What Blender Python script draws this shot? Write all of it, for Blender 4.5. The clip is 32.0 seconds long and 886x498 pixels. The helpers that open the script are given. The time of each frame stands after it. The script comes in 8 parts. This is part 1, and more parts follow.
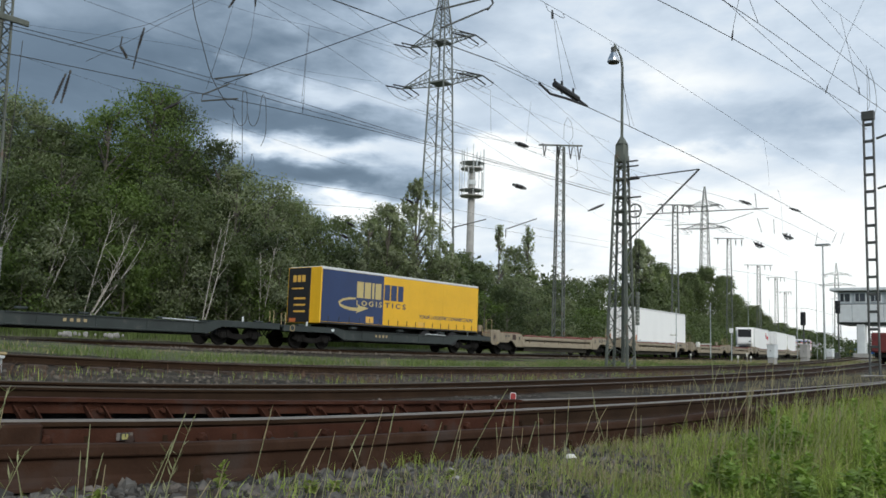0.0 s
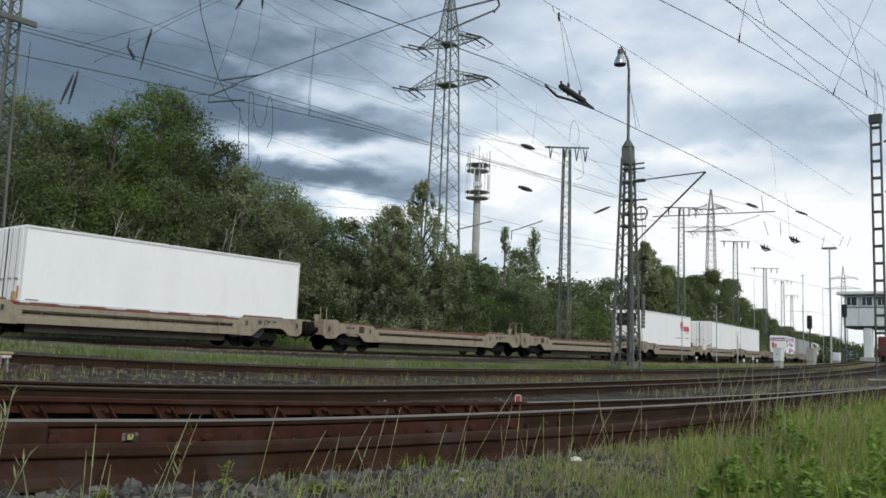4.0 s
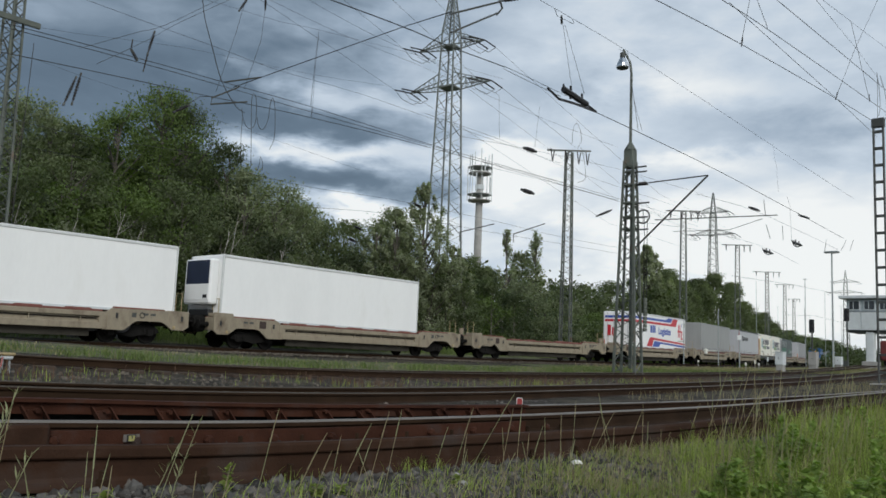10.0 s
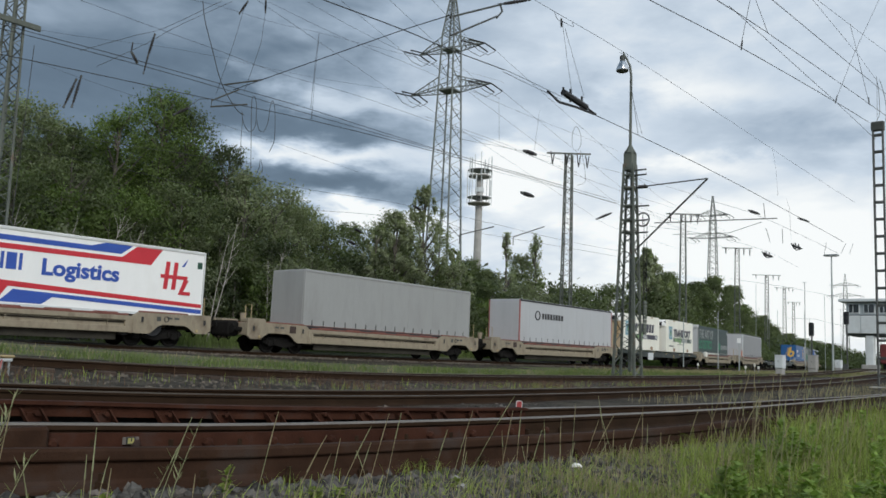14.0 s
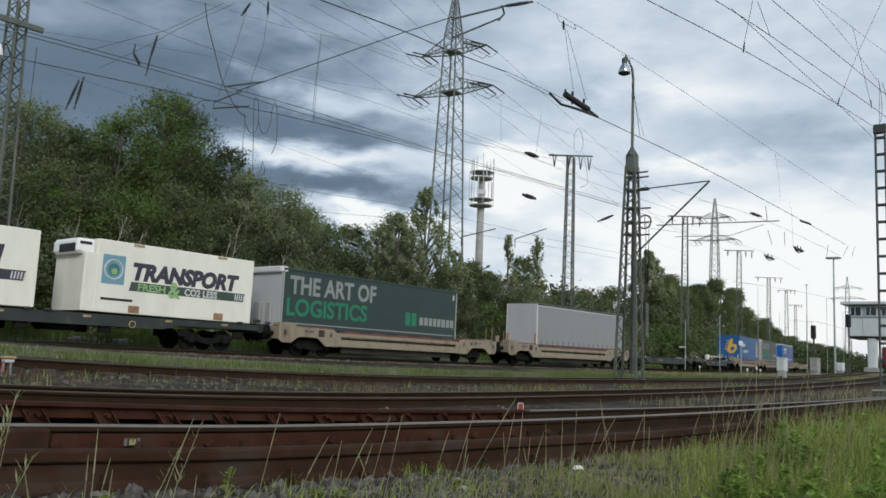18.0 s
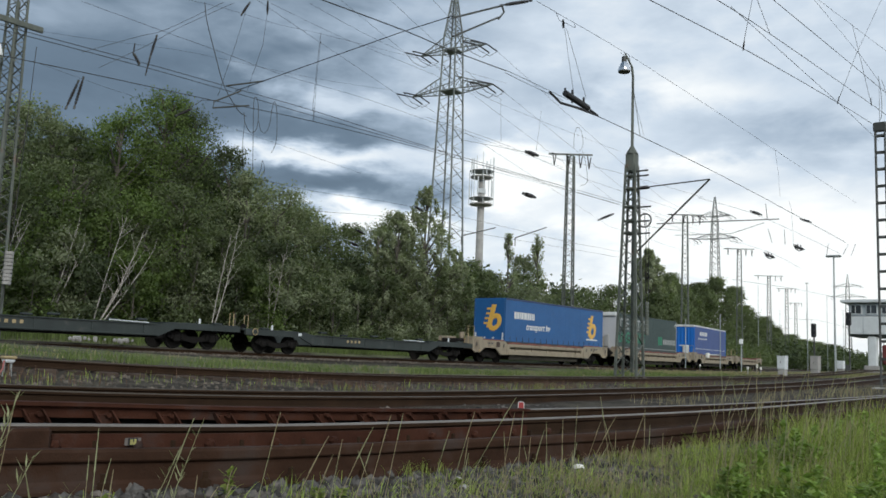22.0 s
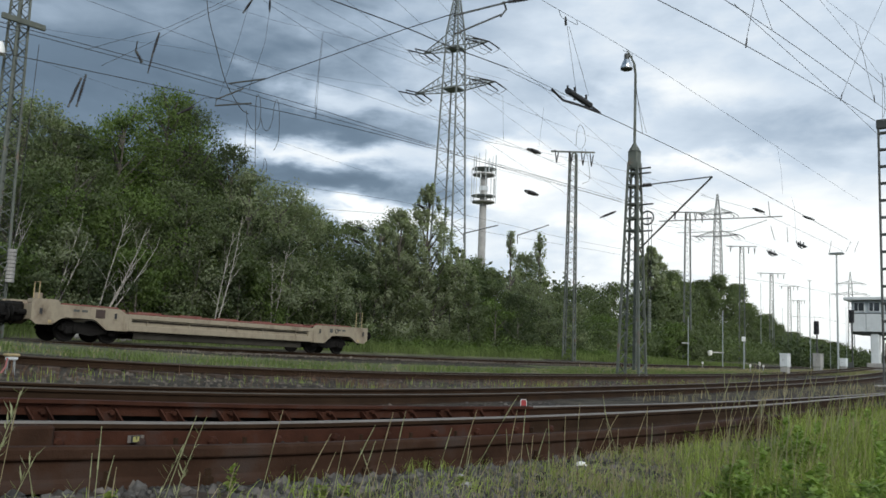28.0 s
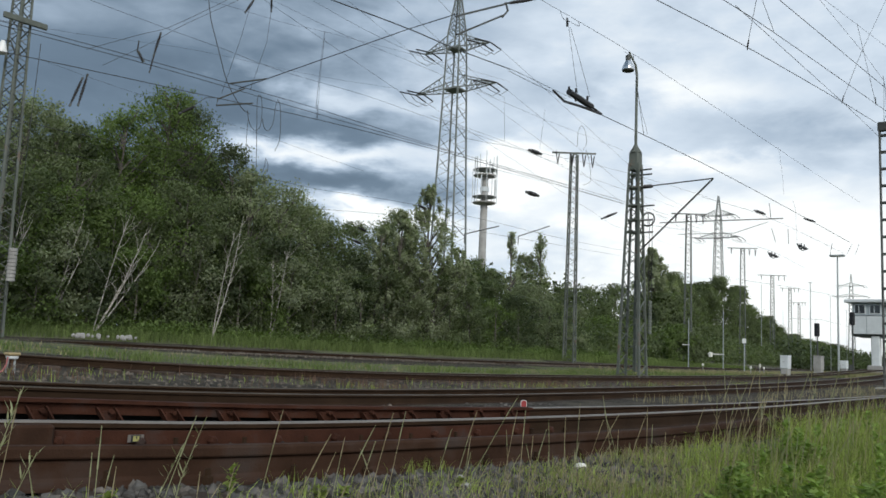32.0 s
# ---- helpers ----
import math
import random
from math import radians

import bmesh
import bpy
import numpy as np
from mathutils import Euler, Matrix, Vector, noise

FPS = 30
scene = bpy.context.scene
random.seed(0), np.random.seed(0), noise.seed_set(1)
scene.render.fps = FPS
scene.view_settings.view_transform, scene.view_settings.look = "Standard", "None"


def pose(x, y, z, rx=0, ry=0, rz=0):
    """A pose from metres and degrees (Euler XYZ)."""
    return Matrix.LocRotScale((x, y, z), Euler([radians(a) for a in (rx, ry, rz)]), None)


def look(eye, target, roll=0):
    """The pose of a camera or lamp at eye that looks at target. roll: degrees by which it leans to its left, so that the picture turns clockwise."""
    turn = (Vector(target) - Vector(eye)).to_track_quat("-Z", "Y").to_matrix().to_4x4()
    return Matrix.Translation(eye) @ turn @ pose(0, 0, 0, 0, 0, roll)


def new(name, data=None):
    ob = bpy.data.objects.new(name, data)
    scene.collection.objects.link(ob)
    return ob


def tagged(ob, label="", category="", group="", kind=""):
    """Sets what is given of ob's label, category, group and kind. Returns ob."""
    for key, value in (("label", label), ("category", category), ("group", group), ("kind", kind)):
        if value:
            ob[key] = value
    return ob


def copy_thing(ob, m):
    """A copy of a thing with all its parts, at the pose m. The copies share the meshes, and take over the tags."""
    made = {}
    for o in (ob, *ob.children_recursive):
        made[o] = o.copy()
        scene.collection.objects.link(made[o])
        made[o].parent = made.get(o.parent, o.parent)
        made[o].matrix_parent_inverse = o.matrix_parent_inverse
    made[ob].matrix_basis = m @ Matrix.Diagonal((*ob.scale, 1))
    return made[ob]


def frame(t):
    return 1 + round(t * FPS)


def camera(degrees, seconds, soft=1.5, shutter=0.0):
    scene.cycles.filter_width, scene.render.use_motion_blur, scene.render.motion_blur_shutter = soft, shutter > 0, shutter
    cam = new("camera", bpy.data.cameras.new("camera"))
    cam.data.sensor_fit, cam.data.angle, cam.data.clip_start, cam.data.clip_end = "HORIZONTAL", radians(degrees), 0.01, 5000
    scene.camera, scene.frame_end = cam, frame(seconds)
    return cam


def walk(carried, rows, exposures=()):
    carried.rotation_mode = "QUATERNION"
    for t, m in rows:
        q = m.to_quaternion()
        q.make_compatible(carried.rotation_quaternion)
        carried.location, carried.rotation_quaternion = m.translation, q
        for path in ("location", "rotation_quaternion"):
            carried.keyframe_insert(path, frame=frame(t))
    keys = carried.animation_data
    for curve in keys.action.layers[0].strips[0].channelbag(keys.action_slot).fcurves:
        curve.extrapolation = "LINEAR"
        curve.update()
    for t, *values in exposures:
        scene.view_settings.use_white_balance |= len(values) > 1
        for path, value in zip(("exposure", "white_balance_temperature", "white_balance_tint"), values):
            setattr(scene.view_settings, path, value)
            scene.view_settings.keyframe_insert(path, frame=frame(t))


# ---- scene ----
CAM_Z = 0.70
cam = camera(55.49, 32.0, soft=1.6)


# the camera stands on the spot and is turned a little by hand: seconds, and the turns about x, y and z in degrees
walk(cam, [(t, pose(0, 0, CAM_Z, rx, ry, rz)) for t, rx, ry, rz in [
    (0, 96.598, -1.748, -51.761),
    (0.5, 96.595, -1.552, -51.667),
    (1, 96.714, -1.839, -51.722),
    (1.5, 96.759, -1.866, -51.607),
    (2, 96.767, -1.949, -51.488),
    (2.5, 96.844, -2.000, -51.401),
    (3, 96.794, -1.963, -51.364),
    (3.5, 96.720, -2.010, -51.400),
    (5.5, 96.702, -2.032, -51.415),
    (6, 96.746, -2.003, -51.248),
    (6.5, 96.745, -2.095, -51.197),
    (7, 96.799, -2.009, -51.296),
    (7.5, 96.828, -2.013, -51.354),
    (8, 96.807, -1.811, -51.433),
    (8.5, 96.740, -1.954, -51.391),
    (9, 96.687, -2.085, -51.373),
    (9.5, 96.748, -2.100, -51.375),
    (10, 96.879, -2.237, -51.303),
    (10.5, 96.921, -2.286, -51.248),
    (11, 96.980, -2.216, -51.254),
    (11.5, 96.973, -2.116, -51.323),
    (12, 96.919, -2.017, -51.415),
    (12.5, 96.941, -2.040, -51.410),
    (13, 96.920, -2.105, -51.426),
    (13.5, 96.992, -2.126, -51.382),
    (14, 97.068, -2.304, -51.330),
    (14.5, 97.102, -2.367, -51.262),
    (16.5, 97.290, -2.361, -51.082),
    (17, 97.276, -2.159, -51.156),
    (17.5, 97.201, -2.249, -51.244),
    (18, 97.197, -2.420, -51.225),
    (18.5, 97.232, -2.467, -51.124),
    (19, 97.148, -2.393, -51.092),
    (19.5, 97.114, -2.313, -51.092),
    (20, 97.028, -2.579, -51.081),
    (20.5, 97.083, -2.584, -51.017),
    (21, 97.180, -2.575, -51.038),
    (21.5, 97.238, -2.609, -51.048),
    (22, 97.128, -2.293, -51.199),
    (22.5, 96.984, -2.380, -51.329),
    (23, 96.946, -2.334, -51.324),
    (23.5, 96.922, -2.511, -51.270),
    (24, 96.927, -2.569, -51.139),
    (24.5, 96.955, -2.581, -51.055),
    (25, 97.036, -2.712, -51.051),
    (25.5, 96.977, -2.771, -51.048),
    (27.5, 96.926, -2.538, -51.099),
    (28, 96.958, -2.289, -51.039),
    (28.5, 96.965, -2.478, -51.064),
    (29, 96.996, -2.497, -51.101),
    (29.5, 96.921, -2.465, -51.096),
    (30, 96.831, -2.566, -51.113),
    (30.5, 96.820, -2.445, -51.167),
    (31, 96.873, -2.445, -51.156),
    (31.5, 96.949, -2.525, -51.075),
    (32, 97.003, -2.515, -51.018),
]], exposures=[(0, 0.05), (2, 0.01), (3, -0.03), (6, -0.01), (7, 0.03), (8, -0.10), (9, -0.21), (11, -0.17), (12, -0.19), (14, -0.09), (18, -0.12), (20, 0.03), (22, 0.01), (24, 0.00), (28, 0.05), (32, 0.05)])

# ---- world and light ----
world = bpy.data.worlds.new("cloudy_sky")
scene.world = world
world.use_nodes = True


SKY_SEED = 2.6


def build_sky():
    nt = world.node_tree
    nt.nodes.clear()
    N, L = nt.nodes.new, nt.links.new

    def math_(op, a, b=None, c=None, clamp=False):
        n = N("ShaderNodeMath")
        n.operation, n.use_clamp = op, clamp
        for i, v in enumerate((a, b, c)):
            if v is None:
                continue
            if isinstance(v, (int, float)):
                n.inputs[i].default_value = v
            else:
                L(v, n.inputs[i])
        return n.outputs[0]

    def ramp(fac, lo, hi, smooth=True):
        n = N("ShaderNodeMapRange")
        n.interpolation_type = "SMOOTHSTEP" if smooth else "LINEAR"
        L(fac, n.inputs[0])
        n.inputs[1].default_value, n.inputs[2].default_value = lo, hi
        return n.outputs[0]

    co = N("ShaderNodeTexCoord")
    sep = N("ShaderNodeSeparateXYZ")
    L(co.outputs["Generated"], sep.inputs[0])
    x, y, z = sep.outputs
    zz = math_("MAXIMUM", z, 0.0)
    # bearings from the north-east, in degrees, and heights over the horizon
    ahead = math_("ADD", math_("MULTIPLY", x, 0.7793), math_("MULTIPLY", y, 0.6266))
    aside = math_("ADD", math_("MULTIPLY", x, 0.6266), math_("MULTIPLY", y, -0.7793))
    az = math_("MULTIPLY", math_("ARCTAN2", aside, ahead), 57.2958)
    el = math_("MULTIPLY", math_("ARCSINE", z), 57.2958)
    flat = N("ShaderNodeCombineXYZ")
    L(math_("MULTIPLY", x, 2.0), flat.inputs[0])
    L(math_("MULTIPLY", y, 2.0), flat.inputs[1])
    L(math_("MULTIPLY", zz, 5.0), flat.inputs[2])

    def layer(scale, detail, rough, seed, distortion):
        mp = N("ShaderNodeMapping")
        L(flat.outputs[0], mp.inputs[0])
        mp.inputs[1].default_value = (seed, seed * 0.7, seed * 1.9)
        n = N("ShaderNodeTexNoise")
        L(mp.outputs[0], n.inputs["Vector"])
        n.inputs["Scale"].default_value, n.inputs["Detail"].default_value = scale, detail
        n.inputs["Roughness"].default_value, n.inputs["Distortion"].default_value = rough, distortion
        return n.outputs[0]

    big = layer(1.3, 4, 0.5, SKY_SEED, 0.2)
    mid = layer(3.2, 6, 0.55, SKY_SEED + 4.0, 0.2)
    puff = layer(7.0, 6, 0.55, SKY_SEED + 2.0, 0.3)
    # ragged edges: the cloud banks are pushed about by the noise
    wa = math_("ADD", az, math_("ADD", math_("MULTIPLY", math_("SUBTRACT", mid, 0.5), 15.0), math_("MULTIPLY", math_("SUBTRACT", puff, 0.5), 4.0)))
    we = math_("ADD", el, math_("ADD", math_("MULTIPLY", math_("SUBTRACT", layer(3.2, 6, 0.55, SKY_SEED + 13.0, 0.2), 0.5), 4.5), math_("MULTIPLY", math_("SUBTRACT", layer(8.0, 5, 0.55, SKY_SEED + 7.0, 0.3), 0.5), 2.2)))

    def bank(a, e, sa, se, tilt, amount):
        """A long soft bank of cloud or a gap, centred at a bearing and a height."""
        c, sn = math.cos(radians(tilt)), math.sin(radians(tilt))
        da, de = math_("SUBTRACT", wa, a), math_("SUBTRACT", we, e)
        p = math_("ADD", math_("MULTIPLY", da, c / sa), math_("MULTIPLY", de, sn / sa))
        q = math_("ADD", math_("MULTIPLY", da, -sn / se), math_("MULTIPLY", de, c / se))
        d = math_("ADD", math_("MULTIPLY", p, p), math_("MULTIPLY", q, q))
        return math_("MULTIPLY", math_("POWER", 2.718, math_("MULTIPLY", d, -0.7)), amount)

    low = ramp(zz, 0.24, 0.03)
    lit = math_("ADD", 0.27, math_("MULTIPLY", ramp(az, -14.0, 10.0), 0.46))
    lit = math_("ADD", lit, math_("MULTIPLY", ramp(math_("ABSOLUTE", az), 45.0, 75.0), 0.08))
    lit = math_("ADD", lit, math_("MULTIPLY", math_("SUBTRACT", big, 0.5), 0.40))
    lit = math_("ADD", lit, math_("MULTIPLY", math_("SUBTRACT", mid, 0.5), 0.50))
    lit = math_("ADD", lit, math_("MULTIPLY", math_("SUBTRACT", puff, 0.5), 0.30))
    lit = math_("ADD", lit, math_("MULTIPLY", low, 0.20))
    # sky darkened overhead, out of view, to cut the light on the ground
    lit = math_("SUBTRACT", lit, math_("MULTIPLY", ramp(el, 27.0, 55.0), 0.20))
    for b in [(-21.1, 17.0, 6.2, 2.3, 8, -0.16), (-14.8, 15.4, 3.4, 1.9, 6, -0.14), (-8.4, 16.9, 5.1, 0.7, -4, 0.36), (-7.9, 14.7, 5.9, 0.8, -1, -0.16), (-9.0, 12.9, 5.2, 0.75, 1, 0.60),
              (-7.2, 11.0, 5.8, 0.9, -2, -0.30), (-6.6, 9.1, 5.2, 0.95, -4, 0.90), (3.6, 12.4, 2.9, 1.5, 1, 0.75), (-7.8, 19.7, 4.7, 1.3, 4, -0.12), (-5.2, 22.0, 4.0, 1.0, 3, 0.15),
              (5.3, 17.7, 3.9, 1.3, 0, -0.14), (16.4, 17.9, 3.9, 1.2, -3, 0.20), (21.7, 14.4, 4.9, 1.2, -4, -0.16), (17.1, 13.0, 2.5, 0.6, -2, 0.25), (22.9, 5.9, 6.2, 2.7, 0, 0.50),
              (-26.4, 19.2, 4.1, 1.0, 10, 0.10), (13.5, 8.8, 8.8, 1.9, 0, 0.22), (5.2, 9.0, 1.9, 0.5, 1, -0.12), (-0.9, 16.8, 2.0, 2.3, 2, 0.12)]:
        lit = math_("ADD", lit, bank(*b))
    tone = N("ShaderNodeValToRGB")
    L(lit, tone.inputs[0])
    stops = [(0.0, (0.115, 0.165, 0.225)), (0.22, (0.16, 0.225, 0.30)), (0.5, (0.40, 0.50, 0.62)), (0.72, (0.66, 0.76, 0.87)), (1.0, (1.05, 1.08, 1.08))]
    while len(tone.color_ramp.elements) < len(stops):
        tone.color_ramp.elements.new(0.5)
    for knot, (at_, col_) in zip(tone.color_ramp.elements, stops):
        knot.position, knot.color = at_, (*col_, 1)
    cloud = tone.outputs[0]
    sky = N("ShaderNodeTexSky")
    sky.sky_type, sky.sun_disc = "NISHITA", False
    sky.sun_elevation, sky.sun_rotation = radians(27), radians(210)
    bg_sky = N("ShaderNodeBackground")
    L(sky.outputs[0], bg_sky.inputs[0])
    bg_sky.inputs[1].default_value = 0.08
    bg_cloud = N("ShaderNodeBackground")
    L(cloud, bg_cloud.inputs[0])
    bg_cloud.inputs[1].default_value = 1.0
    both = N("ShaderNodeMixShader")
    both.inputs[0].default_value = 0.93
    L(bg_sky.outputs[0], both.inputs[1])
    L(bg_cloud.outputs[0], both.inputs[2])
    out = N("ShaderNodeOutputWorld")
    L(both.outputs[0], out.inputs[0])


build_sky()
sun_data = bpy.data.lights.new("sun", "SUN")
sun_data.energy, sun_data.angle, sun_data.color = 2.1, radians(25), (0.98, 0.98, 0.94)
sun = new("sun", sun_data)
sun.matrix_world = look((-34, -39, 33), (0, 0, 0))

# ---- materials ----
MATS = {}


def material(name, base, rough=0.7, metal=0.0, vary=0.25, scale=3.0, fine=40.0, bump=0.3, second=None,
             second_at=(0.52, 0.66), island=0.0, obj_random=0.0, streak=0.0, translucent=0.0, spec=0.5, bump_dist=0.01):
    """A plain surface with broad and fine variation, a second colour in patches, and fine relief."""
    if name in MATS:
        return MATS[name]
    m = bpy.data.materials.new(name)
    m.use_nodes = True
    nt = m.node_tree
    b = nt.nodes["Principled BSDF"]
    N, L = nt.nodes.new, nt.links.new
    co = N("ShaderNodeTexCoord")
    mp = N("ShaderNodeMapping")
    L(co.outputs["Object"], mp.inputs[0])
    if streak:
        mp.inputs[3].default_value = (1, 1, streak)
    n1, n2 = N("ShaderNodeTexNoise"), N("ShaderNodeTexNoise")
    for n, s, d in ((n1, scale, 6), (n2, fine, 4)):
        L(mp.outputs[0], n.inputs["Vector"])
        n.inputs["Scale"].default_value, n.inputs["Detail"].default_value = s, d
        n.inputs["Roughness"].default_value = 0.6

    def mixc(kind, fac, a, c):
        n = N("ShaderNodeMix")
        n.data_type, n.blend_type = "RGBA", kind
        for sock, v in ((n.inputs[0], fac), (n.inputs[6], a), (n.inputs[7], c)):
            if isinstance(v, (float, int)):
                sock.default_value = v
            elif isinstance(v, tuple):
                sock.default_value = (*v[:3], 1)
            else:
                L(v, sock)
        return n.outputs[2]

    def ranged(sock, lo, hi, a=0.0, c=1.0):
        n = N("ShaderNodeMapRange")
        L(sock, n.inputs[0])
        for i, v in enumerate((lo, hi, a, c)):
            n.inputs[1 + i].default_value = v
        return n.outputs[0]

    col = tuple(base)
    dark = tuple(c * (1 - vary) for c in base)
    light = tuple(min(1, c * (1 + vary * 0.6)) for c in base)
    colour = mixc("MIX", ranged(n1.outputs[0], 0.3, 0.7), dark, light)
    colour = mixc("MULTIPLY", 0.6 * min(1, vary * 2), colour, mixc("MIX", ranged(n2.outputs[0], 0.3, 0.7), (0.6, 0.6, 0.6), (1.0, 1.0, 1.0)))
    if second:
        colour = mixc("MIX", ranged(n1.outputs[0], *second_at), colour, tuple(second))
    if island:
        g = N("ShaderNodeNewGeometry")
        colour = mixc("MULTIPLY", 1.0, colour, mixc("MIX", g.outputs["Random Per Island"], tuple([1 - island] * 3), tuple([1 + island] * 3)))
    if obj_random:
        o = N("ShaderNodeObjectInfo")
        colour = mixc("MULTIPLY", 1.0, colour, mixc("MIX", o.outputs["Random"], tuple([1 - obj_random] * 3), tuple([1 + obj_random] * 3)))
    L(colour, b.inputs["Base Color"])
    b.inputs["Metallic"].default_value = metal
    b.inputs["Specular IOR Level"].default_value = spec
    L(ranged(n2.outputs[0], 0.2, 0.8, max(0.02, rough - 0.12), min(1, rough + 0.12)), b.inputs["Roughness"])
    if bump:
        bp = N("ShaderNodeBump")
        bp.inputs["Strength"].default_value, bp.inputs["Distance"].default_value = bump, bump_dist
        L(n2.outputs[0], bp.inputs["Height"])
        L(bp.outputs[0], b.inputs["Normal"])
    if translucent:
        tr = N("ShaderNodeBsdfTranslucent")
        L(mixc("MULTIPLY", 1.0, colour, (1.3, 1.5, 0.6)), tr.inputs[0])
        mx = N("ShaderNodeMixShader")
        mx.inputs[0].default_value = translucent
        L(b.outputs[0], mx.inputs[1])
        L(tr.outputs[0], mx.inputs[2])
        L(mx.outputs[0], nt.nodes["Material Output"].inputs[0])
    MATS[name] = m
    return m


STEEL_DARK = material("dark_grey_steel", (0.085, 0.09, 0.085), 0.6, 0.3, 0.3, 2.0, 30)
STEEL_MAST = material("weathered_green_grey_mast_paint", (0.135, 0.15, 0.128), 0.65, 0.2, 0.35, 1.2, 25, second=(0.16, 0.10, 0.07), second_at=(0.6, 0.72))
GALV = material("galvanised_steel", (0.42, 0.45, 0.45), 0.5, 0.5, 0.2, 0.8, 20)
RUST = material("rusty_brown_steel", (0.064, 0.0245, 0.0145), 0.85, 0.1, 0.45, 2.5, 45, 0.6, second=(0.05, 0.035, 0.03), second_at=(0.55, 0.7), spec=0.15)
RAIL_SIDE = material("brown_rail_side", (0.038, 0.0215, 0.012), 0.8, 0.2, 0.35, 2.0, 40, 0.5, spec=0.15)
RAIL_TOP = material("worn_rail_top", (0.092, 0.072, 0.052), 0.5, 0.5, 0.25, 1.5, 30, 0.1)
RAIL_BRIGHT = material("bright_worn_rail_top", (0.20, 0.18, 0.16), 0.5, 0.35, 0.25, 1.5, 30, 0.1)
RUST_DARK = material("dark_brown_rusty_steel", (0.052, 0.026, 0.0155), 0.85, 0.1, 0.4, 2.5, 45, 0.6, second=(0.05, 0.036, 0.03), second_at=(0.5, 0.7), spec=0.15)
SLEEPER = material("weathered_sleeper", (0.08, 0.06, 0.048), 0.9, 0, 0.4, 4, 40, 0.6, obj_random=0.25, spec=0.15)
STONE = material("ballast_stone", (0.0944, 0.0896, 0.0832), 0.9, 0, 0.3, 6, 60, 0.5, island=0.62, second=(0.135, 0.105, 0.085), second_at=(0.5, 0.8), spec=0.15)
STONE_PALE = material("pale_ballast_stone", (0.115, 0.10, 0.082), 0.9, 0, 0.3, 6, 60, 0.5, island=0.45, second=(0.15, 0.12, 0.095), second_at=(0.5, 0.8), spec=0.15)
BAND_DARK = material("dark_slate_band", (0.05, 0.075, 0.06), 0.5, 0, 0.1, 2, 12, 0)
MARKER_RED = material("dull_marker_red", (0.30, 0.03, 0.03), 0.5, 0, 0.1, 2, 12, 0)
PYLON_STEEL = material("weathered_grey_green_steel", (0.20, 0.22, 0.205), 0.65, 0.2, 0.2, 0.8, 20)
BLADE_PALE = material("pale_green_stalk", (0.29, 0.30, 0.17), 0.75, 0, 0.25, 1.0, 10, 0, island=0.3, translucent=0.2, spec=0.2)
BLADE_RED = material("reddish_dry_weed", (0.15, 0.092, 0.065), 0.8, 0, 0.25, 1.0, 10, 0, island=0.3, translucent=0.2, spec=0.2)
GROUND = material("gravelly_earth", (0.062, 0.053, 0.043), 0.95, 0, 0.45, 0.9, 22, 1.0, second=(0.085, 0.075, 0.055), second_at=(0.48, 0.62), bump_dist=0.05, spec=0.15)
GRASSY = material("short_grass_ground", (0.13, 0.14, 0.065), 0.95, 0, 0.5, 0.35, 9, 1.0, second=(0.16, 0.14, 0.075), second_at=(0.55, 0.75), bump_dist=0.08)
BLADE = material("grass_blade", (0.29, 0.35, 0.098), 0.7, 0, 0.35, 0.5, 8, 0, island=0.4, translucent=0.35, spec=0.1)
BLADE_SHORT = material("short_grass_blade", (0.152, 0.198, 0.0718), 0.75, 0, 0.35, 0.5, 8, 0, island=0.4, translucent=0.3, spec=0.1)
RUST_STREAK = material("rust_streaked_paint", (0.62, 0.55, 0.43), 0.7, 0, 0.2, 2.0, 12, 0.05, second=(0.42, 0.28, 0.14), second_at=(0.40, 0.66), streak=0.12)
BLADE_DRY = material("dry_grass_stalk", (0.328, 0.281, 0.172), 0.8, 0, 0.25, 1.0, 10, 0, island=0.3, translucent=0.2, spec=0.1)
WEED = material("broad_weed_leaf", (0.25, 0.345, 0.095), 0.65, 0, 0.3, 1.0, 12, 0, island=0.35, translucent=0.35, spec=0.1)
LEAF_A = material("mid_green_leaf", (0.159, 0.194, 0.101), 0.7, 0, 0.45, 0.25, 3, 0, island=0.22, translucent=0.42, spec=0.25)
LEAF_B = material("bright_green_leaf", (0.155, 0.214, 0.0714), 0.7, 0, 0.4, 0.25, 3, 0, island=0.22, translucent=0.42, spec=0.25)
# grey-green leaf, lightened and greyed further for the haze over the wood
LEAF_C = material("hazy_grey_green_leaf", (0.271, 0.305, 0.194), 0.7, 0, 0.4, 0.25, 3, 0, island=0.22, translucent=0.42, spec=0.25)
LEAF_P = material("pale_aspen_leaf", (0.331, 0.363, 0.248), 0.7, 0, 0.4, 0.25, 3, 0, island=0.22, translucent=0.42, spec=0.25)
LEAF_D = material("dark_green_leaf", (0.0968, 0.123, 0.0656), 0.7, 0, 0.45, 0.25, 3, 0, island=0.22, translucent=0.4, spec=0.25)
BARK = material("grey_bark", (0.13, 0.115, 0.095), 0.9, 0, 0.4, 3, 30, 0.6)
BARK_PALE = material("pale_dead_wood", (0.40, 0.37, 0.33), 0.85, 0, 0.3, 3, 30, 0.4)
BEIGE = material("dirty_beige_wagon_paint", (0.335, 0.285, 0.205), 0.7, 0, 0.3, 1.6, 14, 0.1, second=(0.12, 0.09, 0.062), second_at=(0.47, 0.72), streak=0.6)
REDDECK = material("red_brown_primer_deck", (0.20, 0.068, 0.052), 0.85, 0, 0.35, 1.5, 18, 0.2, second=(0.12, 0.075, 0.06), second_at=(0.5, 0.7))
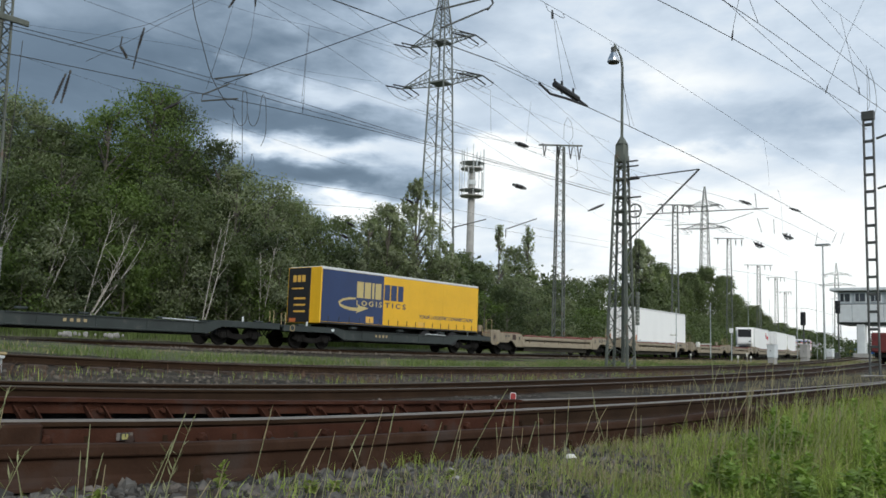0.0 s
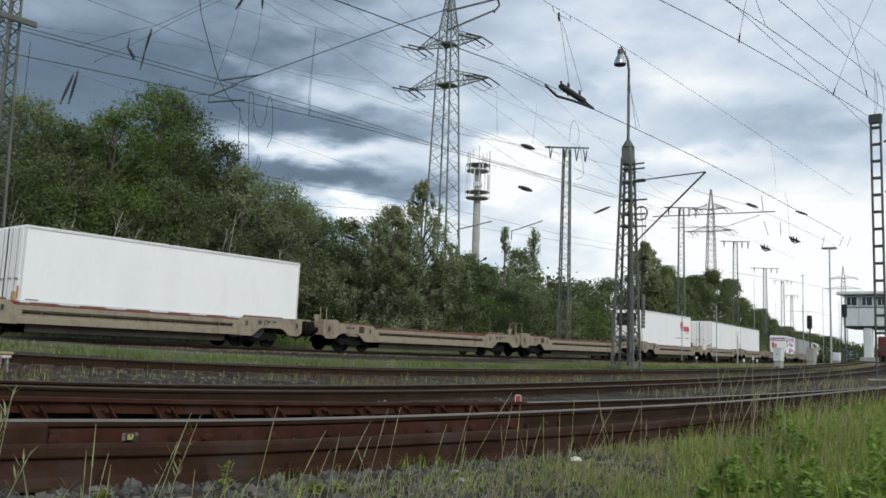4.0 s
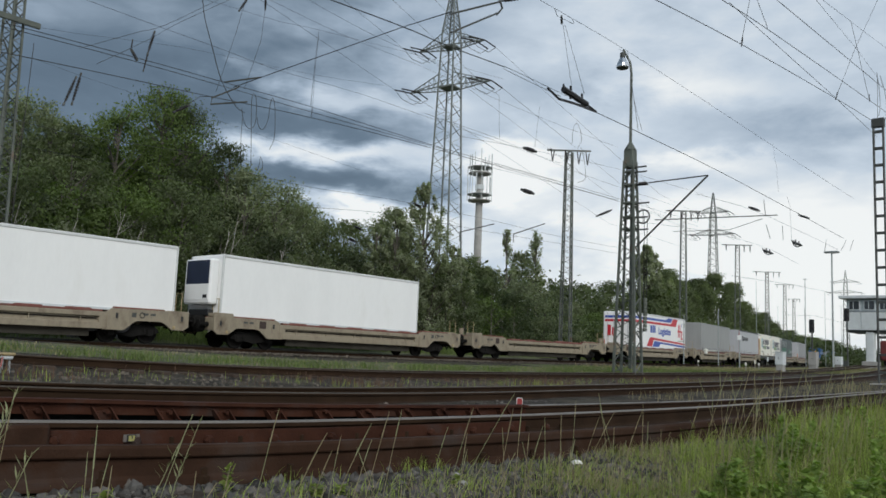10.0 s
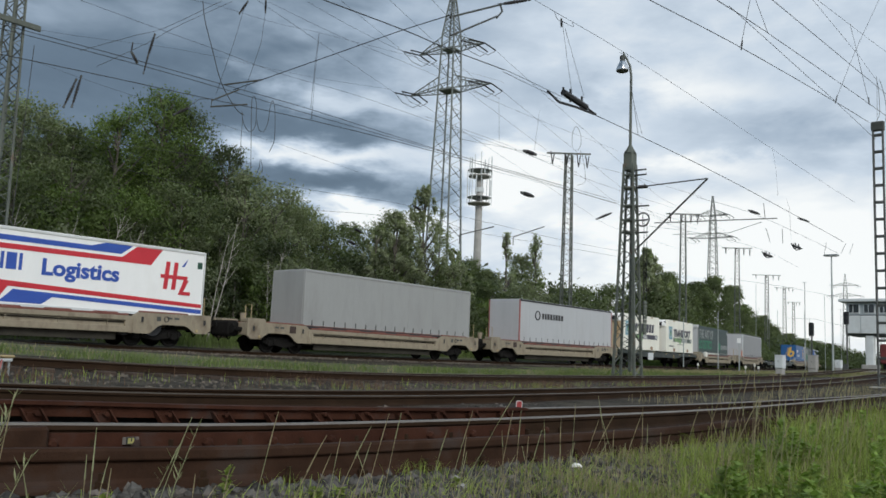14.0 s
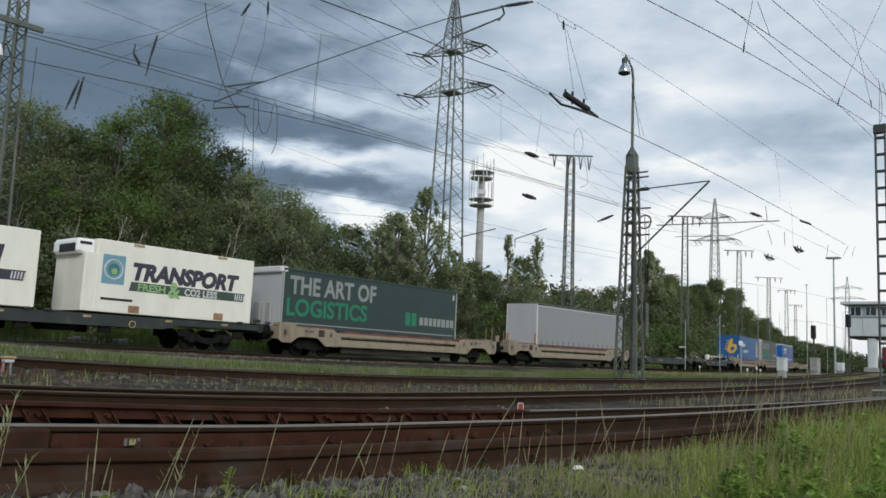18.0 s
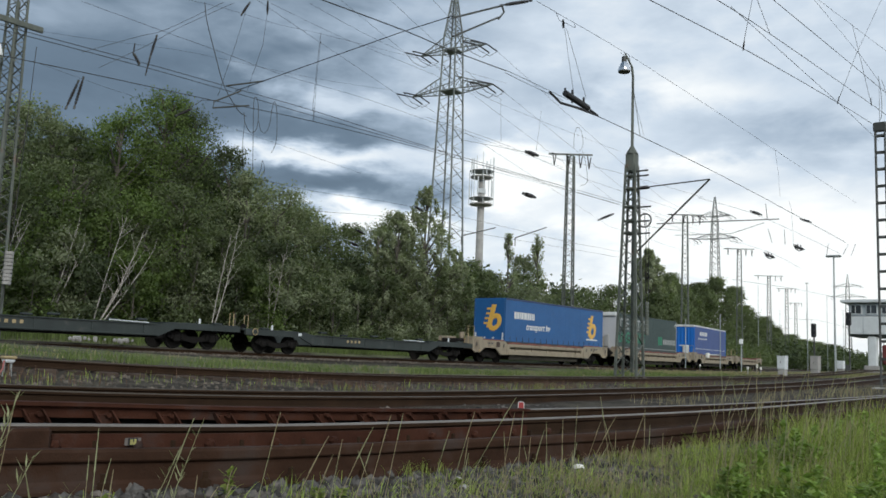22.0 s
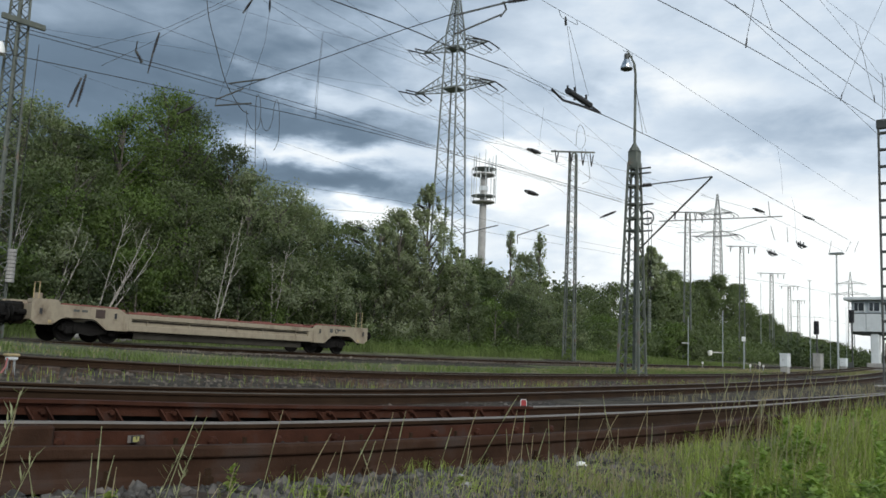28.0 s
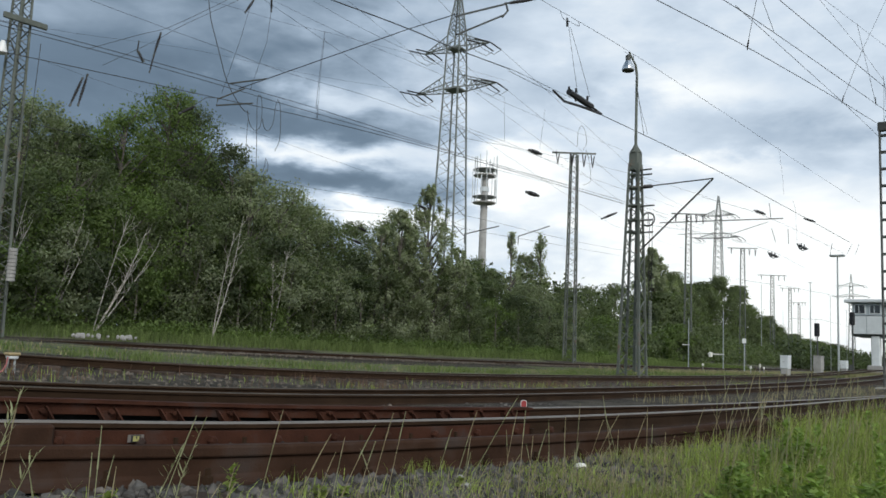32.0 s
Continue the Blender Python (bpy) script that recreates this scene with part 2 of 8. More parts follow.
# near-black running gear; also painted in for shade in the rail brake's gap
UNDER = material("dark_gear_and_gap_shade", (0.014, 0.013, 0.012), 0.9, 0.0, 0.35, 2, 25, 0.3, spec=0.15)
# dark brown for dirt, with the shade under the lower sill painted in
BELLY = material("shaded_dirty_underbody", (0.055, 0.05, 0.04), 0.9, 0, 0.35, 1.2, 18, 0.2, spec=0.2)
BOARD = material("dark_brown_board", (0.055, 0.035, 0.028), 0.7, 0, 0.25, 3, 20, 0.1)
WAGON_DARK = material("dark_green_grey_wagon_paint", (0.028, 0.037, 0.035), 0.55, 0, 0.3, 1.0, 15, 0.1, second=(0.10, 0.095, 0.08), second_at=(0.6, 0.8))
WHITE = material("clean_white_panel", (0.87, 0.87, 0.86), 0.4, 0, 0.05, 0.6, 10, 0.03, second=(0.74, 0.73, 0.70), second_at=(0.6, 0.9), streak=0.3)
WHITE_OLD = material("stained_white_panel", (0.74, 0.72, 0.66), 0.5, 0, 0.1, 0.6, 10, 0.05, second=(0.60, 0.53, 0.42), second_at=(0.58, 0.85), streak=0.25)
CREAM = material("off_white_container_paint", (0.82, 0.80, 0.71), 0.5, 0, 0.1, 0.7, 12, 0.05, second=(0.62, 0.57, 0.47), second_at=(0.6, 0.85), streak=0.25)
GREYTARP = material("dirty_grey_curtain", (0.33, 0.335, 0.33), 0.6, 0, 0.14, 0.7, 9, 0.12, second=(0.24, 0.24, 0.235), second_at=(0.5, 0.8), streak=0.3)
LIGHTTARP = material("light_grey_curtain", (0.47, 0.48, 0.50), 0.55, 0, 0.1, 0.7, 9, 0.1, second=(0.39, 0.39, 0.40), second_at=(0.5, 0.8), streak=0.3)
MIDTARP = material("mid_grey_curtain", (0.275, 0.28, 0.29), 0.55, 0, 0.1, 0.7, 9, 0.1, second=(0.235, 0.235, 0.235), second_at=(0.5, 0.8), streak=0.3)
YELLOW = material("yellow_curtain", (0.74, 0.42, 0.018), 0.5, 0, 0.08, 0.8, 9, 0.08)
NAVY = material("dark_blue_curtain", (0.022, 0.043, 0.12), 0.5, 0, 0.15, 0.8, 9, 0.08)
GREENTARP = material("dark_green_curtain", (0.024, 0.048, 0.046), 0.5, 0, 0.15, 0.8, 9, 0.08)
BLUE = material("mid_blue_curtain", (0.014, 0.095, 0.27), 0.5, 0, 0.12, 0.8, 9, 0.08)
BLUE_DEEP = material("deep_blue_curtain", (0.028, 0.068, 0.235), 0.5, 0, 0.12, 0.8, 9, 0.08)
BLUE_BRIGHT = material("bright_blue_panel", (0.008, 0.135, 0.48), 0.45, 0, 0.1, 0.8, 9, 0.03)
RED = material("red_paint", (0.55, 0.025, 0.04), 0.45, 0, 0.1, 1, 10, 0.03)
DULL_RED = material("faded_red_paint", (0.34, 0.12, 0.11), 0.6, 0, 0.15, 1, 10, 0.03)
ROYAL = material("royal_blue_paint", (0.03, 0.085, 0.40), 0.45, 0, 0.1, 1, 10, 0.03)
BLACK = material("black_plastic", (0.02, 0.02, 0.022), 0.5, 0, 0.2, 2, 15, 0.1)
NIGHT = material("dark_navy_grille", (0.022, 0.03, 0.06), 0.4, 0, 0.2, 2, 15, 0.1)
LETTER_WHITE = material("white_lettering", (0.62, 0.63, 0.62), 0.5, 0, 0.08, 2, 12, 0)
LETTER_FADED = material("faded_white_lettering", (0.27, 0.285, 0.28), 0.55, 0, 0.12, 2, 12, 0)
LETTER_GREEN = material("green_lettering", (0.015, 0.19, 0.10), 0.5, 0, 0.1, 2, 12, 0)
LETTER_NAVY = material("navy_lettering", (0.042, 0.04, 0.062), 0.5, 0, 0.1, 2, 12, 0)
LIME = material("lime_green_lettering", (0.28, 0.46, 0.20), 0.5, 0, 0.1, 2, 12, 0)
ORANGE = material("orange_paint", (0.50, 0.15, 0.05), 0.5, 0, 0.1, 2, 12, 0)
GOLD = material("golden_yellow_paint", (0.70, 0.41, 0.08), 0.5, 0, 0.1, 2, 12, 0)
PALE_GOLD = material("pale_gold_lettering", (0.50, 0.40, 0.17), 0.5, 0, 0.1, 2, 12, 0)
TEAL = material("pale_teal_badge", (0.17, 0.34, 0.42), 0.5, 0, 0.15, 2, 12, 0)
PALE = material("pale_painted_sheet", (0.62, 0.65, 0.66), 0.55, 0, 0.12, 1, 12, 0.05)
CABIN = material("grey_blue_cladding", (0.42, 0.47, 0.50), 0.6, 0, 0.15, 0.6, 8, 0.1)
CONCRETE = material("grey_concrete", (0.36, 0.35, 0.33), 0.9, 0, 0.25, 0.8, 15, 0.3)
INSUL = material("brown_insulator", (0.018, 0.015, 0.015), 0.5, 0, 0.2, 5, 30, 0)
WIRE = material("oxidised_copper_wire", (0.06, 0.062, 0.06), 0.6, 0.4, 0.2, 0.5, 5, 0)
GLASS = material("dark_window_glass", (0.03, 0.035, 0.04), 0.08, 0, 0.1, 1, 5, 0, spec=0.8)
LAMP_METAL = material("polished_lamp_metal", (0.78, 0.79, 0.80), 0.22, 1.0, 0.06, 2, 12, 0.05)
ENAMEL = material("white_lamp_enamel", (0.80, 0.80, 0.78), 0.35, 0, 0.05, 2, 12, 0)
AMBER = material("dull_yellow_plastic", (0.40, 0.31, 0.16), 0.6, 0, 0.2, 4, 20, 0.1)


# ---- mesh tools ----
class Geo:
    """Collects solids and makes one mesh of them."""

    def __init__(self):
        self.v, self.f = [], []

    def add(self, verts, faces):
        o = len(self.v)
        self.v += [tuple(p) for p in verts]
        self.f += [tuple(o + i for i in q) for q in faces]
        return self

    def box(self, c, s, cham=0.0):
        x, y, z = c
        a, b, h = s[0] / 2, s[1] / 2, s[2] / 2
        if cham <= 0:
            vs = [(x + i * a, y + j * b, z + k * h) for i in (-1, 1) for j in (-1, 1) for k in (-1, 1)]
            return self.add(vs, [(0, 1, 3, 2), (4, 6, 7, 5), (0, 4, 5, 1), (2, 3, 7, 6), (0, 2, 6, 4), (1, 5, 7, 3)])
        q = min(cham, a * 0.9, b * 0.9, h * 0.9)
        ring = lambda aa, bb, zz: [(x - aa + q, y - bb, zz), (x + aa - q, y - bb, zz), (x + aa, y - bb + q, zz), (x + aa, y + bb - q, zz),
                                   (x + aa - q, y + bb, zz), (x - aa + q, y + bb, zz), (x - aa, y + bb - q, zz), (x - aa, y - bb + q, zz)]
        rings = [ring(a - q * 0.6, b - q * 0.6, z - h), ring(a, b, z - h + q), ring(a, b, z + h - q), ring(a - q * 0.6, b - q * 0.6, z + h)]
        vs = [p for r in rings for p in r]
        fs = [tuple(range(7, -1, -1)), tuple(range(24, 32))]
        for r in range(3):
            for i in range(8):
                j = (i + 1) % 8
                fs.append((r * 8 + i, r * 8 + j, r * 8 + 8 + j, r * 8 + 8 + i))
        return self.add(vs, fs)

    def tube(self, pts, r0, r1=None, n=6, caps=True):
        """A round bar along points, from radius r0 to r1."""
        r1 = r0 if r1 is None else r1
        pts = [Vector(p) for p in pts]
        m = len(pts)
        vs, fs = [], []
        side = None
        for i, p in enumerate(pts):
            d = (pts[min(i + 1, m - 1)] - pts[max(i - 1, 0)]).normalized()
            if side is None:
                side = d.orthogonal().normalized()
            else:
                side = (side - d * side.dot(d))
                side = side.normalized() if side.length > 1e-6 else d.orthogonal().normalized()
            up = d.cross(side)
            r = r0 + (r1 - r0) * i / max(1, m - 1)
            for k in range(n):
                a = 2 * math.pi * k / n
                vs.append(p + side * (r * math.cos(a)) + up * (r * math.sin(a)))
        for i in range(m - 1):
            for k in range(n):
                j = (k + 1) % n
                fs.append((i * n + k, i * n + j, (i + 1) * n + j, (i + 1) * n + k))
        if caps:
            fs += [tuple(range(n - 1, -1, -1)), tuple((m - 1) * n + k for k in range(n))]
        return self.add(vs, fs)

    def bar(self, a, b, w, h=None):
        """A square bar from a to b."""
        return self.tube([a, b], w * 0.707, n=4)

    def prism(self, poly, y0, y1):
        """A profile in x and z, given round its outline, drawn out in y."""
        n = len(poly)
        vs = [(p[0], y0, p[1]) for p in poly] + [(p[0], y1, p[1]) for p in poly]
        fs = [tuple(range(n)), tuple(range(2 * n - 1, n - 1, -1))]
        fs += [(i, i + n, (i + 1) % n + n, (i + 1) % n) for i in range(n)]
        return self.add(vs, fs)

    def lathe(self, c, prof, n=16, axis="z"):
        """A turned body: radius and height pairs round an axis through c."""
        vs, fs = [], []
        for r, h in prof:
            for k in range(n):
                a = 2 * math.pi * k / n
                u, w = r * math.cos(a), r * math.sin(a)
                vs.append({"z": (c[0] + u, c[1] + w, c[2] + h), "y": (c[0] + u, c[1] + h, c[2] + w), "x": (c[0] + h, c[1] + u, c[2] + w)}[axis])
        for i in range(len(prof) - 1):
            for k in range(n):
                j = (k + 1) % n
                fs.append((i * n + k, i * n + j, (i + 1) * n + j, (i + 1) * n + k))
        fs += [tuple(range(n)), tuple((len(prof) - 1) * n + k for k in range(n))]
        return self.add(vs, fs)

    def ring(self, c, r, thick, n=22):
        """A flat ring standing in the plane of x and z."""
        pts = [(c[0] + r * math.cos(2 * math.pi * k / n), c[1], c[2] + r * math.sin(2 * math.pi * k / n)) for k in range(n + 1)]
        return self.tube(pts, thick, n=5, caps=False)

    def mesh(self, name, mat, smooth=False):
        me = bpy.data.meshes.new(name)
        me.from_pydata(self.v, [], self.f)
        bm = bmesh.new()
        bm.from_mesh(me)
        bmesh.ops.recalc_face_normals(bm, faces=bm.faces)
        bm.to_mesh(me)
        bm.free()
        if smooth:
            me.shade_smooth()
        me.materials.append(mat)
        return me


def part(name, geo, mat, parent=None, label="", smooth=False):
    """Links a mesh as one object, under a thing or a part."""
    me = geo.mesh(name, mat, smooth) if isinstance(geo, Geo) else geo
    ob = new(name, me)
    ob.parent = parent
    return tagged(ob, label) if label else ob


def thing(name, label, category, group="", kind="", at=None):
    ob = new(name)
    if at is not None:
        ob.matrix_world = at
    return tagged(ob, label, category, group, kind)


def cards(name, centre, along, across, mat, facing=None):
    """Many small pointed leaves in one mesh, from arrays of their centres, half lengths and half widths. facing: the way that each leaf looks."""
    n = len(centre)
    if facing is not None:
        turned = np.einsum("ij,ij->i", np.cross(across, along), facing) < 0
        across = np.where(turned[:, None], -across, across)
    v = np.stack([centre - along, centre + across - along * 0.1, centre + along, centre - across - along * 0.1], axis=1).reshape(-1, 3).astype(np.float32)
    me = bpy.data.meshes.new(name)
    me.vertices.add(4 * n)
    me.vertices.foreach_set("co", v.ravel())
    me.loops.add(4 * n)
    me.loops.foreach_set("vertex_index", np.arange(4 * n, dtype=np.int32))
    me.polygons.add(n)
    me.polygons.foreach_set("loop_start", np.arange(0, 4 * n, 4, dtype=np.int32))
    me.update(calc_edges=True)
    if facing is not None:
        facing = facing / np.maximum(np.linalg.norm(facing, axis=1), 1e-6)[:, None]
        me.normals_split_custom_set_from_vertices(np.repeat(facing, 4, axis=0).astype(np.float32))
    me.materials.append(mat)
    return me


def rand_dirs(rng, n):
    d = rng.normal(size=(n, 3))
    return d / np.linalg.norm(d, axis=1)[:, None]


def smooth_path(ctrl, step=0.5):
    """A smooth line through a few control points (x, y, z), even in x."""
    c = np.array(ctrl, float)
    xs = np.arange(c[0, 0], c[-1, 0] + step / 2, step)
    out = []
    m = np.gradient(c[:, 1:], c[:, 0], axis=0)
    for x in xs:
        i = int(np.clip(np.searchsorted(c[:, 0], x) - 1, 0, len(c) - 2))
        h = c[i + 1, 0] - c[i, 0]
        s = (x - c[i, 0]) / h
        p = (2 * s**3 - 3 * s**2 + 1) * c[i, 1:] + (s**3 - 2 * s**2 + s) * h * m[i] + (-2 * s**3 + 3 * s**2) * c[i + 1, 1:] + (s**3 - s**2) * h * m[i + 1]
        out.append((x, p[0], p[1]))
    return out


def softplus(x, w):
    return w * math.log1p(math.exp(min(40, x / w)))


# ---- the lie of the land ----
def bend(x):
    """How far the far track swings away to the north at both ends."""
    return 0.145 * softplus(x - 71, 7) + 0.0002 * max(0.0, min(x, 230) - 75) ** 2 + 0.022 * softplus(40 - x, 3)


def train_z(x):
    """The height of the far track's rails."""
    x = max(x, 4 + 4 * math.tanh((x - 8) / 8)) if x < 12 else x
    return 0.30 - 0.16 * max(0.0, min(1.0, (18 - x) / 10)) + (0.4814 * ((x - 50) / 50) ** 2 if x < 50 else 0.05 * min(4, ((x - 50) / 50) ** 2))


TRAIN_Y = 33.13


def dip(x, y):
    """The ground is lowest about 25 m along and rises a little to both sides."""
    s = (x / max(y, 1) - 1.6)
    return min(0.9, y * (0.0125 * abs(s) ** 2.6 if s < 0 else 0.0022 * s * s))


def track2_y(x):
    return 16.75 + 0.10 * softplus(x - 40, 8)


def track3_y(x):
    return 9.75 + 0.075 * softplus(x - 28, 8)


def ground_z(x, y):
    """Height of the ground sheet."""
    prof = [(-30, -0.6), (0, -0.48), (2.4, -0.34), (4.0, -0.24), (6, -0.2), (9.5, -0.17), (12, -0.24), (15, -0.22), (16.5, -0.12), (20, -0.06), (28, -0.04), (31.5, 0.06), (35, 0.12), (38, 0.5), (44, 1.2), (80, 2.0), (400, 3.0), (3000, 6.0)]
    yy = y - (bend(x) if y > 25 else (0.10 * softplus(x - 40, 8) if y > 13 else 0.0)) * (1 if y < 60 else max(0, 1 - (y - 60) / 60))
    for (a, za), (b, zb) in zip(prof, prof[1:]):
        if yy <= b:
            s = max(0.0, (yy - a) / (b - a))
            z = za + (zb - za) * s
            break
    else:
        z = 6.0
    if 0 < y < 60 and -20 < x:
        if yy > 29:
            k = train_z(x) - 0.30
        else:
            k = dip(max(x, 0), max(y, 4.0))
        z += k * (1 if x < 150 else max(0, 1 - (x - 150) / 100)) * min(1.0, max(0, (y - 3) / 3))
    return z


# ---- ground ----
def build_ground():
    xs = sorted(set([-2500, -800, -300, -120, -60, -30, -15] + [round(-10 + 1.0 * i, 2) for i in range(0, 150)] + [145, 152, 160, 175, 190, 210, 240, 280, 340, 450, 700, 1200, 2500]))
    ys = sorted(set([-2500, -600, -150, -40, -12, -5] + [round(-3 + 0.75 * i, 2) for i in range(0, 64)] + [47, 50, 55, 60, 68, 80, 100, 130, 180, 260, 400, 700, 1300, 3000]))
    verts = [(x, y, ground_z(x, y) + (0.03 * noise.noise(Vector((x * 0.7, y * 0.7, 0))) if abs(x) < 150 and -5 < y < 60 else 0)) for y in ys for x in xs]
    nx = len(xs)
    faces, grassy = [], []
    for j in range(len(ys) - 1):
        for i in range(nx - 1):
            faces.append((j * nx + i, j * nx + i + 1, (j + 1) * nx + i + 1, (j + 1) * nx + i))
            x, y = xs[i], ys[j] - (bend(xs[i]) if ys[j] > 25 else 0)
            ballast = 3.2 < ys[j] < 18.8 or ((27.2 if x < 45 else 30.6) < y < 36.6)
            if ballast and x < 4 * 60:
                grassy.append(0)
            else:
                grassy.append(1)
    me = bpy.data.meshes.new("ground")
    me.from_pydata(verts, [], faces)
    me.materials.append(GROUND)
    me.materials.append(GRASSY)
    me.polygons.foreach_set("material_index", grassy)
    me.shade_smooth()
    tagged(new("ground", me), "uneven railway ground of gravelly earth and short grass", "ground", kind="structure")


build_ground()

# ---- tracks ----
RAIL_PROFILE = [(-0.067, 0.0), (0.067, 0.0), (0.067, 0.012), (0.02, 0.03), (0.009, 0.045), (0.009, 0.118), (0.034, 0.13), (0.036, 0.155), (0.026, 0.168), (-0.026, 0.168), (-0.036, 0.155), (-0.034, 0.13), (-0.009, 0.118), (-0.009, 0.045), (-0.02, 0.03), (-0.067, 0.012)]


HEAVY_PROFILE = [(-0.075, 0.0), (0.075, 0.0), (0.075, 0.012), (0.03, 0.03), (0.014, 0.045), (0.014, 0.110), (0.042, 0.120), (0.046, 0.126), (0.046, 0.156), (0.036, 0.168), (-0.036, 0.168), (-0.046, 0.156), (-0.046, 0.126), (-0.014, 0.110), (-0.014, 0.03)]


def rail_mesh(name, path, drop=0.0, tall=1.0, side_mat=None, top_mat=None, profile=RAIL_PROFILE):
    """A rail drawn along a path that runs on its top."""
    n = len(profile)
    vs, fs, mi = [], [], []
    for i, p in enumerate(path):
        a, b = Vector(path[max(0, i - 1)]), Vector(path[min(len(path) - 1, i + 1)])
        d = (b - a).normalized()
        side = Vector((d.y, -d.x, 0)).normalized()
        for u, w in profile:
            q = Vector(p) + side * u
            vs.append((q.x, q.y, p[2] - drop + (w - 0.168) * tall))
    for i in range(len(path) - 1):
        for k in range(n):
            j = (k + 1) % n
            fs.append((i * n + k, i * n + j, (i + 1) * n + j, (i + 1) * n + k))
            mi.append(1 if k in ((7, 8, 9) if profile is RAIL_PROFILE else (8, 9, 10)) else 0)
    fs += [tuple(range(n)), tuple((len(path) - 1) * n + k for k in range(n))]
    mi += [0, 0]
    me = bpy.data.meshes.new(name)
    me.from_pydata(vs, [], fs)
    me.materials.append(side_mat or RAIL_SIDE)
    me.materials.append(top_mat or RAIL_TOP)
    me.polygons.foreach_set("material_index", mi)
    bm = bmesh.new()
    bm.from_mesh(me)
    bmesh.ops.recalc_face_normals(bm, faces=bm.faces)
    bm.to_mesh(me)
    bm.free()
    return me


def sleeper_mesh():
    return Geo().box((0, 0, 0), (0.26, 2.6, 0.2), 0.02).mesh("sleeper", SLEEPER)


SLEEPER_ME = sleeper_mesh()


def track(label, centre, x0, x1, sleepers=None, top=None, step=1.0):
    """A track on a centre line given by functions of x."""
    tr = thing("railway_track", label, "track", kind="structure")
    for s in (-0.75, 0.75):
        pts = [(x0 + i * step, centre(x0 + i * step) + s, top(x0 + i * step)) for i in range(int((x1 - x0) / step) + 1)]
        part("rail", rail_mesh("rail", pts), RAIL_SIDE, tr)
    if sleepers:
        x = sleepers[0]
        while x < sleepers[1]:
            ob = part("sleeper", SLEEPER_ME, SLEEPER, tr)
            h = math.atan2(centre(x + 0.5) - centre(x - 0.5), 1)
            ob.matrix_basis = Matrix.Translation((x, centre(x), top(x) - 0.272)) @ Matrix.Rotation(h, 4, "Z")
            x += 0.62
    return tr


def z_near(y, low):
    return lambda x: low + dip(max(x, 0), y)


track("far railway track with rusty rails in grassy ballast", lambda x: TRAIN_Y + bend(x), -60, 260, (8, 70), train_z)
track("railway track with dark rails behind a strip of gravel", track2_y, -40, 220, (4, 60), z_near(16.5, 0.02))
track("railway track with worn brown rails on dark sleepers", track3_y, -30, 200, (0, 50), z_near(9.6, -0.02))

near_track = thing("railway_track", "close curved railway track with heavy rusty rails", "track", kind="structure")
PATH_A = smooth_path([(-25, 9.2, 0.1), (-6, 7.3, 0.1), (2.8, 6.35, 0.08), (4.6, 6.08, 0.025), (7.2, 5.69, 0.0), (11.9, 5.17, 0.0), (22, 5.0, 0.05), (50, 6.6, 0.12), (110, 11.5, 0.2)], 0.4)
PATH_B = smooth_path([(-25, 7.7, 0.1), (-6, 5.85, 0.1), (2.16, 4.85, 0.085), (3.5, 4.6, 0.043), (5.5, 4.3, 0.017), (7.85, 3.98, 0.004), (14, 3.7, 0.05), (22, 3.5, 0.06), (50, 5.1, 0.12), (110, 10.0, 0.2)], 0.4)
PATH_C = smooth_path([(9.6, 6.52, 0.0), (14, 5.95, 0.0), (20, 5.5, 0.03), (28, 5.4, 0.06), (40, 6.1, 0.08)], 0.4)
part("rail", rail_mesh("rail", PATH_A, tall=1.35, top_mat=RAIL_BRIGHT), RAIL_SIDE, near_track, "heavy rail with a bright worn top")
part("rail", rail_mesh("rail", PATH_B, tall=1.5, side_mat=RUST_DARK, top_mat=RUST_DARK, profile=HEAVY_PROFILE), RUST_DARK, near_track, "heavy rusty rail half sunk in ballast")
part("rail", rail_mesh("rail", PATH_C, top_mat=RAIL_BRIGHT), RAIL_SIDE, near_track, "short closing rail")


def on_path(path, x):
    """The place and heading of a rail at x."""
    f = float(np.clip((x - path[0][0]) / 0.4, 0, len(path) - 1.001))
    i = int(f)
    a, b = Vector(path[i]), Vector(path[i + 1])
    return a.lerp(b, f - i), math.atan2(b.y - a.y, b.x - a.x)


def near_sleepers():
    x = -4.0
    while x < 40:
        p, h = on_path(PATH_A, x)
        q, _ = on_path(PATH_B, x - 0.3)
        ob = part("sleeper", SLEEPER_ME, SLEEPER, near_track)
        c = (p + q) / 2
        ob.matrix_basis = Matrix.Translation((c.x, c.y, p.z - 0.36)) @ Matrix.Rotation(h, 4, "Z")
        x += 0.62


near_sleepers()


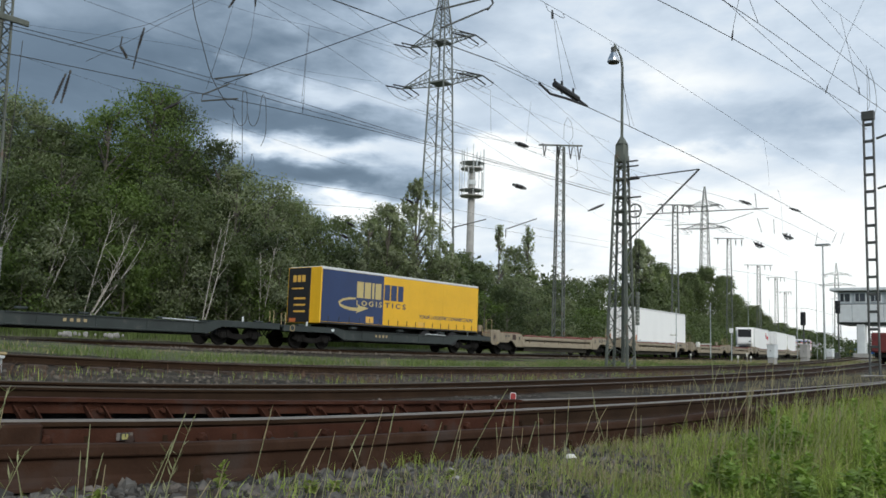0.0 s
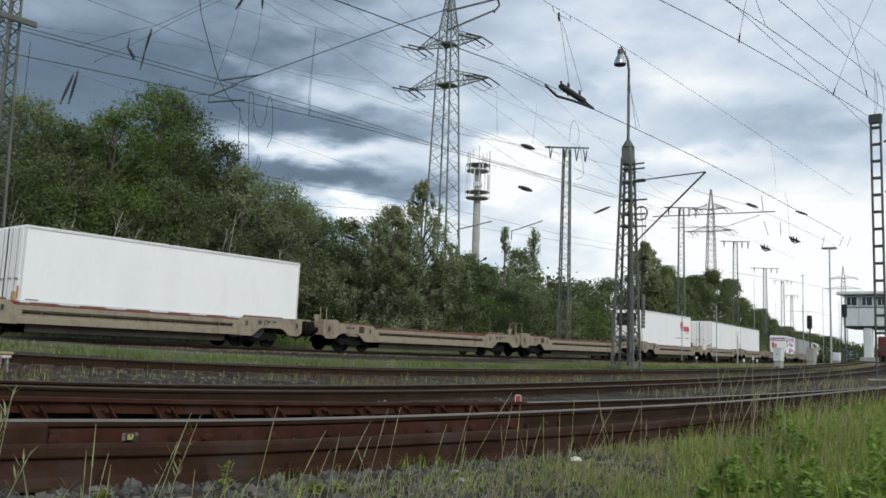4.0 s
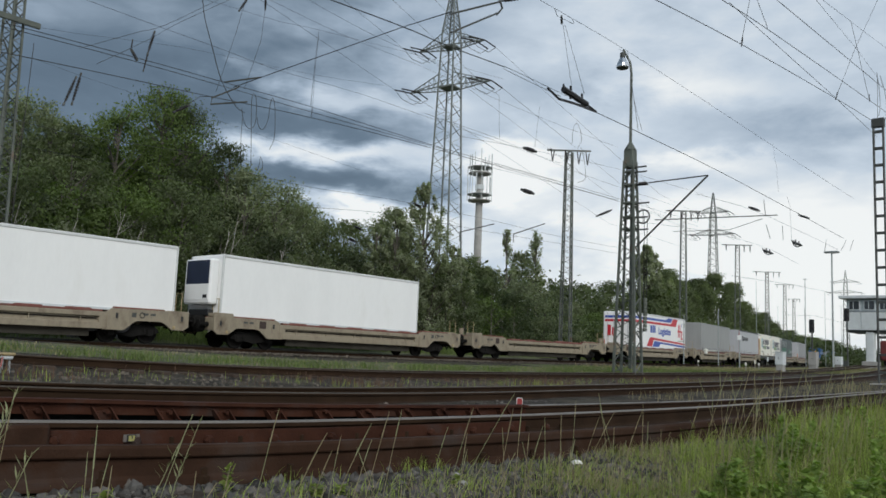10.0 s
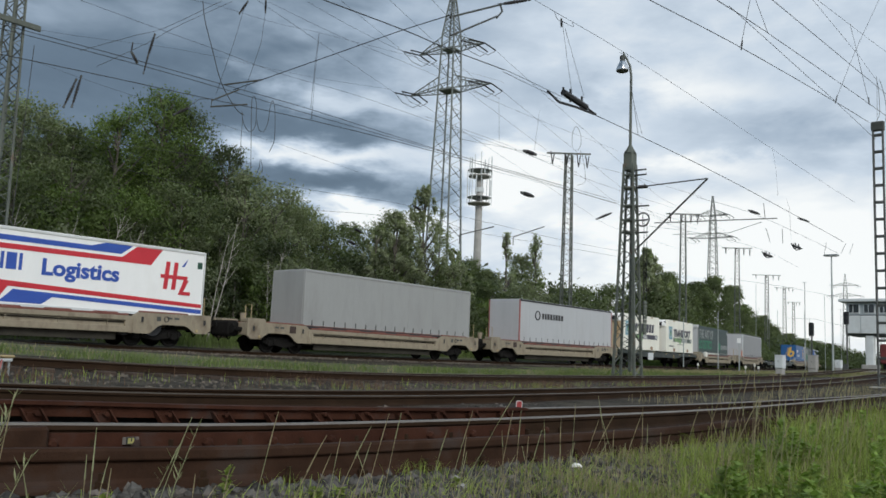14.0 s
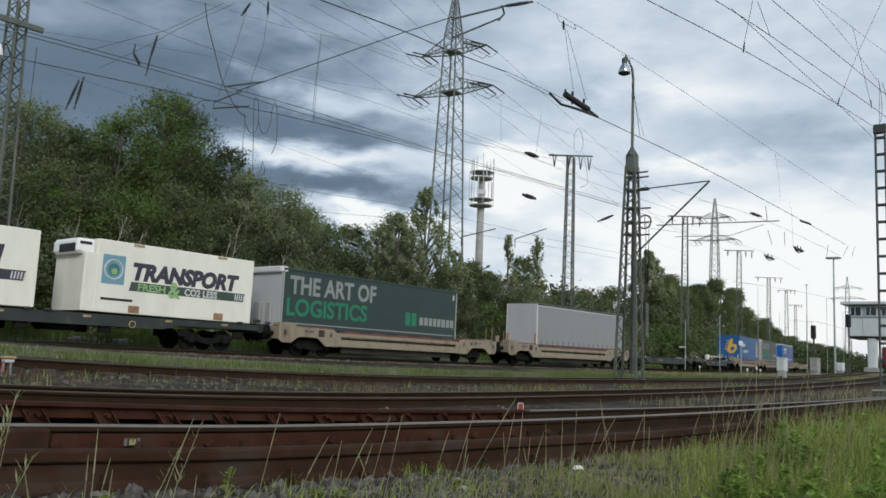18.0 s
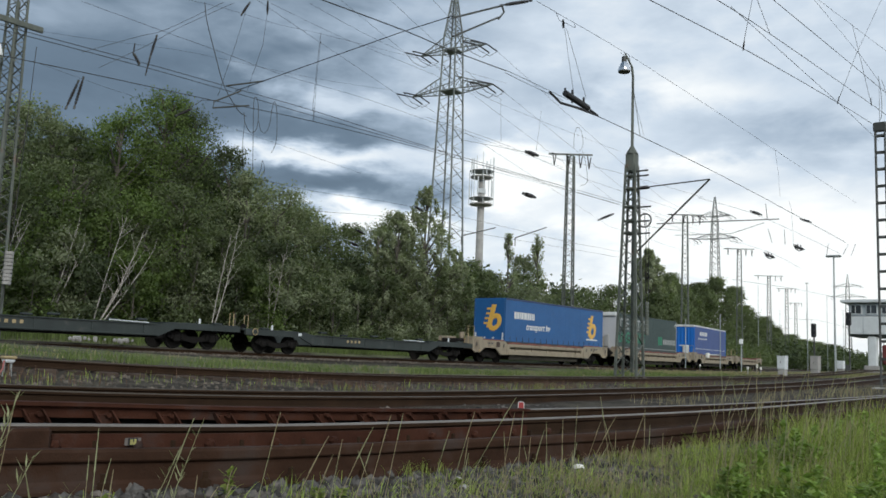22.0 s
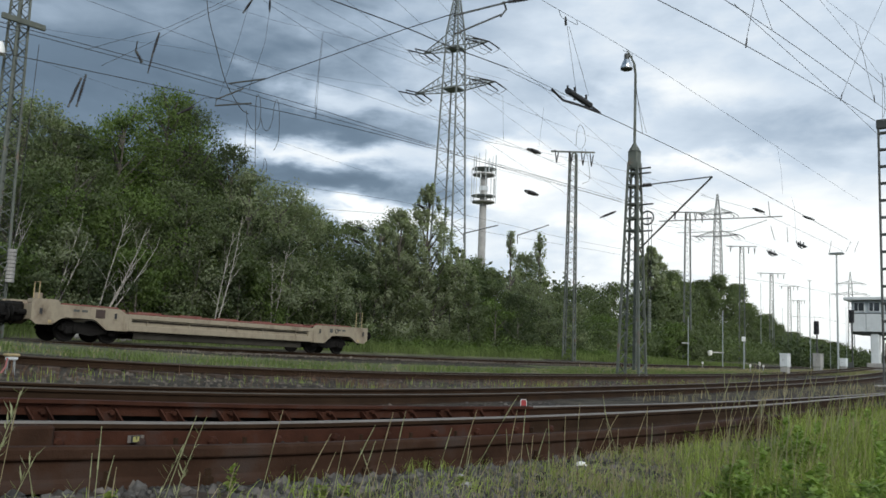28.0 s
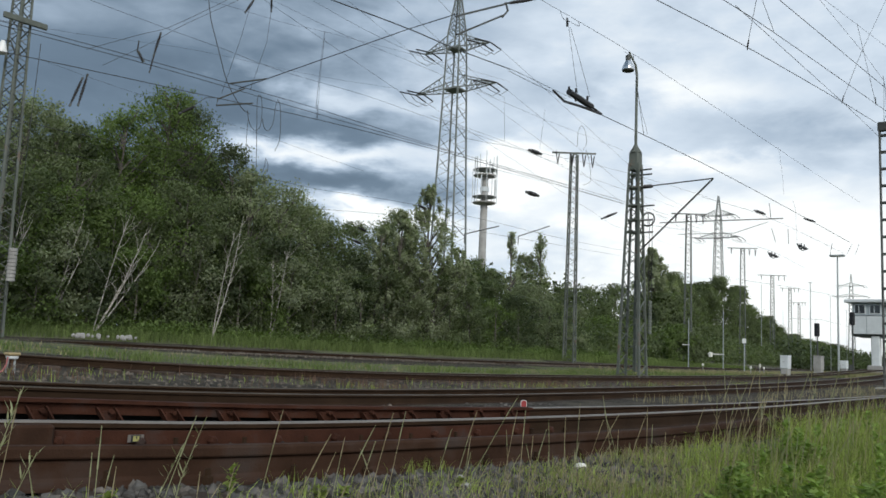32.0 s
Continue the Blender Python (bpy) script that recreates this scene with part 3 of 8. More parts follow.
# ---- trees ----
def tree(x, y, top, r, kind, seed, base=None):
    """One tree or tall shrub: trunk, limbs and a crown of leaves."""
    rng = np.random.default_rng(seed * 7 + int(y))
    z0 = ground_z(x, y) - 0.1 if base is None else base
    h = top - z0
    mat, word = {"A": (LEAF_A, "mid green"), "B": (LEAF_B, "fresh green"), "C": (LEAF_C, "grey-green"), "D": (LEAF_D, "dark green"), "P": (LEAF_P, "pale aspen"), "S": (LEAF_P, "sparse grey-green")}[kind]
    tall = {"P": 0.93, "S": 0.85}.get(kind, 0.86 if h > 7 else 0.98)
    if h < 7 and kind in "ABCD":
        t = thing("shrub", word + " leafy shrub at the foot of the wood", "shrub", "shrubs at the wood's edge", at=Matrix.Translation((x, y, z0)))
    else:
        t = thing("tree", {"P": "tall pale grey-green aspen on the wood's edge", "S": "slim young tree with sparse grey-green leaves"}.get(kind, word + " broad-leaved tree with a dense uneven crown"), "tree", "trees along the line", at=Matrix.Translation((x, y, z0)))
    far = math.hypot(x, y)
    g = Geo()
    lean = rng.normal(0, 0.04, 2) * h
    tw = max(0.05, 0.018 * h)
    mid = (lean[0] * 0.5, lean[1] * 0.5, h * 0.5)
    tip = (lean[0], lean[1], h * 0.93)
    g.tube([(0, 0, 0), (lean[0] * 0.2, lean[1] * 0.2, h * 0.25), mid, tip], tw, tw * 0.15, 6)
    n_cl = int(np.clip(r * h * 2.2, 22, 100))
    if kind == "S":
        n_cl = 40
    if kind == "P":
        n_cl = int(n_cl * 3.2)
    R = r * {"P": 1.4, "S": 1.7}.get(kind, 1.5)
    cl = []
    for i in range(n_cl):
        a = rng.uniform(0, 2 * math.pi)
        s = rng.uniform(0.0, 1.0) ** (1.2 if kind == "P" else 0.75)
        zz = h * (1 - tall) + h * tall * s
        if kind in ("P", "S"):
            wid = R * (min(1.15, 0.1 + 2.6 * (1 - s)) if kind == "P" else 0.12 + 0.95 * (1 - s) ** 0.8)
        else:
            wid = R * (0.85 + 0.2 * math.sin(math.pi * s) - 0.62 * max(0, s - 0.6) / 0.4)
        q = wid * rng.uniform(0.3, 1.0)
        size = rng.uniform(0.24, 0.44) * R * {"P": 0.5, "S": 0.62}.get(kind, 1.0) * (1.0 - (0.6 if kind == "P" else 0.35) * s)
        cx = q * math.cos(a) + lean[0] * s
        cy = q * math.sin(a) + lean[1] * s
        cl.append((cx, cy, min(zz, h - size * 0.8), size))
        if i % 3 == 0 or kind == "S":
            zb = max(0.1 * h, zz - 0.8 * q - 0.05 * h)
            g.tube([(lean[0] * zb / h, lean[1] * zb / h, zb), ((cx + lean[0] * zb / h) * 0.55, (cy + lean[1] * zb / h) * 0.55, (zb + zz) / 2 + 0.05 * q), (cx, cy, zz)], tw * 0.35, tw * 0.06, 4)
    part("trunk", g, BARK, t)
    cl = np.array(cl)
    leaf = 0.14 if far < 85 and y > 53 else 0.085 if far < 75 else (0.095 if far < 90 else 0.13 if far < 130 else 0.19)
    per = int(np.clip(24 * (np.mean(cl[:, 3]) / leaf) ** 2, 60, 175))
    if kind == "S":
        per = int(per * 0.30)
    if kind == "P":
        per = int(per * 0.8)
    k = rng.integers(0, len(cl), per * len(cl))
    d = rng.normal(size=(len(k), 3)) * np.array({"P": [0.38, 0.38, 0.85], "S": [0.35, 0.35, 0.9]}.get(kind, [0.52, 0.52, 0.42]))
    # twigs carry the leaves: a few strands stick out of every clump
    tw_dir = rand_dirs(rng, len(cl) * 5).reshape(len(cl), 5, 3)
    pick = rng.uniform(size=len(k)) < 0.28
    strand = tw_dir[k, rng.integers(0, 5, len(k))] * rng.uniform(0.3, 1.45, len(k))[:, None] + rng.normal(size=(len(k), 3)) * 0.10
    d[pick] = strand[pick]
    c = cl[k, :3] + d * cl[k, 3:4]
    c[:, 2] = np.clip(c[:, 2], 0.05, h * 1.01)
    al = rand_dirs(rng, len(k)) * (leaf * rng.uniform(0.6, 1.35, len(k)))[:, None]
    ac = np.cross(al, rand_dirs(rng, len(k)))
    ac *= (leaf * 0.6 / np.maximum(np.linalg.norm(ac, axis=1), 1e-4))[:, None]
    out = d / np.maximum(np.linalg.norm(d, axis=1), 1e-3)[:, None] * (0.75 if far < 90 else 0.4) + np.stack([c[:, 0] / R, c[:, 1] / R, (c[:, 2] - 0.45 * h) / h], 1) * (0.5 if far < 90 else 0.8) + np.array([0, 0, 0.15]) + rand_dirs(rng, len(k)) * 0.45
    part("crown", cards("crown", c, al, ac, mat, out), mat, t)
    return t


tree(21.0, 50.0, 14.5, 2.3, 'C', seed=25)
tree(24.3, 52.0, 14.4, 2.1, 'C', seed=95)
tree(23.8, 47.0, 12.9, 2.0, 'A', seed=150)
tree(28.0, 51.0, 15.8, 2.2, 'B', seed=210)
tree(32.3, 52.0, 18.1, 2.9, 'B', seed=300)
tree(34.7, 51.0, 17.3, 2.8, 'D', seed=365)
tree(34.9, 48.0, 14.5, 1.7, 'D', seed=410)
tree(19.4, 45.0, 9.6, 2.1, 'A', seed=30)
tree(22.0, 44.0, 8.7, 1.8, 'B', seed=130)
tree(25.5, 44.0, 9.2, 2.2, 'B', seed=235)
tree(30.0, 45.0, 10.6, 2.4, 'A', seed=340)
tree(35.3, 46.0, 12.3, 2.1, 'C', seed=445)
tree(38.8, 47.0, 12.3, 2.4, 'C', seed=500)
tree(42.3, 48.0, 11.3, 2.1, 'C', seed=545)
tree(45.9, 49.0, 10.8, 2.0, 'A', seed=590)
tree(51.8, 52.0, 11.6, 2.0, 'A', seed=635)
tree(31.3, 43.0, 7.9, 2.1, 'A', seed=400)
tree(34.9, 43.0, 7.6, 2.2, 'D', seed=480)
tree(39.3, 43.5, 7.5, 2.1, 'A', seed=560)
tree(44.3, 44.0, 7.7, 1.9, 'D', seed=640)
tree(50.0, 47.0, 11.5, 1.8, 'C', seed=685)
tree(50.7, 43.2, 13.8, 2.1, 'P', seed=750)
tree(47.1, 43.0, 11.2, 1.7, 'P', seed=751)
tree(45.0, 43.2, 9.8, 1.3, 'P', seed=752)
tree(55.9, 44.8, 9.6, 1.7, 'P', seed=795)
tree(49.2, 45.0, 11.7, 2.0, 'C', seed=705)
tree(49.2, 44.0, 9.2, 2.2, 'C', seed=720)
tree(80.8, 62.0, 12.4, 2.0, 'A', seed=830)
tree(82.3, 60.0, 10.9, 1.9, 'A', seed=865)
tree(75.6, 52.0, 13.9, 1.2, 'S', seed=908)
tree(81.7, 52.0, 14.9, 1.3, 'S', seed=962)
tree(83.2, 55.0, 12.7, 1.9, 'C', seed=935)
tree(65.9, 47.0, 7.6, 2.2, 'A', seed=880)
tree(72.3, 47.0, 8.2, 2.3, 'C', seed=945)
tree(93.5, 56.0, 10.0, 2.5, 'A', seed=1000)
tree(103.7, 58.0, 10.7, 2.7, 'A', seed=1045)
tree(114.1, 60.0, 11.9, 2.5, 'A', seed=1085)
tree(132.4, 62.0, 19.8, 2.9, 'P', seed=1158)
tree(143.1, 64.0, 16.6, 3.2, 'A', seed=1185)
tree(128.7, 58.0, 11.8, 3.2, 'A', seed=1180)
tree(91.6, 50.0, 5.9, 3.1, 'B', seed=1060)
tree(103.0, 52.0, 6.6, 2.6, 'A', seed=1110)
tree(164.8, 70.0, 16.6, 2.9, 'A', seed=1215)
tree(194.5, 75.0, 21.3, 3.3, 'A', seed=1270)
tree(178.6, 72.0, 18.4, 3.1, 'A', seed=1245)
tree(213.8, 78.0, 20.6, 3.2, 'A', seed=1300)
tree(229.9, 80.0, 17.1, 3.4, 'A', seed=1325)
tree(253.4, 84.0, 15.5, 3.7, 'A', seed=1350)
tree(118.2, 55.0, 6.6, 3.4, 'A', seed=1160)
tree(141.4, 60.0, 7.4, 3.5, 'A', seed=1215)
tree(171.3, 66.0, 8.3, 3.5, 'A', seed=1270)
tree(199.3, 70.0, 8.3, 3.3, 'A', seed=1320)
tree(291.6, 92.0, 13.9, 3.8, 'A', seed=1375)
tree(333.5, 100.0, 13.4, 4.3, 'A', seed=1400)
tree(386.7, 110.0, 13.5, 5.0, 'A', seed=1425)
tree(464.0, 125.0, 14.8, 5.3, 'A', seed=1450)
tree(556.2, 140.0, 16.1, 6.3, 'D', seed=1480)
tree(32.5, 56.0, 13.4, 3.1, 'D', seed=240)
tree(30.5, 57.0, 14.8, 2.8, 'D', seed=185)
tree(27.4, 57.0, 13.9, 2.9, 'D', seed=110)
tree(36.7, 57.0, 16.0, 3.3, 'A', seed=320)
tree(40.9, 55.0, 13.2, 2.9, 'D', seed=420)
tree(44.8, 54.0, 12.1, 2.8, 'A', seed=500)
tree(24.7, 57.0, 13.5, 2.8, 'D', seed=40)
tree(17.5, 40.7, 4.9, 1.5, 'B', seed=15)
tree(18.9, 40.4, 4.4, 1.3, 'A', seed=70)
tree(20.5, 41.1, 6.2, 1.3, 'C', seed=120)
tree(21.6, 40.5, 4.9, 1.3, 'D', seed=165)
tree(23.6, 42.3, 7.6, 1.5, 'B', seed=205)
tree(24.6, 41.1, 5.5, 1.4, 'B', seed=250)
tree(27.1, 42.2, 5.4, 1.6, 'A', seed=300)
tree(28.5, 42.0, 7.1, 1.6, 'C', seed=345)
tree(30.5, 41.9, 5.3, 1.3, 'D', seed=395)
tree(31.0, 40.7, 6.0, 1.5, 'A', seed=430)
tree(33.3, 41.4, 5.2, 1.6, 'B', seed=470)
tree(34.8, 40.8, 6.2, 1.6, 'C', seed=515)
tree(36.8, 40.6, 5.6, 1.5, 'A', seed=560)
tree(38.6, 40.4, 6.3, 1.5, 'C', seed=600)
tree(41.3, 40.7, 5.8, 1.5, 'D', seed=645)
tree(44.9, 42.2, 6.8, 1.5, 'A', seed=680)
tree(47.2, 42.0, 6.2, 1.4, 'C', seed=720)
tree(50.1, 42.0, 6.7, 1.5, 'A', seed=765)
tree(52.6, 42.0, 7.7, 1.4, 'C', seed=800)
tree(53.5, 40.6, 6.1, 1.4, 'A', seed=835)
tree(57.4, 40.9, 5.3, 1.4, 'B', seed=880)
tree(61.8, 41.6, 5.9, 1.5, 'D', seed=920)
tree(66.8, 41.8, 5.8, 1.6, 'C', seed=970)
tree(72.0, 42.1, 5.9, 1.5, 'C', seed=1015)
tree(95.1, 42.1, 5.2, 1.6, 'B', seed=1190)
tree(96.9, 40.4, 4.3, 1.4, 'A', seed=1225)
tree(20.6, 43.5, 7.8, 1.5, 'D', seed=90)
tree(23.4, 43.7, 9.0, 1.4, 'A', seed=180)
tree(26.4, 43.3, 7.8, 1.6, 'C', seed=270)
tree(28.2, 42.6, 8.5, 1.5, 'A', seed=330)


def undergrowth(label, x0, x1, y0, y1, height, n, mat, leaf, seed):
    """A belt of low scrub along the foot of the wood."""
    rng = np.random.default_rng(seed)
    m = n // 60
    bx, by = rng.uniform(x0, x1, m), rng.uniform(y0, y1, m)
    bh = height * rng.uniform(0.4, 1.1, m)
    k = np.repeat(np.arange(m), 60)
    d = rand_dirs(rng, len(k)) * (rng.uniform(0.2, 1, len(k)) ** 0.5)[:, None]
    off = np.array([bend(v) for v in bx])
    gz = np.array([ground_z(a, b) for a, b in zip(bx, by + off)])
    c = np.stack([bx[k], by[k] + off[k], gz[k] + bh[k] * 0.5], 1) + d * np.stack([bh[k] * 0.75, bh[k] * 0.5, bh[k] * 0.55], 1)
    al = rand_dirs(rng, len(k)) * (leaf * rng.uniform(0.6, 1.4, len(k)))[:, None]
    ac = np.cross(al, rand_dirs(rng, len(k)))
    ac *= (leaf * 0.6 / np.maximum(np.linalg.norm(ac, axis=1), 1e-4))[:, None]
    out = d * 0.8 + np.array([0, -0.1, 0.25]) + rand_dirs(rng, len(k)) * 0.45
    tagged(new("undergrowth", cards("undergrowth", c, al, ac, mat, out)), label, "undergrowth", kind="stuff")


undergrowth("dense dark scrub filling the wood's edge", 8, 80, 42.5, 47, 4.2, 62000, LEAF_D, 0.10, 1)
undergrowth("mixed green shrubs at the foot of the wood", 8, 80, 40, 42.5, 1.7, 22000, LEAF_A, 0.085, 2)
undergrowth("fresh green brambles along the track", 10, 80, 38.5, 40.5, 1.0, 30000, LEAF_B, 0.075, 3)
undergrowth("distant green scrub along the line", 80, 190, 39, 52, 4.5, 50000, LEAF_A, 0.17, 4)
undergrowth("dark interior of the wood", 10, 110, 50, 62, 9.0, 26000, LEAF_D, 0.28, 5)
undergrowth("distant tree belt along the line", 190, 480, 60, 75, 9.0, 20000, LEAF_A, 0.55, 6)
undergrowth("far hedge closing the view", 200, 520, 30, 45, 7.0, 18000, LEAF_D, 0.5, 7)


# ---- the train ----
WAGON_LEN = 17.9


def wheelset(parent, x):
    """Two wheels on an axle, at the rail's height."""
    ax = part("axle", Geo().tube([(x, -0.95, 0.46), (x, 0.95, 0.46)], 0.08, n=8), UNDER, parent)
    for s in (-1, 1):
        part("wheel", Geo().lathe((x, s * 0.75, 0.46), [(0.12, s * 0.10), (0.2, s * 0.06), (0.36, s * 0.03), (0.40, s * 0.075), (0.46, s * 0.07), (0.47, -s * 0.05), (0.2, -s * 0.06)], 20, "y"), UNDER, parent, smooth=False)


def bogie(parent, x):
    for s in (-1, 1):
        g = Geo()
        g.prism([(x - 1.35, 0.50), (x - 1.2, 0.72), (x - 0.55, 0.72), (x - 0.35, 0.55), (x + 0.35, 0.55), (x + 0.55, 0.72), (x + 1.2, 0.72), (x + 1.35, 0.50), (x + 1.1, 0.38), (x + 0.5, 0.36), (x, 0.26), (x - 0.5, 0.36), (x - 1.1, 0.38)], s * 0.98 - 0.06, s * 0.98 + 0.06)
        for w in (-0.9, 0.9):
            g.box((x + w, s * 1.06, 0.46), (0.3, 0.14, 0.3), 0.04)
            g.lathe((x + w - 0.25, s * 1.05, 0.55), [(0.07, -0.12), (0.07, 0.12)], 8)
            g.lathe((x + w + 0.25, s * 1.05, 0.55), [(0.07, -0.12), (0.07, 0.12)], 8)
        part("bogie_frame", g, UNDER, parent)
    wheelset(parent, x - 0.9)
    wheelset(parent, x + 0.9)


def end_buffers(parent, x, s):
    for y in (-0.88, 0.88):
        part("buffer", Geo().lathe((x, y, 1.06), [(0.11, 0), (0.11, s * 0.28), (0.06, s * 0.28), (0.06, s * 0.50), (0.22, s * 0.50), (0.22, s * 0.55)], 14, "x"), UNDER, parent)
    g = Geo().box((x + s * 0.3, 0, 1.02), (0.6, 0.16, 0.2), 0.03)
    g.tube([(x, -0.35, 0.95), (x + s * 0.3, -0.38, 0.55), (x + s * 0.62, -0.35, 0.9)], 0.035)
    g.tube([(x, 0.35, 0.95), (x + s * 0.3, 0.4, 0.5), (x + s * 0.62, 0.35, 0.9)], 0.035)
    part("coupler", g, UNDER, parent)


def pocket_wagon(at):
    """One half of a beige twin pocket wagon. Its origin is on the rails; -y is the side that is seen."""
    w = thing("pocket_wagon", "dirty beige pocket wagon with red-brown deck and arched ends", "railway wagon", "pocket wagons of the train", at=at)
    h = WAGON_LEN / 2
    for s in (-1, 1):
        for e in (-1, 1):
            X = lambda u: e * (h - u)
            raised = 1.60 if e < 0 else 1.45
            prof = [(X(0), 0.78), (X(0), raised), (X(1.0), raised), (X(1.1), 1.43), (X(3.6), 1.41), (X(3.85), 1.25), (X(4.0), 1.24), (X(4.0), 0.53), (X(3.05), 0.53), (X(2.6), 0.88), (X(2.42), 0.94), (X(1.35), 0.94), (X(1.17), 0.88), (X(0.8), 0.62), (X(0.22), 0.62)]
            y0, y1 = sorted((s * 1.38, s * 1.28))
            p = part("end_plate", Geo().prism(prof, y0, y1), BEIGE, w)
            # rib, handles and small marks on the plate
            lip = s * 1.40
            for u in (0.35, 3.4):
                part("pocket", Geo().box((X(u), s * 1.39, 1.12), (0.19, 0.03, 0.30), 0.02), BEIGE, p)
                # a black block on the face stands for the hole's shaded inside
                part("pocket_hole", Geo().box((X(u), lip + s * 0.006, 1.12), (0.11, 0.014, 0.22), 0.004), BLACK, p)
            for k in (0.0, 0.34):
                part("stencil", Geo().box((X(1.75 + k), s * 1.383, 1.23), (0.24, 0.006, 0.09)), STEEL_DARK, p)
            if e < 0:
                part("number_board", Geo().box((X(2.75), s * 1.395, 1.17), (0.40, 0.02, 0.34), 0.01), BOARD, p)
                part("upper_box", Geo().box((X(0.55), s * 1.0, 1.5), (0.95, 0.5, 0.17), 0.03), BEIGE, w)
            else:
                part("round_mark", Geo().ring((X(2.25), s * 1.384, 1.18), 0.11, 0.02), BLACK, p)
                part("stencil", Geo().box((X(2.62), s * 1.383, 1.18), (0.20, 0.006, 0.2)), STEEL_DARK, p)
            part("tail_lamp_bracket", Geo().box((X(0.72), s * 1.40, 0.74), (0.13, 0.05, 0.12), 0.02), AMBER, p)
            part("rib", Geo().box((X(3.8), s * 1.39, 0.86), (0.06, 0.03, 0.62), 0.01), BEIGE, p)
            part("edge_plate", Geo().box((X(2.35), s * 1.2, 1.44), (2.4, 0.28, 0.09), 0.03), REDDECK, w)
        y = s * 1.33
        n_ = 2 * h - 8.0
        part("upper_sill", Geo().box((0, y, 1.15), (n_, 0.12, 0.19), 0.015), BEIGE, w)
        part("lower_sill", Geo().box((0, y, 0.68), (n_, 0.14, 0.26), 0.015), BEIGE, w)
        part("web", Geo().box((0, s * 1.25, 0.93), (n_, 0.05, 0.46)), BEIGE, w)
        for e in (-1, 1):
            part("slot_end", Geo().box((e * (n_ / 2 - 0.07), y, 0.93), (0.16, 0.11, 0.26), 0.01), BEIGE, w)
        part("brake_rod", Geo().tube([(-n_ / 2 + 0.2, s * 1.315, 0.97), (n_ / 2 - 0.2, s * 1.315, 0.97)], 0.022, n=6), UNDER, w)
        for i in range(5):
            part("slot_bracket", Geo().box((-n_ / 2 + 0.9 + i * (n_ - 1.8) / 4, s * 1.30, 0.93), (0.05, 0.06, 0.26)), BEIGE, w)
        part("deck_edge", Geo().box((0, s * 1.24, 1.285), (n_, 0.24, 0.09), 0.02), REDDECK, w)
        for i in range(5):
            part("deck_cleat", Geo().box((-n_ / 2 + 1.0 + i * (n_ - 2.0) / 4, s * 1.25, 1.34), (1.1, 0.17, 0.07), 0.03), REDDECK, w)
        # dark plate that carries the painted shade below the sill
        part("belly_plate", Geo().box((0, s * 1.12, 0.40), (n_ - 0.8, 0.06, 0.34), 0.02), BELLY, w)
    part("pocket_floor", Geo().box((0, 0, 0.42), (2 * h - 8.8, 2.2, 0.08)), UNDER, w)
    for e in (-1, 1):
        part("end_deck", Geo().box((e * (h - 2.0), 0, 1.36), (3.8, 2.5, 0.1), 0.02), REDDECK, w)
        part("headstock", Geo().box((e * (h - 0.12), 0, 1.09), (0.2, 2.6, 0.6), 0.03), BEIGE, w)
        bogie(w, e * (h - 2.55))
        end_buffers(w, e * h, e)
        part("handrail", Geo().tube([(e * (h - 0.3), -1.2, 1.4), (e * (h - 0.3), -1.2, 2.25), (e * (h - 0.3), -0.75, 2.25), (e * (h - 0.3), -0.75, 1.4)], 0.02, n=5), AMBER, w, "dull yellow handrail")
        part("coupling_housing", Geo().box((e * (h + 0.28), 0, 1.08), (0.6, 1.5, 0.75), 0.1), UNDER, w)
    for s in (-1, 1):
        part("underframe", Geo().box((0, s * 0.75, 0.62), (2 * h - 3, 0.5, 0.35), 0.03), UNDER, w)
    part("tow_eye", Geo().lathe((-h + 0.9, 0.2, 1.75), [(0.12, -0.3), (0.17, 0.1), (0.17, 0.14)], 12), BEIGE, w)
    return w


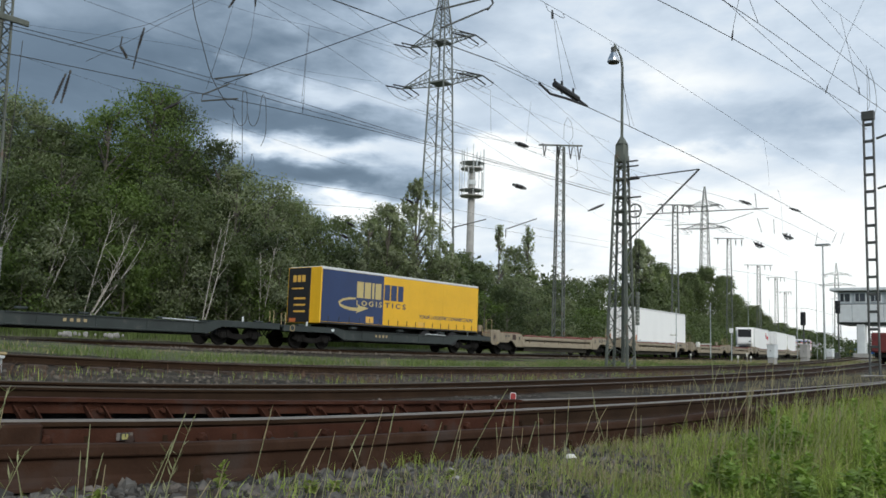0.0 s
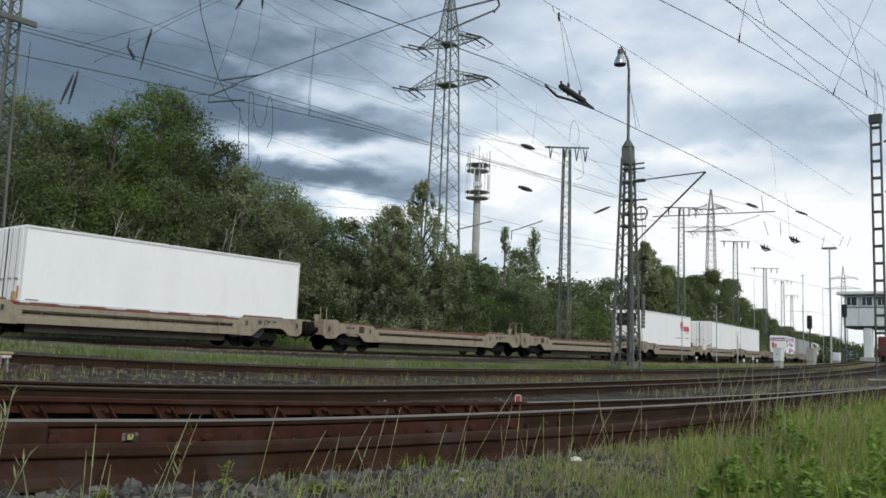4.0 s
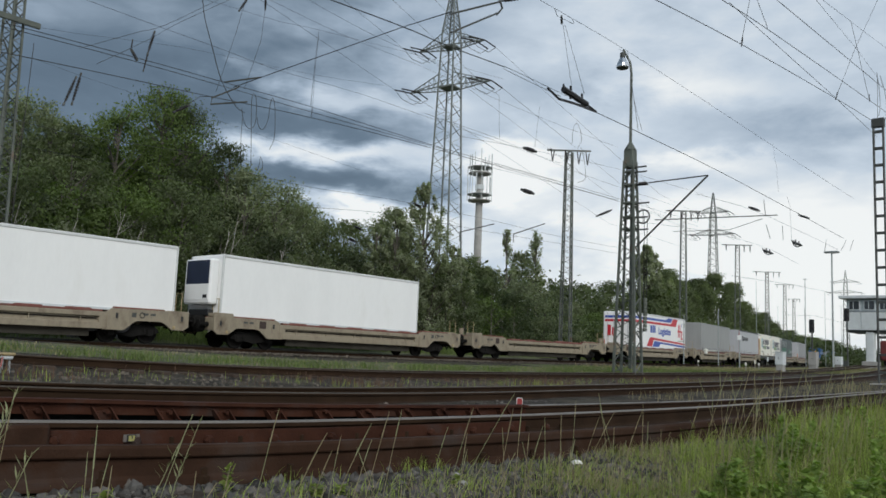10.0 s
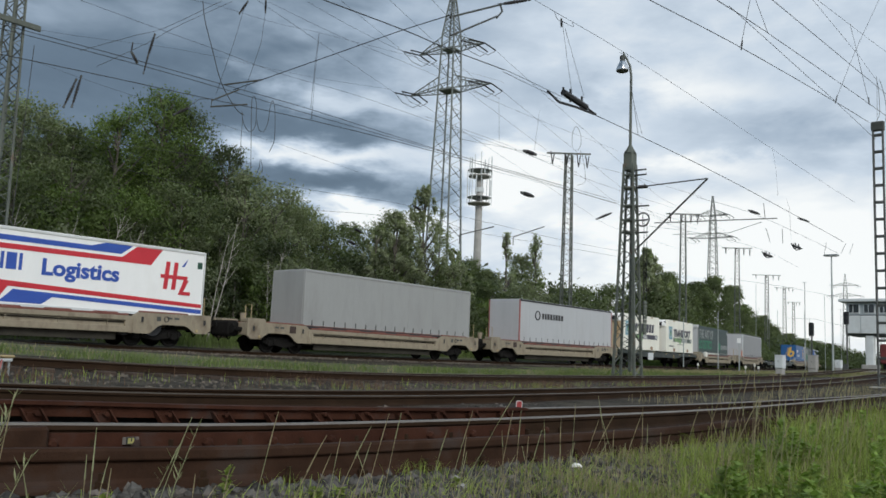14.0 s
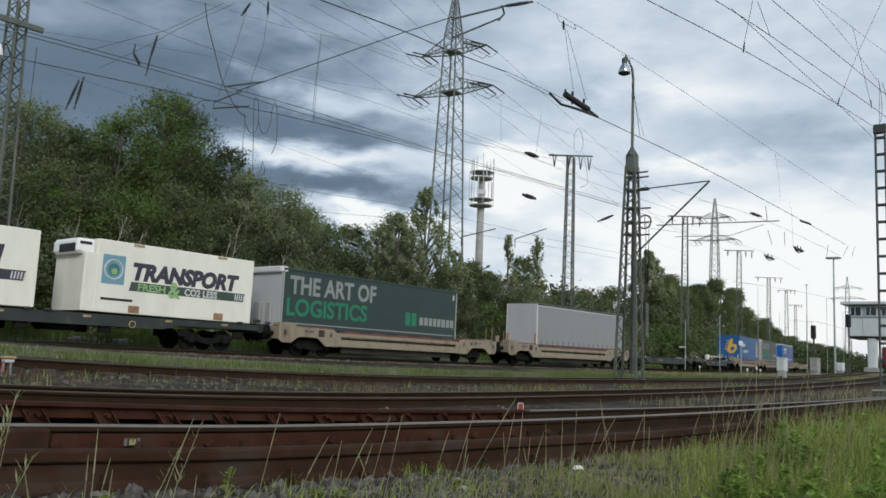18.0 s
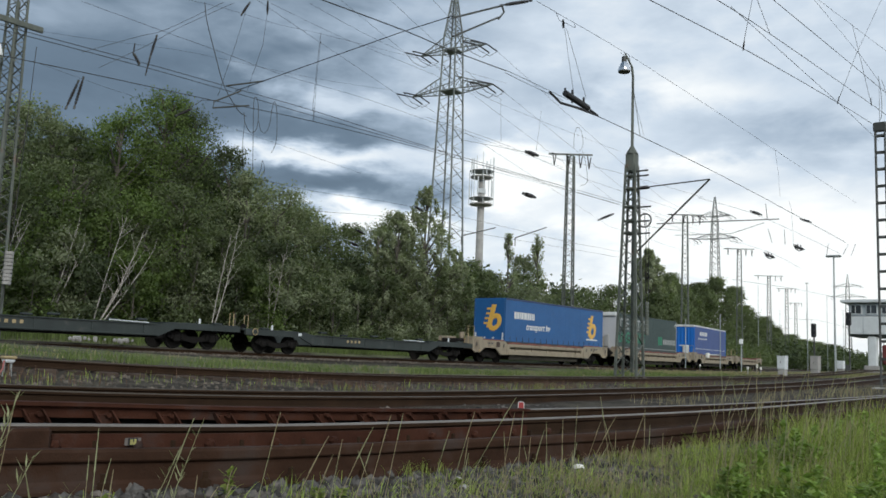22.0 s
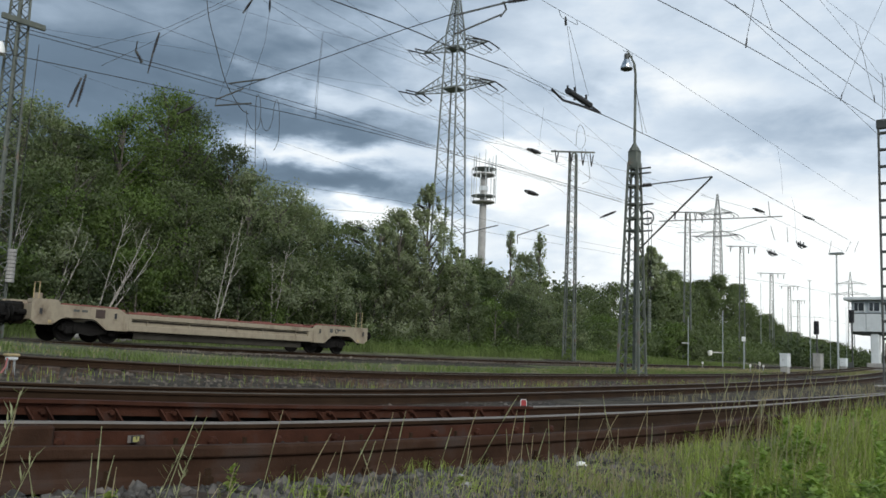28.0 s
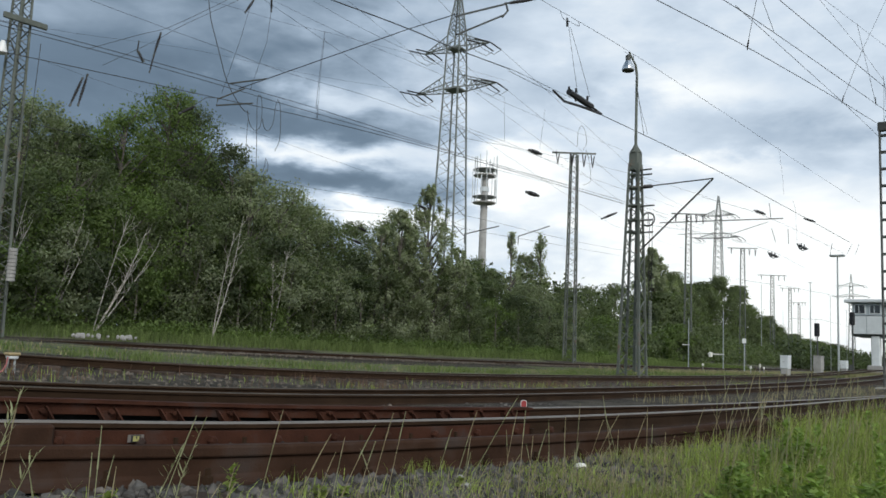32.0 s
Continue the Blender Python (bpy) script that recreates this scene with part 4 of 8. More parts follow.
def spine_wagon(at, length=17.4):
    """An empty low pocket wagon in dark paint."""
    w = thing("low_wagon", "empty low pocket wagon in dark green-grey paint", "railway wagon", "dark low wagons of the train", at=at)
    h = length / 2
    for s in (-1, 1):
        y0, y1 = sorted((s * 1.36, s * 1.24))
        prof = [(-h, 0.85), (-h, 1.12), (-h + 3.6, 1.12), (-h + 4.2, 1.02), (h - 4.2, 1.02), (h - 3.6, 1.12), (h, 1.12), (h, 0.85), (h - 3.4, 0.85), (h - 4.2, 0.5), (-h + 4.2, 0.5), (-h + 3.4, 0.85)]
        b = part("side_beam", Geo().prism(prof, y0, y1), WAGON_DARK, w)
        part("flange", Geo().box((0, s * 1.39, 1.0), (length - 8.6, 0.05, 0.05), 0.01), WAGON_DARK, b)
        part("flange", Geo().box((0, s * 1.39, 0.55), (length - 8.6, 0.05, 0.06), 0.01), WAGON_DARK, b)
        for i in range(4):
            part("stencil", Geo().box((-2.1 + i * 0.28, s * 1.372, 0.80), (0.13, 0.01, 0.13)), AMBER, b)
        part("stencil", Geo().box((-h + 3.3, s * 1.372, 1.0), (0.2, 0.008, 0.13)), PALE, b)
        for u in (0.9, 3.3, 5.6, 7.9):
            part("web_stiffener", Geo().box((-h + 4.6 + u, s * 1.375, 0.77), (0.05, 0.03, 0.40), 0.01), WAGON_DARK, b)
        part("brake_lever_rod", Geo().tube([(2.2, s * 1.38, 1.08), (4.0, s * 1.38, 1.05)], 0.022, n=6), PALE, w)
        for i in range(5):
            part("container_lug", Geo().box((-h + 1.2 + i * (length - 2.4) / 4, s * 1.2, 1.17), (0.45, 0.25, 0.1), 0.03), WAGON_DARK, w)
        part("yellow_ring", Geo().ring((-h + 0.55, s * 1.365, 1.0), 0.15, 0.02), AMBER, b)
    for e in (-1, 1):
        part("end_deck", Geo().box((e * (h - 1.75), 0, 1.09), (3.5, 2.4, 0.1), 0.02), WAGON_DARK, w)
        bogie(w, e * (h - 2.2))
        end_buffers(w, e * h, e)
        g = Geo()
        g.tube([(e * (h - 0.25), -1.15, 1.1), (e * (h - 0.25), -1.15, 1.75), (e * (h - 0.25), -0.85, 1.75), (e * (h - 0.25), -0.85, 1.1)], 0.018, n=5)
        part("handrail", g, AMBER, w, "dull yellow handrail")
        part("post", Geo().lathe((e * (h - 1.9), -0.9, 1.14), [(0.05, 0), (0.05, 0.22), (0.02, 0.24)], 8), PALE, w)
    part("pocket_floor", Geo().box((0, 0, 0.46), (length - 8.2, 2.4, 0.08)), UNDER, w)
    return w


def container_wagon(at, length=20.0):
    w = thing("container_wagon", "dark container wagon with yellow markings under two containers", "railway wagon", at=at)
    h = length / 2
    for s in (-1, 1):
        y0, y1 = sorted((s * 1.2, s * 1.08))
        b = part("side_beam", Geo().prism([(-h, 1.02), (-h, 1.28), (h, 1.28), (h, 1.02), (h - 4.6, 1.0), (h - 5.4, 0.82), (-h + 5.4, 0.82), (-h + 4.6, 1.0)], y0, y1), WAGON_DARK, w)
        for x in (-6.3, -2.2, 1.2, 4.9, 7.8):
            part("marking", Geo().box((x, s * 1.205, 1.18), (0.34, 0.01, 0.09)), AMBER, b)
            part("brake_gear", Geo().box((x + 0.9, s * 1.0, 0.72), (0.5, 0.2, 0.34), 0.04), UNDER, w)
        part("marking", Geo().ring((3.2, s * 1.205, 0.95), 0.14, 0.025), AMBER, b)
        part("data_board", Geo().box((-2.9, s * 1.215, 0.88), (1.3, 0.02, 0.62), 0.01), PALE, b, "grey data board with notices")
        for x in (-8.8, -1.2, -0.4, 8.6):
            part("container_lug", Geo().box((x, s * 1.19, 1.33), (0.3, 0.22, 0.1), 0.02), WAGON_DARK, w)
        part("tank", Geo().lathe((0.6, s * 0.6, 0.8), [(0.05, -0.75), (0.22, -0.6), (0.22, 0.6), (0.05, 0.75)], 12, "x"), UNDER, w)
    for e in (-1, 1):
        part("cross_beam", Geo().box((e * (h - 0.15), 0, 1.1), (0.25, 2.4, 0.35), 0.02), WAGON_DARK, w)
        bogie(w, e * (h - 2.9))
        end_buffers(w, e * h, e)
    part("deck", Geo().box((0, 0, 1.2), (length - 0.4, 1.5, 0.12)), WAGON_DARK, w)
    return w


def lettering(text, size, mat, parent, m, bold=0.0, shear=0.0, width=None, name="lettering", spacing=1.0):
    """Flat raised words as one mesh; m places their lower left corner, reading along local x, up local y."""
    cu = bpy.data.curves.new(name, "FONT")
    cu.body, cu.size, cu.offset, cu.shear, cu.extrude, cu.space_character = text, size, bold, shear, 0.004, spacing
    cu.resolution_u = 3
    tmp = new(name, cu)
    bpy.context.view_layer.update()
    me = bpy.data.meshes.new_from_object(tmp.evaluated_get(bpy.context.evaluated_depsgraph_get()))
    bpy.data.objects.remove(tmp)
    co = np.empty(len(me.vertices) * 3, np.float32)
    me.vertices.foreach_get("co", co)
    co = co.reshape(-1, 3)
    co[:, 0] -= co[:, 0].min()
    if width:
        co[:, 0] *= width / co[:, 0].max()
    me.vertices.foreach_set("co", co.ravel())
    me.materials.clear()
    me.materials.append(mat)
    ob = part(name, me, mat, parent)
    ob.matrix_basis = m
    return ob


def side_m(x, z, y=-1.285):
    """On the near side of a load: text runs along +x."""
    return Matrix.Translation((x, y, z)) @ Matrix.Rotation(radians(90), 4, "X")


def end_m(y, z, x):
    """On the leading end of a load: text runs along -y."""
    return Matrix.Translation((x, y, z)) @ Matrix.Rotation(radians(-90), 4, "Z") @ Matrix.Rotation(radians(90), 4, "X")


def word_blocks(x, z, h, widths, gap, mat, parent, slant=0.0, y=-1.282, name="logo_block"):
    """A maker's name as plain blocks, one for each sign."""
    for wd in widths:
        part(name, Geo().prism([(x, z), (x + wd, z), (x + wd + slant * h, z + h), (x + slant * h, z + h)], y - 0.004, y + 0.003), mat, parent)
        x += wd + gap


def trailer_shell(at, label, side, roof, kind, length=13.6, z0=1.35, z1=4.28, group="loads on the train", front=None, straps=True, rim=None, rims=UNDER):
    """A semi-trailer's body standing in a wagon's pocket; z is from the rail."""
    t = thing("semi_trailer", label, "trailer", group, at=at)
    h, w = length / 2, 1.275
    body = part("body", Geo().box((0, 0, (z0 + z1) / 2), (length, 2 * w, z1 - z0), 0.03), side, t)
    edge = rim or PALE
    part("roof_edge", Geo().box((0, -w, z1 - 0.05), (length + 0.02, 0.05, 0.12), 0.02), edge, t)
    part("roof_edge", Geo().box((0, w, z1 - 0.05), (length + 0.02, 0.05, 0.12), 0.02), edge, t)
    part("roof", Geo().box((0, 0, z1 + 0.01), (length - 0.06, 2 * w - 0.1, 0.04), 0.015), roof, t)
    for e in (-1, 1):
        for s in (-1, 1):
            part("corner_post", Geo().box((e * (h - 0.03), s * (w - 0.03), (z0 + z1) / 2), (0.10, 0.10, z1 - z0 - 0.02), 0.02), front or edge, t)
    part("bottom_rail", Geo().box((0, -w - 0.005, z0 + 0.03), (length - 0.1, 0.04, 0.1), 0.01), BLACK if kind == "curtain" else PALE, t)
    part("chassis", Geo().box((0.3, 0, z0 - 0.22), (length - 1.6, 1.2, 0.36), 0.02), UNDER, t)
    for x in (h - 4.9, h - 3.6, h - 2.3):
        for s in (-1, 1):
            tyre = part("tyre", Geo().lathe((x, s * 0.98, z0 - 0.46), [(0.24, -0.16), (0.44, -0.17), (0.47, -0.1), (0.47, 0.1), (0.44, 0.17), (0.24, 0.16)], 18, "y"), BLACK, t)
            part("rim", Geo().lathe((x, s * 1.1, z0 - 0.46), [(0.05, s * 0.06), (0.25, s * 0.03), (0.27, 0.0)], 14, "y"), rims, tyre)
    if kind == "curtain" and straps:
        n = 17
        for i in range(n):
            x = -h + 0.6 + i * (length - 1.2) / (n - 1)
            part("strap", Geo().box((x, -w - 0.008, z0 + 0.18), (0.05, 0.012, 0.42)), BLACK, t)
    if kind == "curtain":
        # slight waves of the curtain
        for i in range(6):
            x = -h + 1.3 + i * (length - 2.6) / 5
            part("curtain_pole", Geo().box((x, -w - 0.001, (z0 + z1) / 2 + 0.1), (0.10, 0.006, z1 - z0 - 0.5), 0.003), side, t)
    return t, h, w, z0, z1


def rear_doors(t, h, w, z0, z1, mat, rods=GALV):
    x = -h - 0.02
    for s in (-1, 1):
        d = part("door", Geo().box((x, s * w * 0.49, (z0 + z1) / 2), (0.05, w * 0.94, z1 - z0 - 0.12), 0.015), mat, t)
        for k in (0.28, 0.72):
            part("lock_rod", Geo().tube([(x - 0.05, s * w * k * 1.0, z0 + 0.05), (x - 0.05, s * w * k, z1 - 0.08)], 0.014, n=6), rods, d)
            part("lock_handle", Geo().box((x - 0.06, s * w * k - 0.12, z0 + 0.9), (0.04, 0.3, 0.05), 0.01), rods, d)
    part("tail_lamp", Geo().box((x - 0.02, -w + 0.18, z0 - 0.08), (0.06, 0.35, 0.12), 0.02), RED, t)
    part("tail_lamp", Geo().box((x - 0.02, w - 0.18, z0 - 0.08), (0.06, 0.35, 0.12), 0.02), RED, t)
    for s in (-1, 1):
        part("marker_strip", Geo().box((x - 0.01, s * (w - 0.09), z0 + 0.35), (0.05, 0.08, 0.5), 0.01), ORANGE, t)


def cooling_unit(t, h, w, z0, z1, grille=NIGHT):
    x = -h - 0.24
    u = part("cooling_unit", Geo().box((x, 0, z1 - 1.25), (0.46, 2.1, 2.1), 0.08), WHITE, t, "white cooling unit with dark grille")
    part("grille", Geo().box((x - 0.23, 0.0, z1 - 0.82), (0.03, 1.8, 1.1), 0.02), grille, u)
    part("lower_panel", Geo().box((x - 0.24, 0, z1 - 1.75), (0.03, 1.9, 0.75), 0.02), WHITE, u)
    part("display", Geo().box((x - 0.26, -0.7, z1 - 1.95), (0.03, 0.3, 0.16), 0.01), BLACK, u)
    part("fuel_box", Geo().box((-h - 0.15, 0, z0 + 0.25), (0.3, 1.6, 0.3), 0.04), BLACK, t)


def plate(t, pts, mat, y=-1.283, name="stripe", label=""):
    """A flat painted field on the near side."""
    return part(name, Geo().prism(pts, y - 0.003, y + 0.004), mat, t, label)


def load_yellow_blue(at):
    t, h, w, z0, z1 = trailer_shell(at, "yellow and dark blue curtain-sided semi-trailer on a dark wagon", YELLOW, PALE, "curtain", front=YELLOW, rim=LETTER_WHITE, rims=GALV)
    plate(t, [(-h + 0.08, z0 + 0.1), (-2.05, z0 + 0.1), (-2.05, z1 - 0.12), (-h + 0.08, z1 - 0.12)], NAVY, -1.279, "blue_field", "dark blue front field of the curtain")
    word_blocks(-4.17, z1 - 1.45, 0.88, [0.50, 0.48, 0.17, 0.46], 0.10, PALE_GOLD, t, y=-1.286)
    word_blocks(-1.98, z1 - 1.45, 0.88, [0.44, 0.48, 0.46], 0.10, NAVY, t, y=-1.286)
    lettering("LOGIS", 0.40, PALE_GOLD, t, side_m(-4.17, z1 - 1.86), 0.008, spacing=1.5, width=2.0)
    lettering("TICS", 0.40, NAVY, t, side_m(-1.9, z1 - 1.86), 0.008, spacing=1.5, width=1.75)
    arc = Geo().tube([(-4.25, 0, -1.50), (-4.75, 0, -1.53), (-5.2, 0, -1.62), (-5.46, 0, -1.78), (-5.38, 0, -1.92), (-5.05, 0, -2.02), (-4.6, 0, -2.08), (-4.0, 0, -2.08)], 0.05, 0.10, 6)
    arrow = part("logo_arrow", arc, PALE_GOLD, t)
    arrow.data.transform(Matrix.Translation((0, -1.284, z1)) @ Matrix.Diagonal((1, 0.06, 1, 1)))
    plate(t, [(-4.15, z1 - 2.28), (-3.2, z1 - 1.97), (-4.05, z1 - 1.86)], PALE_GOLD, -1.286, "logo_arrow")
    plate(t, [(-3.4, z0 + 0.15), (-2.8, z0 + 0.15), (-2.8, z0 + 0.5), (-3.4, z0 + 0.5)], GOLD, -1.284, "badge")
    plate(t, [(1.0, z0 + 0.15), (1.6, z0 + 0.15), (1.6, z0 + 0.4), (1.0, z0 + 0.4)], GOLD, -1.284, "badge")
    lettering("YOUR LOGISTIC CONNECTION", 0.3, NAVY, t, side_m(1.1, z0 + 0.62), 0.003, 0.3, width=5.2)
    part("front_panel", Geo().box((-h - 0.01, 0.38, (z0 + z1) / 2), (0.04, 1.72, z1 - z0 - 0.06), 0.01), BLACK, t, "black front panel")
    for i, yy in enumerate((0.9, 0.55, 0.2)):
        part("logo_block", Geo().box((-h - 0.034, yy - 0.15, z1 - 0.6), (0.006, 0.26, 0.36)), GOLD, t)
    part("logo_block", Geo().box((-h - 0.034, 0.5, z1 - 1.12), (0.006, 0.95, 0.08)), GOLD, t)
    for k in range(3):
        part("stencil_bar", Geo().box((-h - 0.034, 0.3, z0 + 1.28 - k * 0.34), (0.006, 0.9, 0.1)), GOLD, t)
    part("plate_box", Geo().box((-h - 0.03, 0.8, z0 + 0.14), (0.02, 0.5, 0.2)), ORANGE, t)
    return t


def load_white_doors(at):
    t, h, w, z0, z1 = trailer_shell(at, "plain white refrigerated semi-trailer with rear doors and lock rods", WHITE, WHITE, "box", rim=LETTER_WHITE)
    rear_doors(t, h, w, z0, z1, WHITE)
    part("hinge_strip", Geo().box((-h - 0.045, 0.05, (z0 + z1) / 2), (0.02, 0.08, z1 - z0 - 0.1), 0.005), BLACK, t)
    part("side_vent", Geo().box((-h + 0.5, -w - 0.005, z0 + 0.1), (0.5, 0.02, 0.05), 0.008), BLACK, t)
    part("toolbox", Geo().box((-h - 0.05, -w + 0.3, z0 + 0.2), (0.12, 0.3, 0.4), 0.02), AMBER, t)
    return t


def load_white_unit(at, logo=False):
    t, h, w, z0, z1 = trailer_shell(at, "white refrigerated semi-trailer with a red round mark" if logo else "plain white refrigerated semi-trailer with front cooling unit", WHITE, WHITE, "box", rim=LETTER_WHITE)
    cooling_unit(t, h, w, z0, z1, BLACK if logo else NIGHT)
    if logo:
        cx, cz, r = 4.0, z0 + 2.0, 0.46
        plate(t, [(cx + r * math.cos(a), cz + r * math.sin(a)) for a in [radians(12 + 16 * i) for i in range(15)]], RED, -1.281, "logo_disc")
        plate(t, [(cx - 0.3, cz - 0.62), (cx - 0.18, cz - 0.6), (cx + 0.35, cz + 0.1), (cx + 0.22, cz + 0.12)], BLACK, -1.284, "logo_stroke")
        plate(t, [(cx + 0.02, cz - 0.6), (cx + 0.14, cz - 0.6), (cx + 0.36, cz - 0.1), (cx + 0.24, cz - 0.1)], BLACK, -1.284, "logo_stroke")
        word_blocks(cx + 0.5, cz - 0.52, 0.5, [0.3, 0.09, 0.18, 0.16, 0.24, 0.24, 0.24], 0.05, RED, t)
        plate(t, [(cx + 1.4, cz - 0.72), (cx + 2.2, cz - 0.72), (cx + 2.2, cz - 0.66), (cx + 1.4, cz - 0.66)], ORANGE, -1.283, "stencil_bar")
        plate(t, [(cx + 1.0, cz - 1.2), (cx + 2.2, cz - 1.2), (cx + 2.2, cz - 1.12), (cx + 1.0, cz - 1.12)], RED, -1.283, "stencil_bar")
    return t


def load_striped(at):
    t, h, w, z0, z1 = trailer_shell(at, "white refrigerated semi-trailer with red and blue stripes", WHITE, WHITE, "box", rim=LETTER_WHITE)
    rear_doors(t, h, w, z0, z1, WHITE)
    L_ = -h + 0.05
    plate(t, [(L_, z1 - 0.5), (L_, z1 - 0.3), (1.4, z1 - 0.3), (2.0, z1 - 0.12), (3.2, z1 - 0.12), (2.7, z1 - 0.5)], ROYAL)
    plate(t, [(L_, z1 - 0.82), (L_, z1 - 0.62), (2.75, z1 - 0.62), (3.4, z1 - 0.12), (4.6, z1 - 0.12), (4.1, z1 - 0.82)], RED)
    plate(t, [(-3.4, z0 + 0.12), (-2.7, z0 + 0.85), (-2.4, z0 + 0.95), (h - 0.05, z0 + 0.6), (h - 0.05, z0 + 0.44), (-1.7, z0 + 0.72), (-2.1, z0 + 0.12)], RED)
    plate(t, [(-2.0, z0 + 0.12), (-1.5, z0 + 0.62), (h - 0.05, z0 + 0.36), (h - 0.05, z0 + 0.18), (0.0, z0 + 0.42), (-0.4, z0 + 0.12)], ROYAL)
    word_blocks(-2.55, z0 + 1.35, 0.64, [0.4, 0.12, 0.38, 0.12], 0.09, ROYAL, t)
    lettering("Logistics", 0.86, ROYAL, t, side_m(-0.5, z0 + 1.28), 0.03, width=3.2)
    lettering("Always", 0.62, BLACK, t, side_m(-6.3, z0 + 1.66) @ Matrix.Rotation(radians(12), 4, "Z"), 0.008, 0.4, width=1.5)
    lettering("in", 0.34, BLACK, t, side_m(-5.1, z0 + 1.55) @ Matrix.Rotation(radians(12), 4, "Z"), 0.008, 0.4)
    lettering("Condition", 0.52, BLACK, t, side_m(-5.75, z0 + 1.0) @ Matrix.Rotation(radians(12), 4, "Z"), 0.008, 0.4, width=1.9)
    for x, zz in ((4.75, z0 + 1.15), (5.15, z0 + 1.15)):
        plate(t, [(x, zz), (x + 0.2, zz), (x + 0.28, zz + 1.2), (x + 0.08, zz + 1.2)], RED, -1.284, "logo_block")
    plate(t, [(4.6, z0 + 1.62), (5.9, z0 + 1.62), (5.95, z0 + 1.78), (4.6, z0 + 1.78)], RED, -1.287, "logo_block")
    plate(t, [(5.5, z0 + 0.95), (6.1, z0 + 0.95), (6.1, z0 + 1.1), (5.75, z0 + 1.1), (6.0, z0 + 1.62), (5.75, z0 + 1.62)], RED, -1.29, "logo_block")
    plate(t, [(5.75, z1 - 0.72), (5.6, z1 - 0.75), (5.9, z1 - 0.35)], ROYAL, -1.287, "logo_block")
    plate(t, [(h - 0.4, z1 - 0.75), (h - 0.15, z1 - 0.75), (h - 0.15, z1 - 0.45), (h - 0.4, z1 - 0.45)], material("dark_green_sticker", (0.02, 0.08, 0.05), 0.5), -1.284, "sticker")
    x = -h - 0.052
    for zz, m in ((z1 - 0.42, ROYAL), (z1 - 0.74, RED)):
        part("door_stripe", Geo().box((x, 0, zz), (0.008, 2.3, 0.2)), m, t)
    part("logo_block", Geo().box((x, 0.75, z0 + 1.35), (0.008, 0.3, 0.9)), RED, t)
    part("logo_block", Geo().box((x, 0.35, z0 + 1.25), (0.008, 0.3, 0.7)), RED, t)
    return t


def load_grey(at, light=False, orange=False, logo=False):
    tarp = MIDTARP if orange else (LIGHTTARP if (light or logo) else GREYTARP)
    label = "light grey curtain-sided semi-trailer with a small round mark" if logo else ("mid grey curtain-sided semi-trailer with orange corner marks" if orange else "dirty grey curtain-sided semi-trailer")
    t, h, w, z0, z1 = trailer_shell(at, label, tarp, tarp, "curtain", rim=BLACK if (logo or orange) else GREYTARP, front=DULL_RED if logo else (PALE if orange else None))
    # with orange marks, front painted lighter than the curtain to offset its dimmer light
    part("front_panel", Geo().box((-h - 0.01, 0, (z0 + z1) / 2), (0.04, 2.36, z1 - z0 - 0.1), 0.01), LIGHTTARP if (logo or orange) else GREYTARP, t)
    if orange:
        part("edge_strip", Geo().box((0, -w - 0.008, z1 - 0.14), (13.5, 0.02, 0.06), 0.005), LETTER_WHITE, t, "white strip under the roof edge")
        for s in (-1, 1):
            part("corner_mark", Geo().box((-h - 0.035, s * 1.15, z0 + 0.45), (0.01, 0.12, 0.8)), ORANGE, t)
    if logo:
        part("logo_ring", Geo().ring((-4.5, -1.278, z1 - 0.98), 0.3, 0.05), BLACK, t)
        word_blocks(-3.9, z1 - 1.2, 0.4, [0.26, 0.24, 0.3, 0.3, 0.24, 0.3, 0.3, 0.3], 0.10, BLACK, t)
        part("cap", Geo().box((h - 0.08, -w + 0.02, z1 + 0.02), (0.2, 0.16, 0.2), 0.03), LETTER_WHITE, t)
    part("bottom_band", Geo().box((0, -w - 0.004, z0 + 0.06), (13.4, 0.03, 0.1), 0.01), REDDECK, t)
    return t


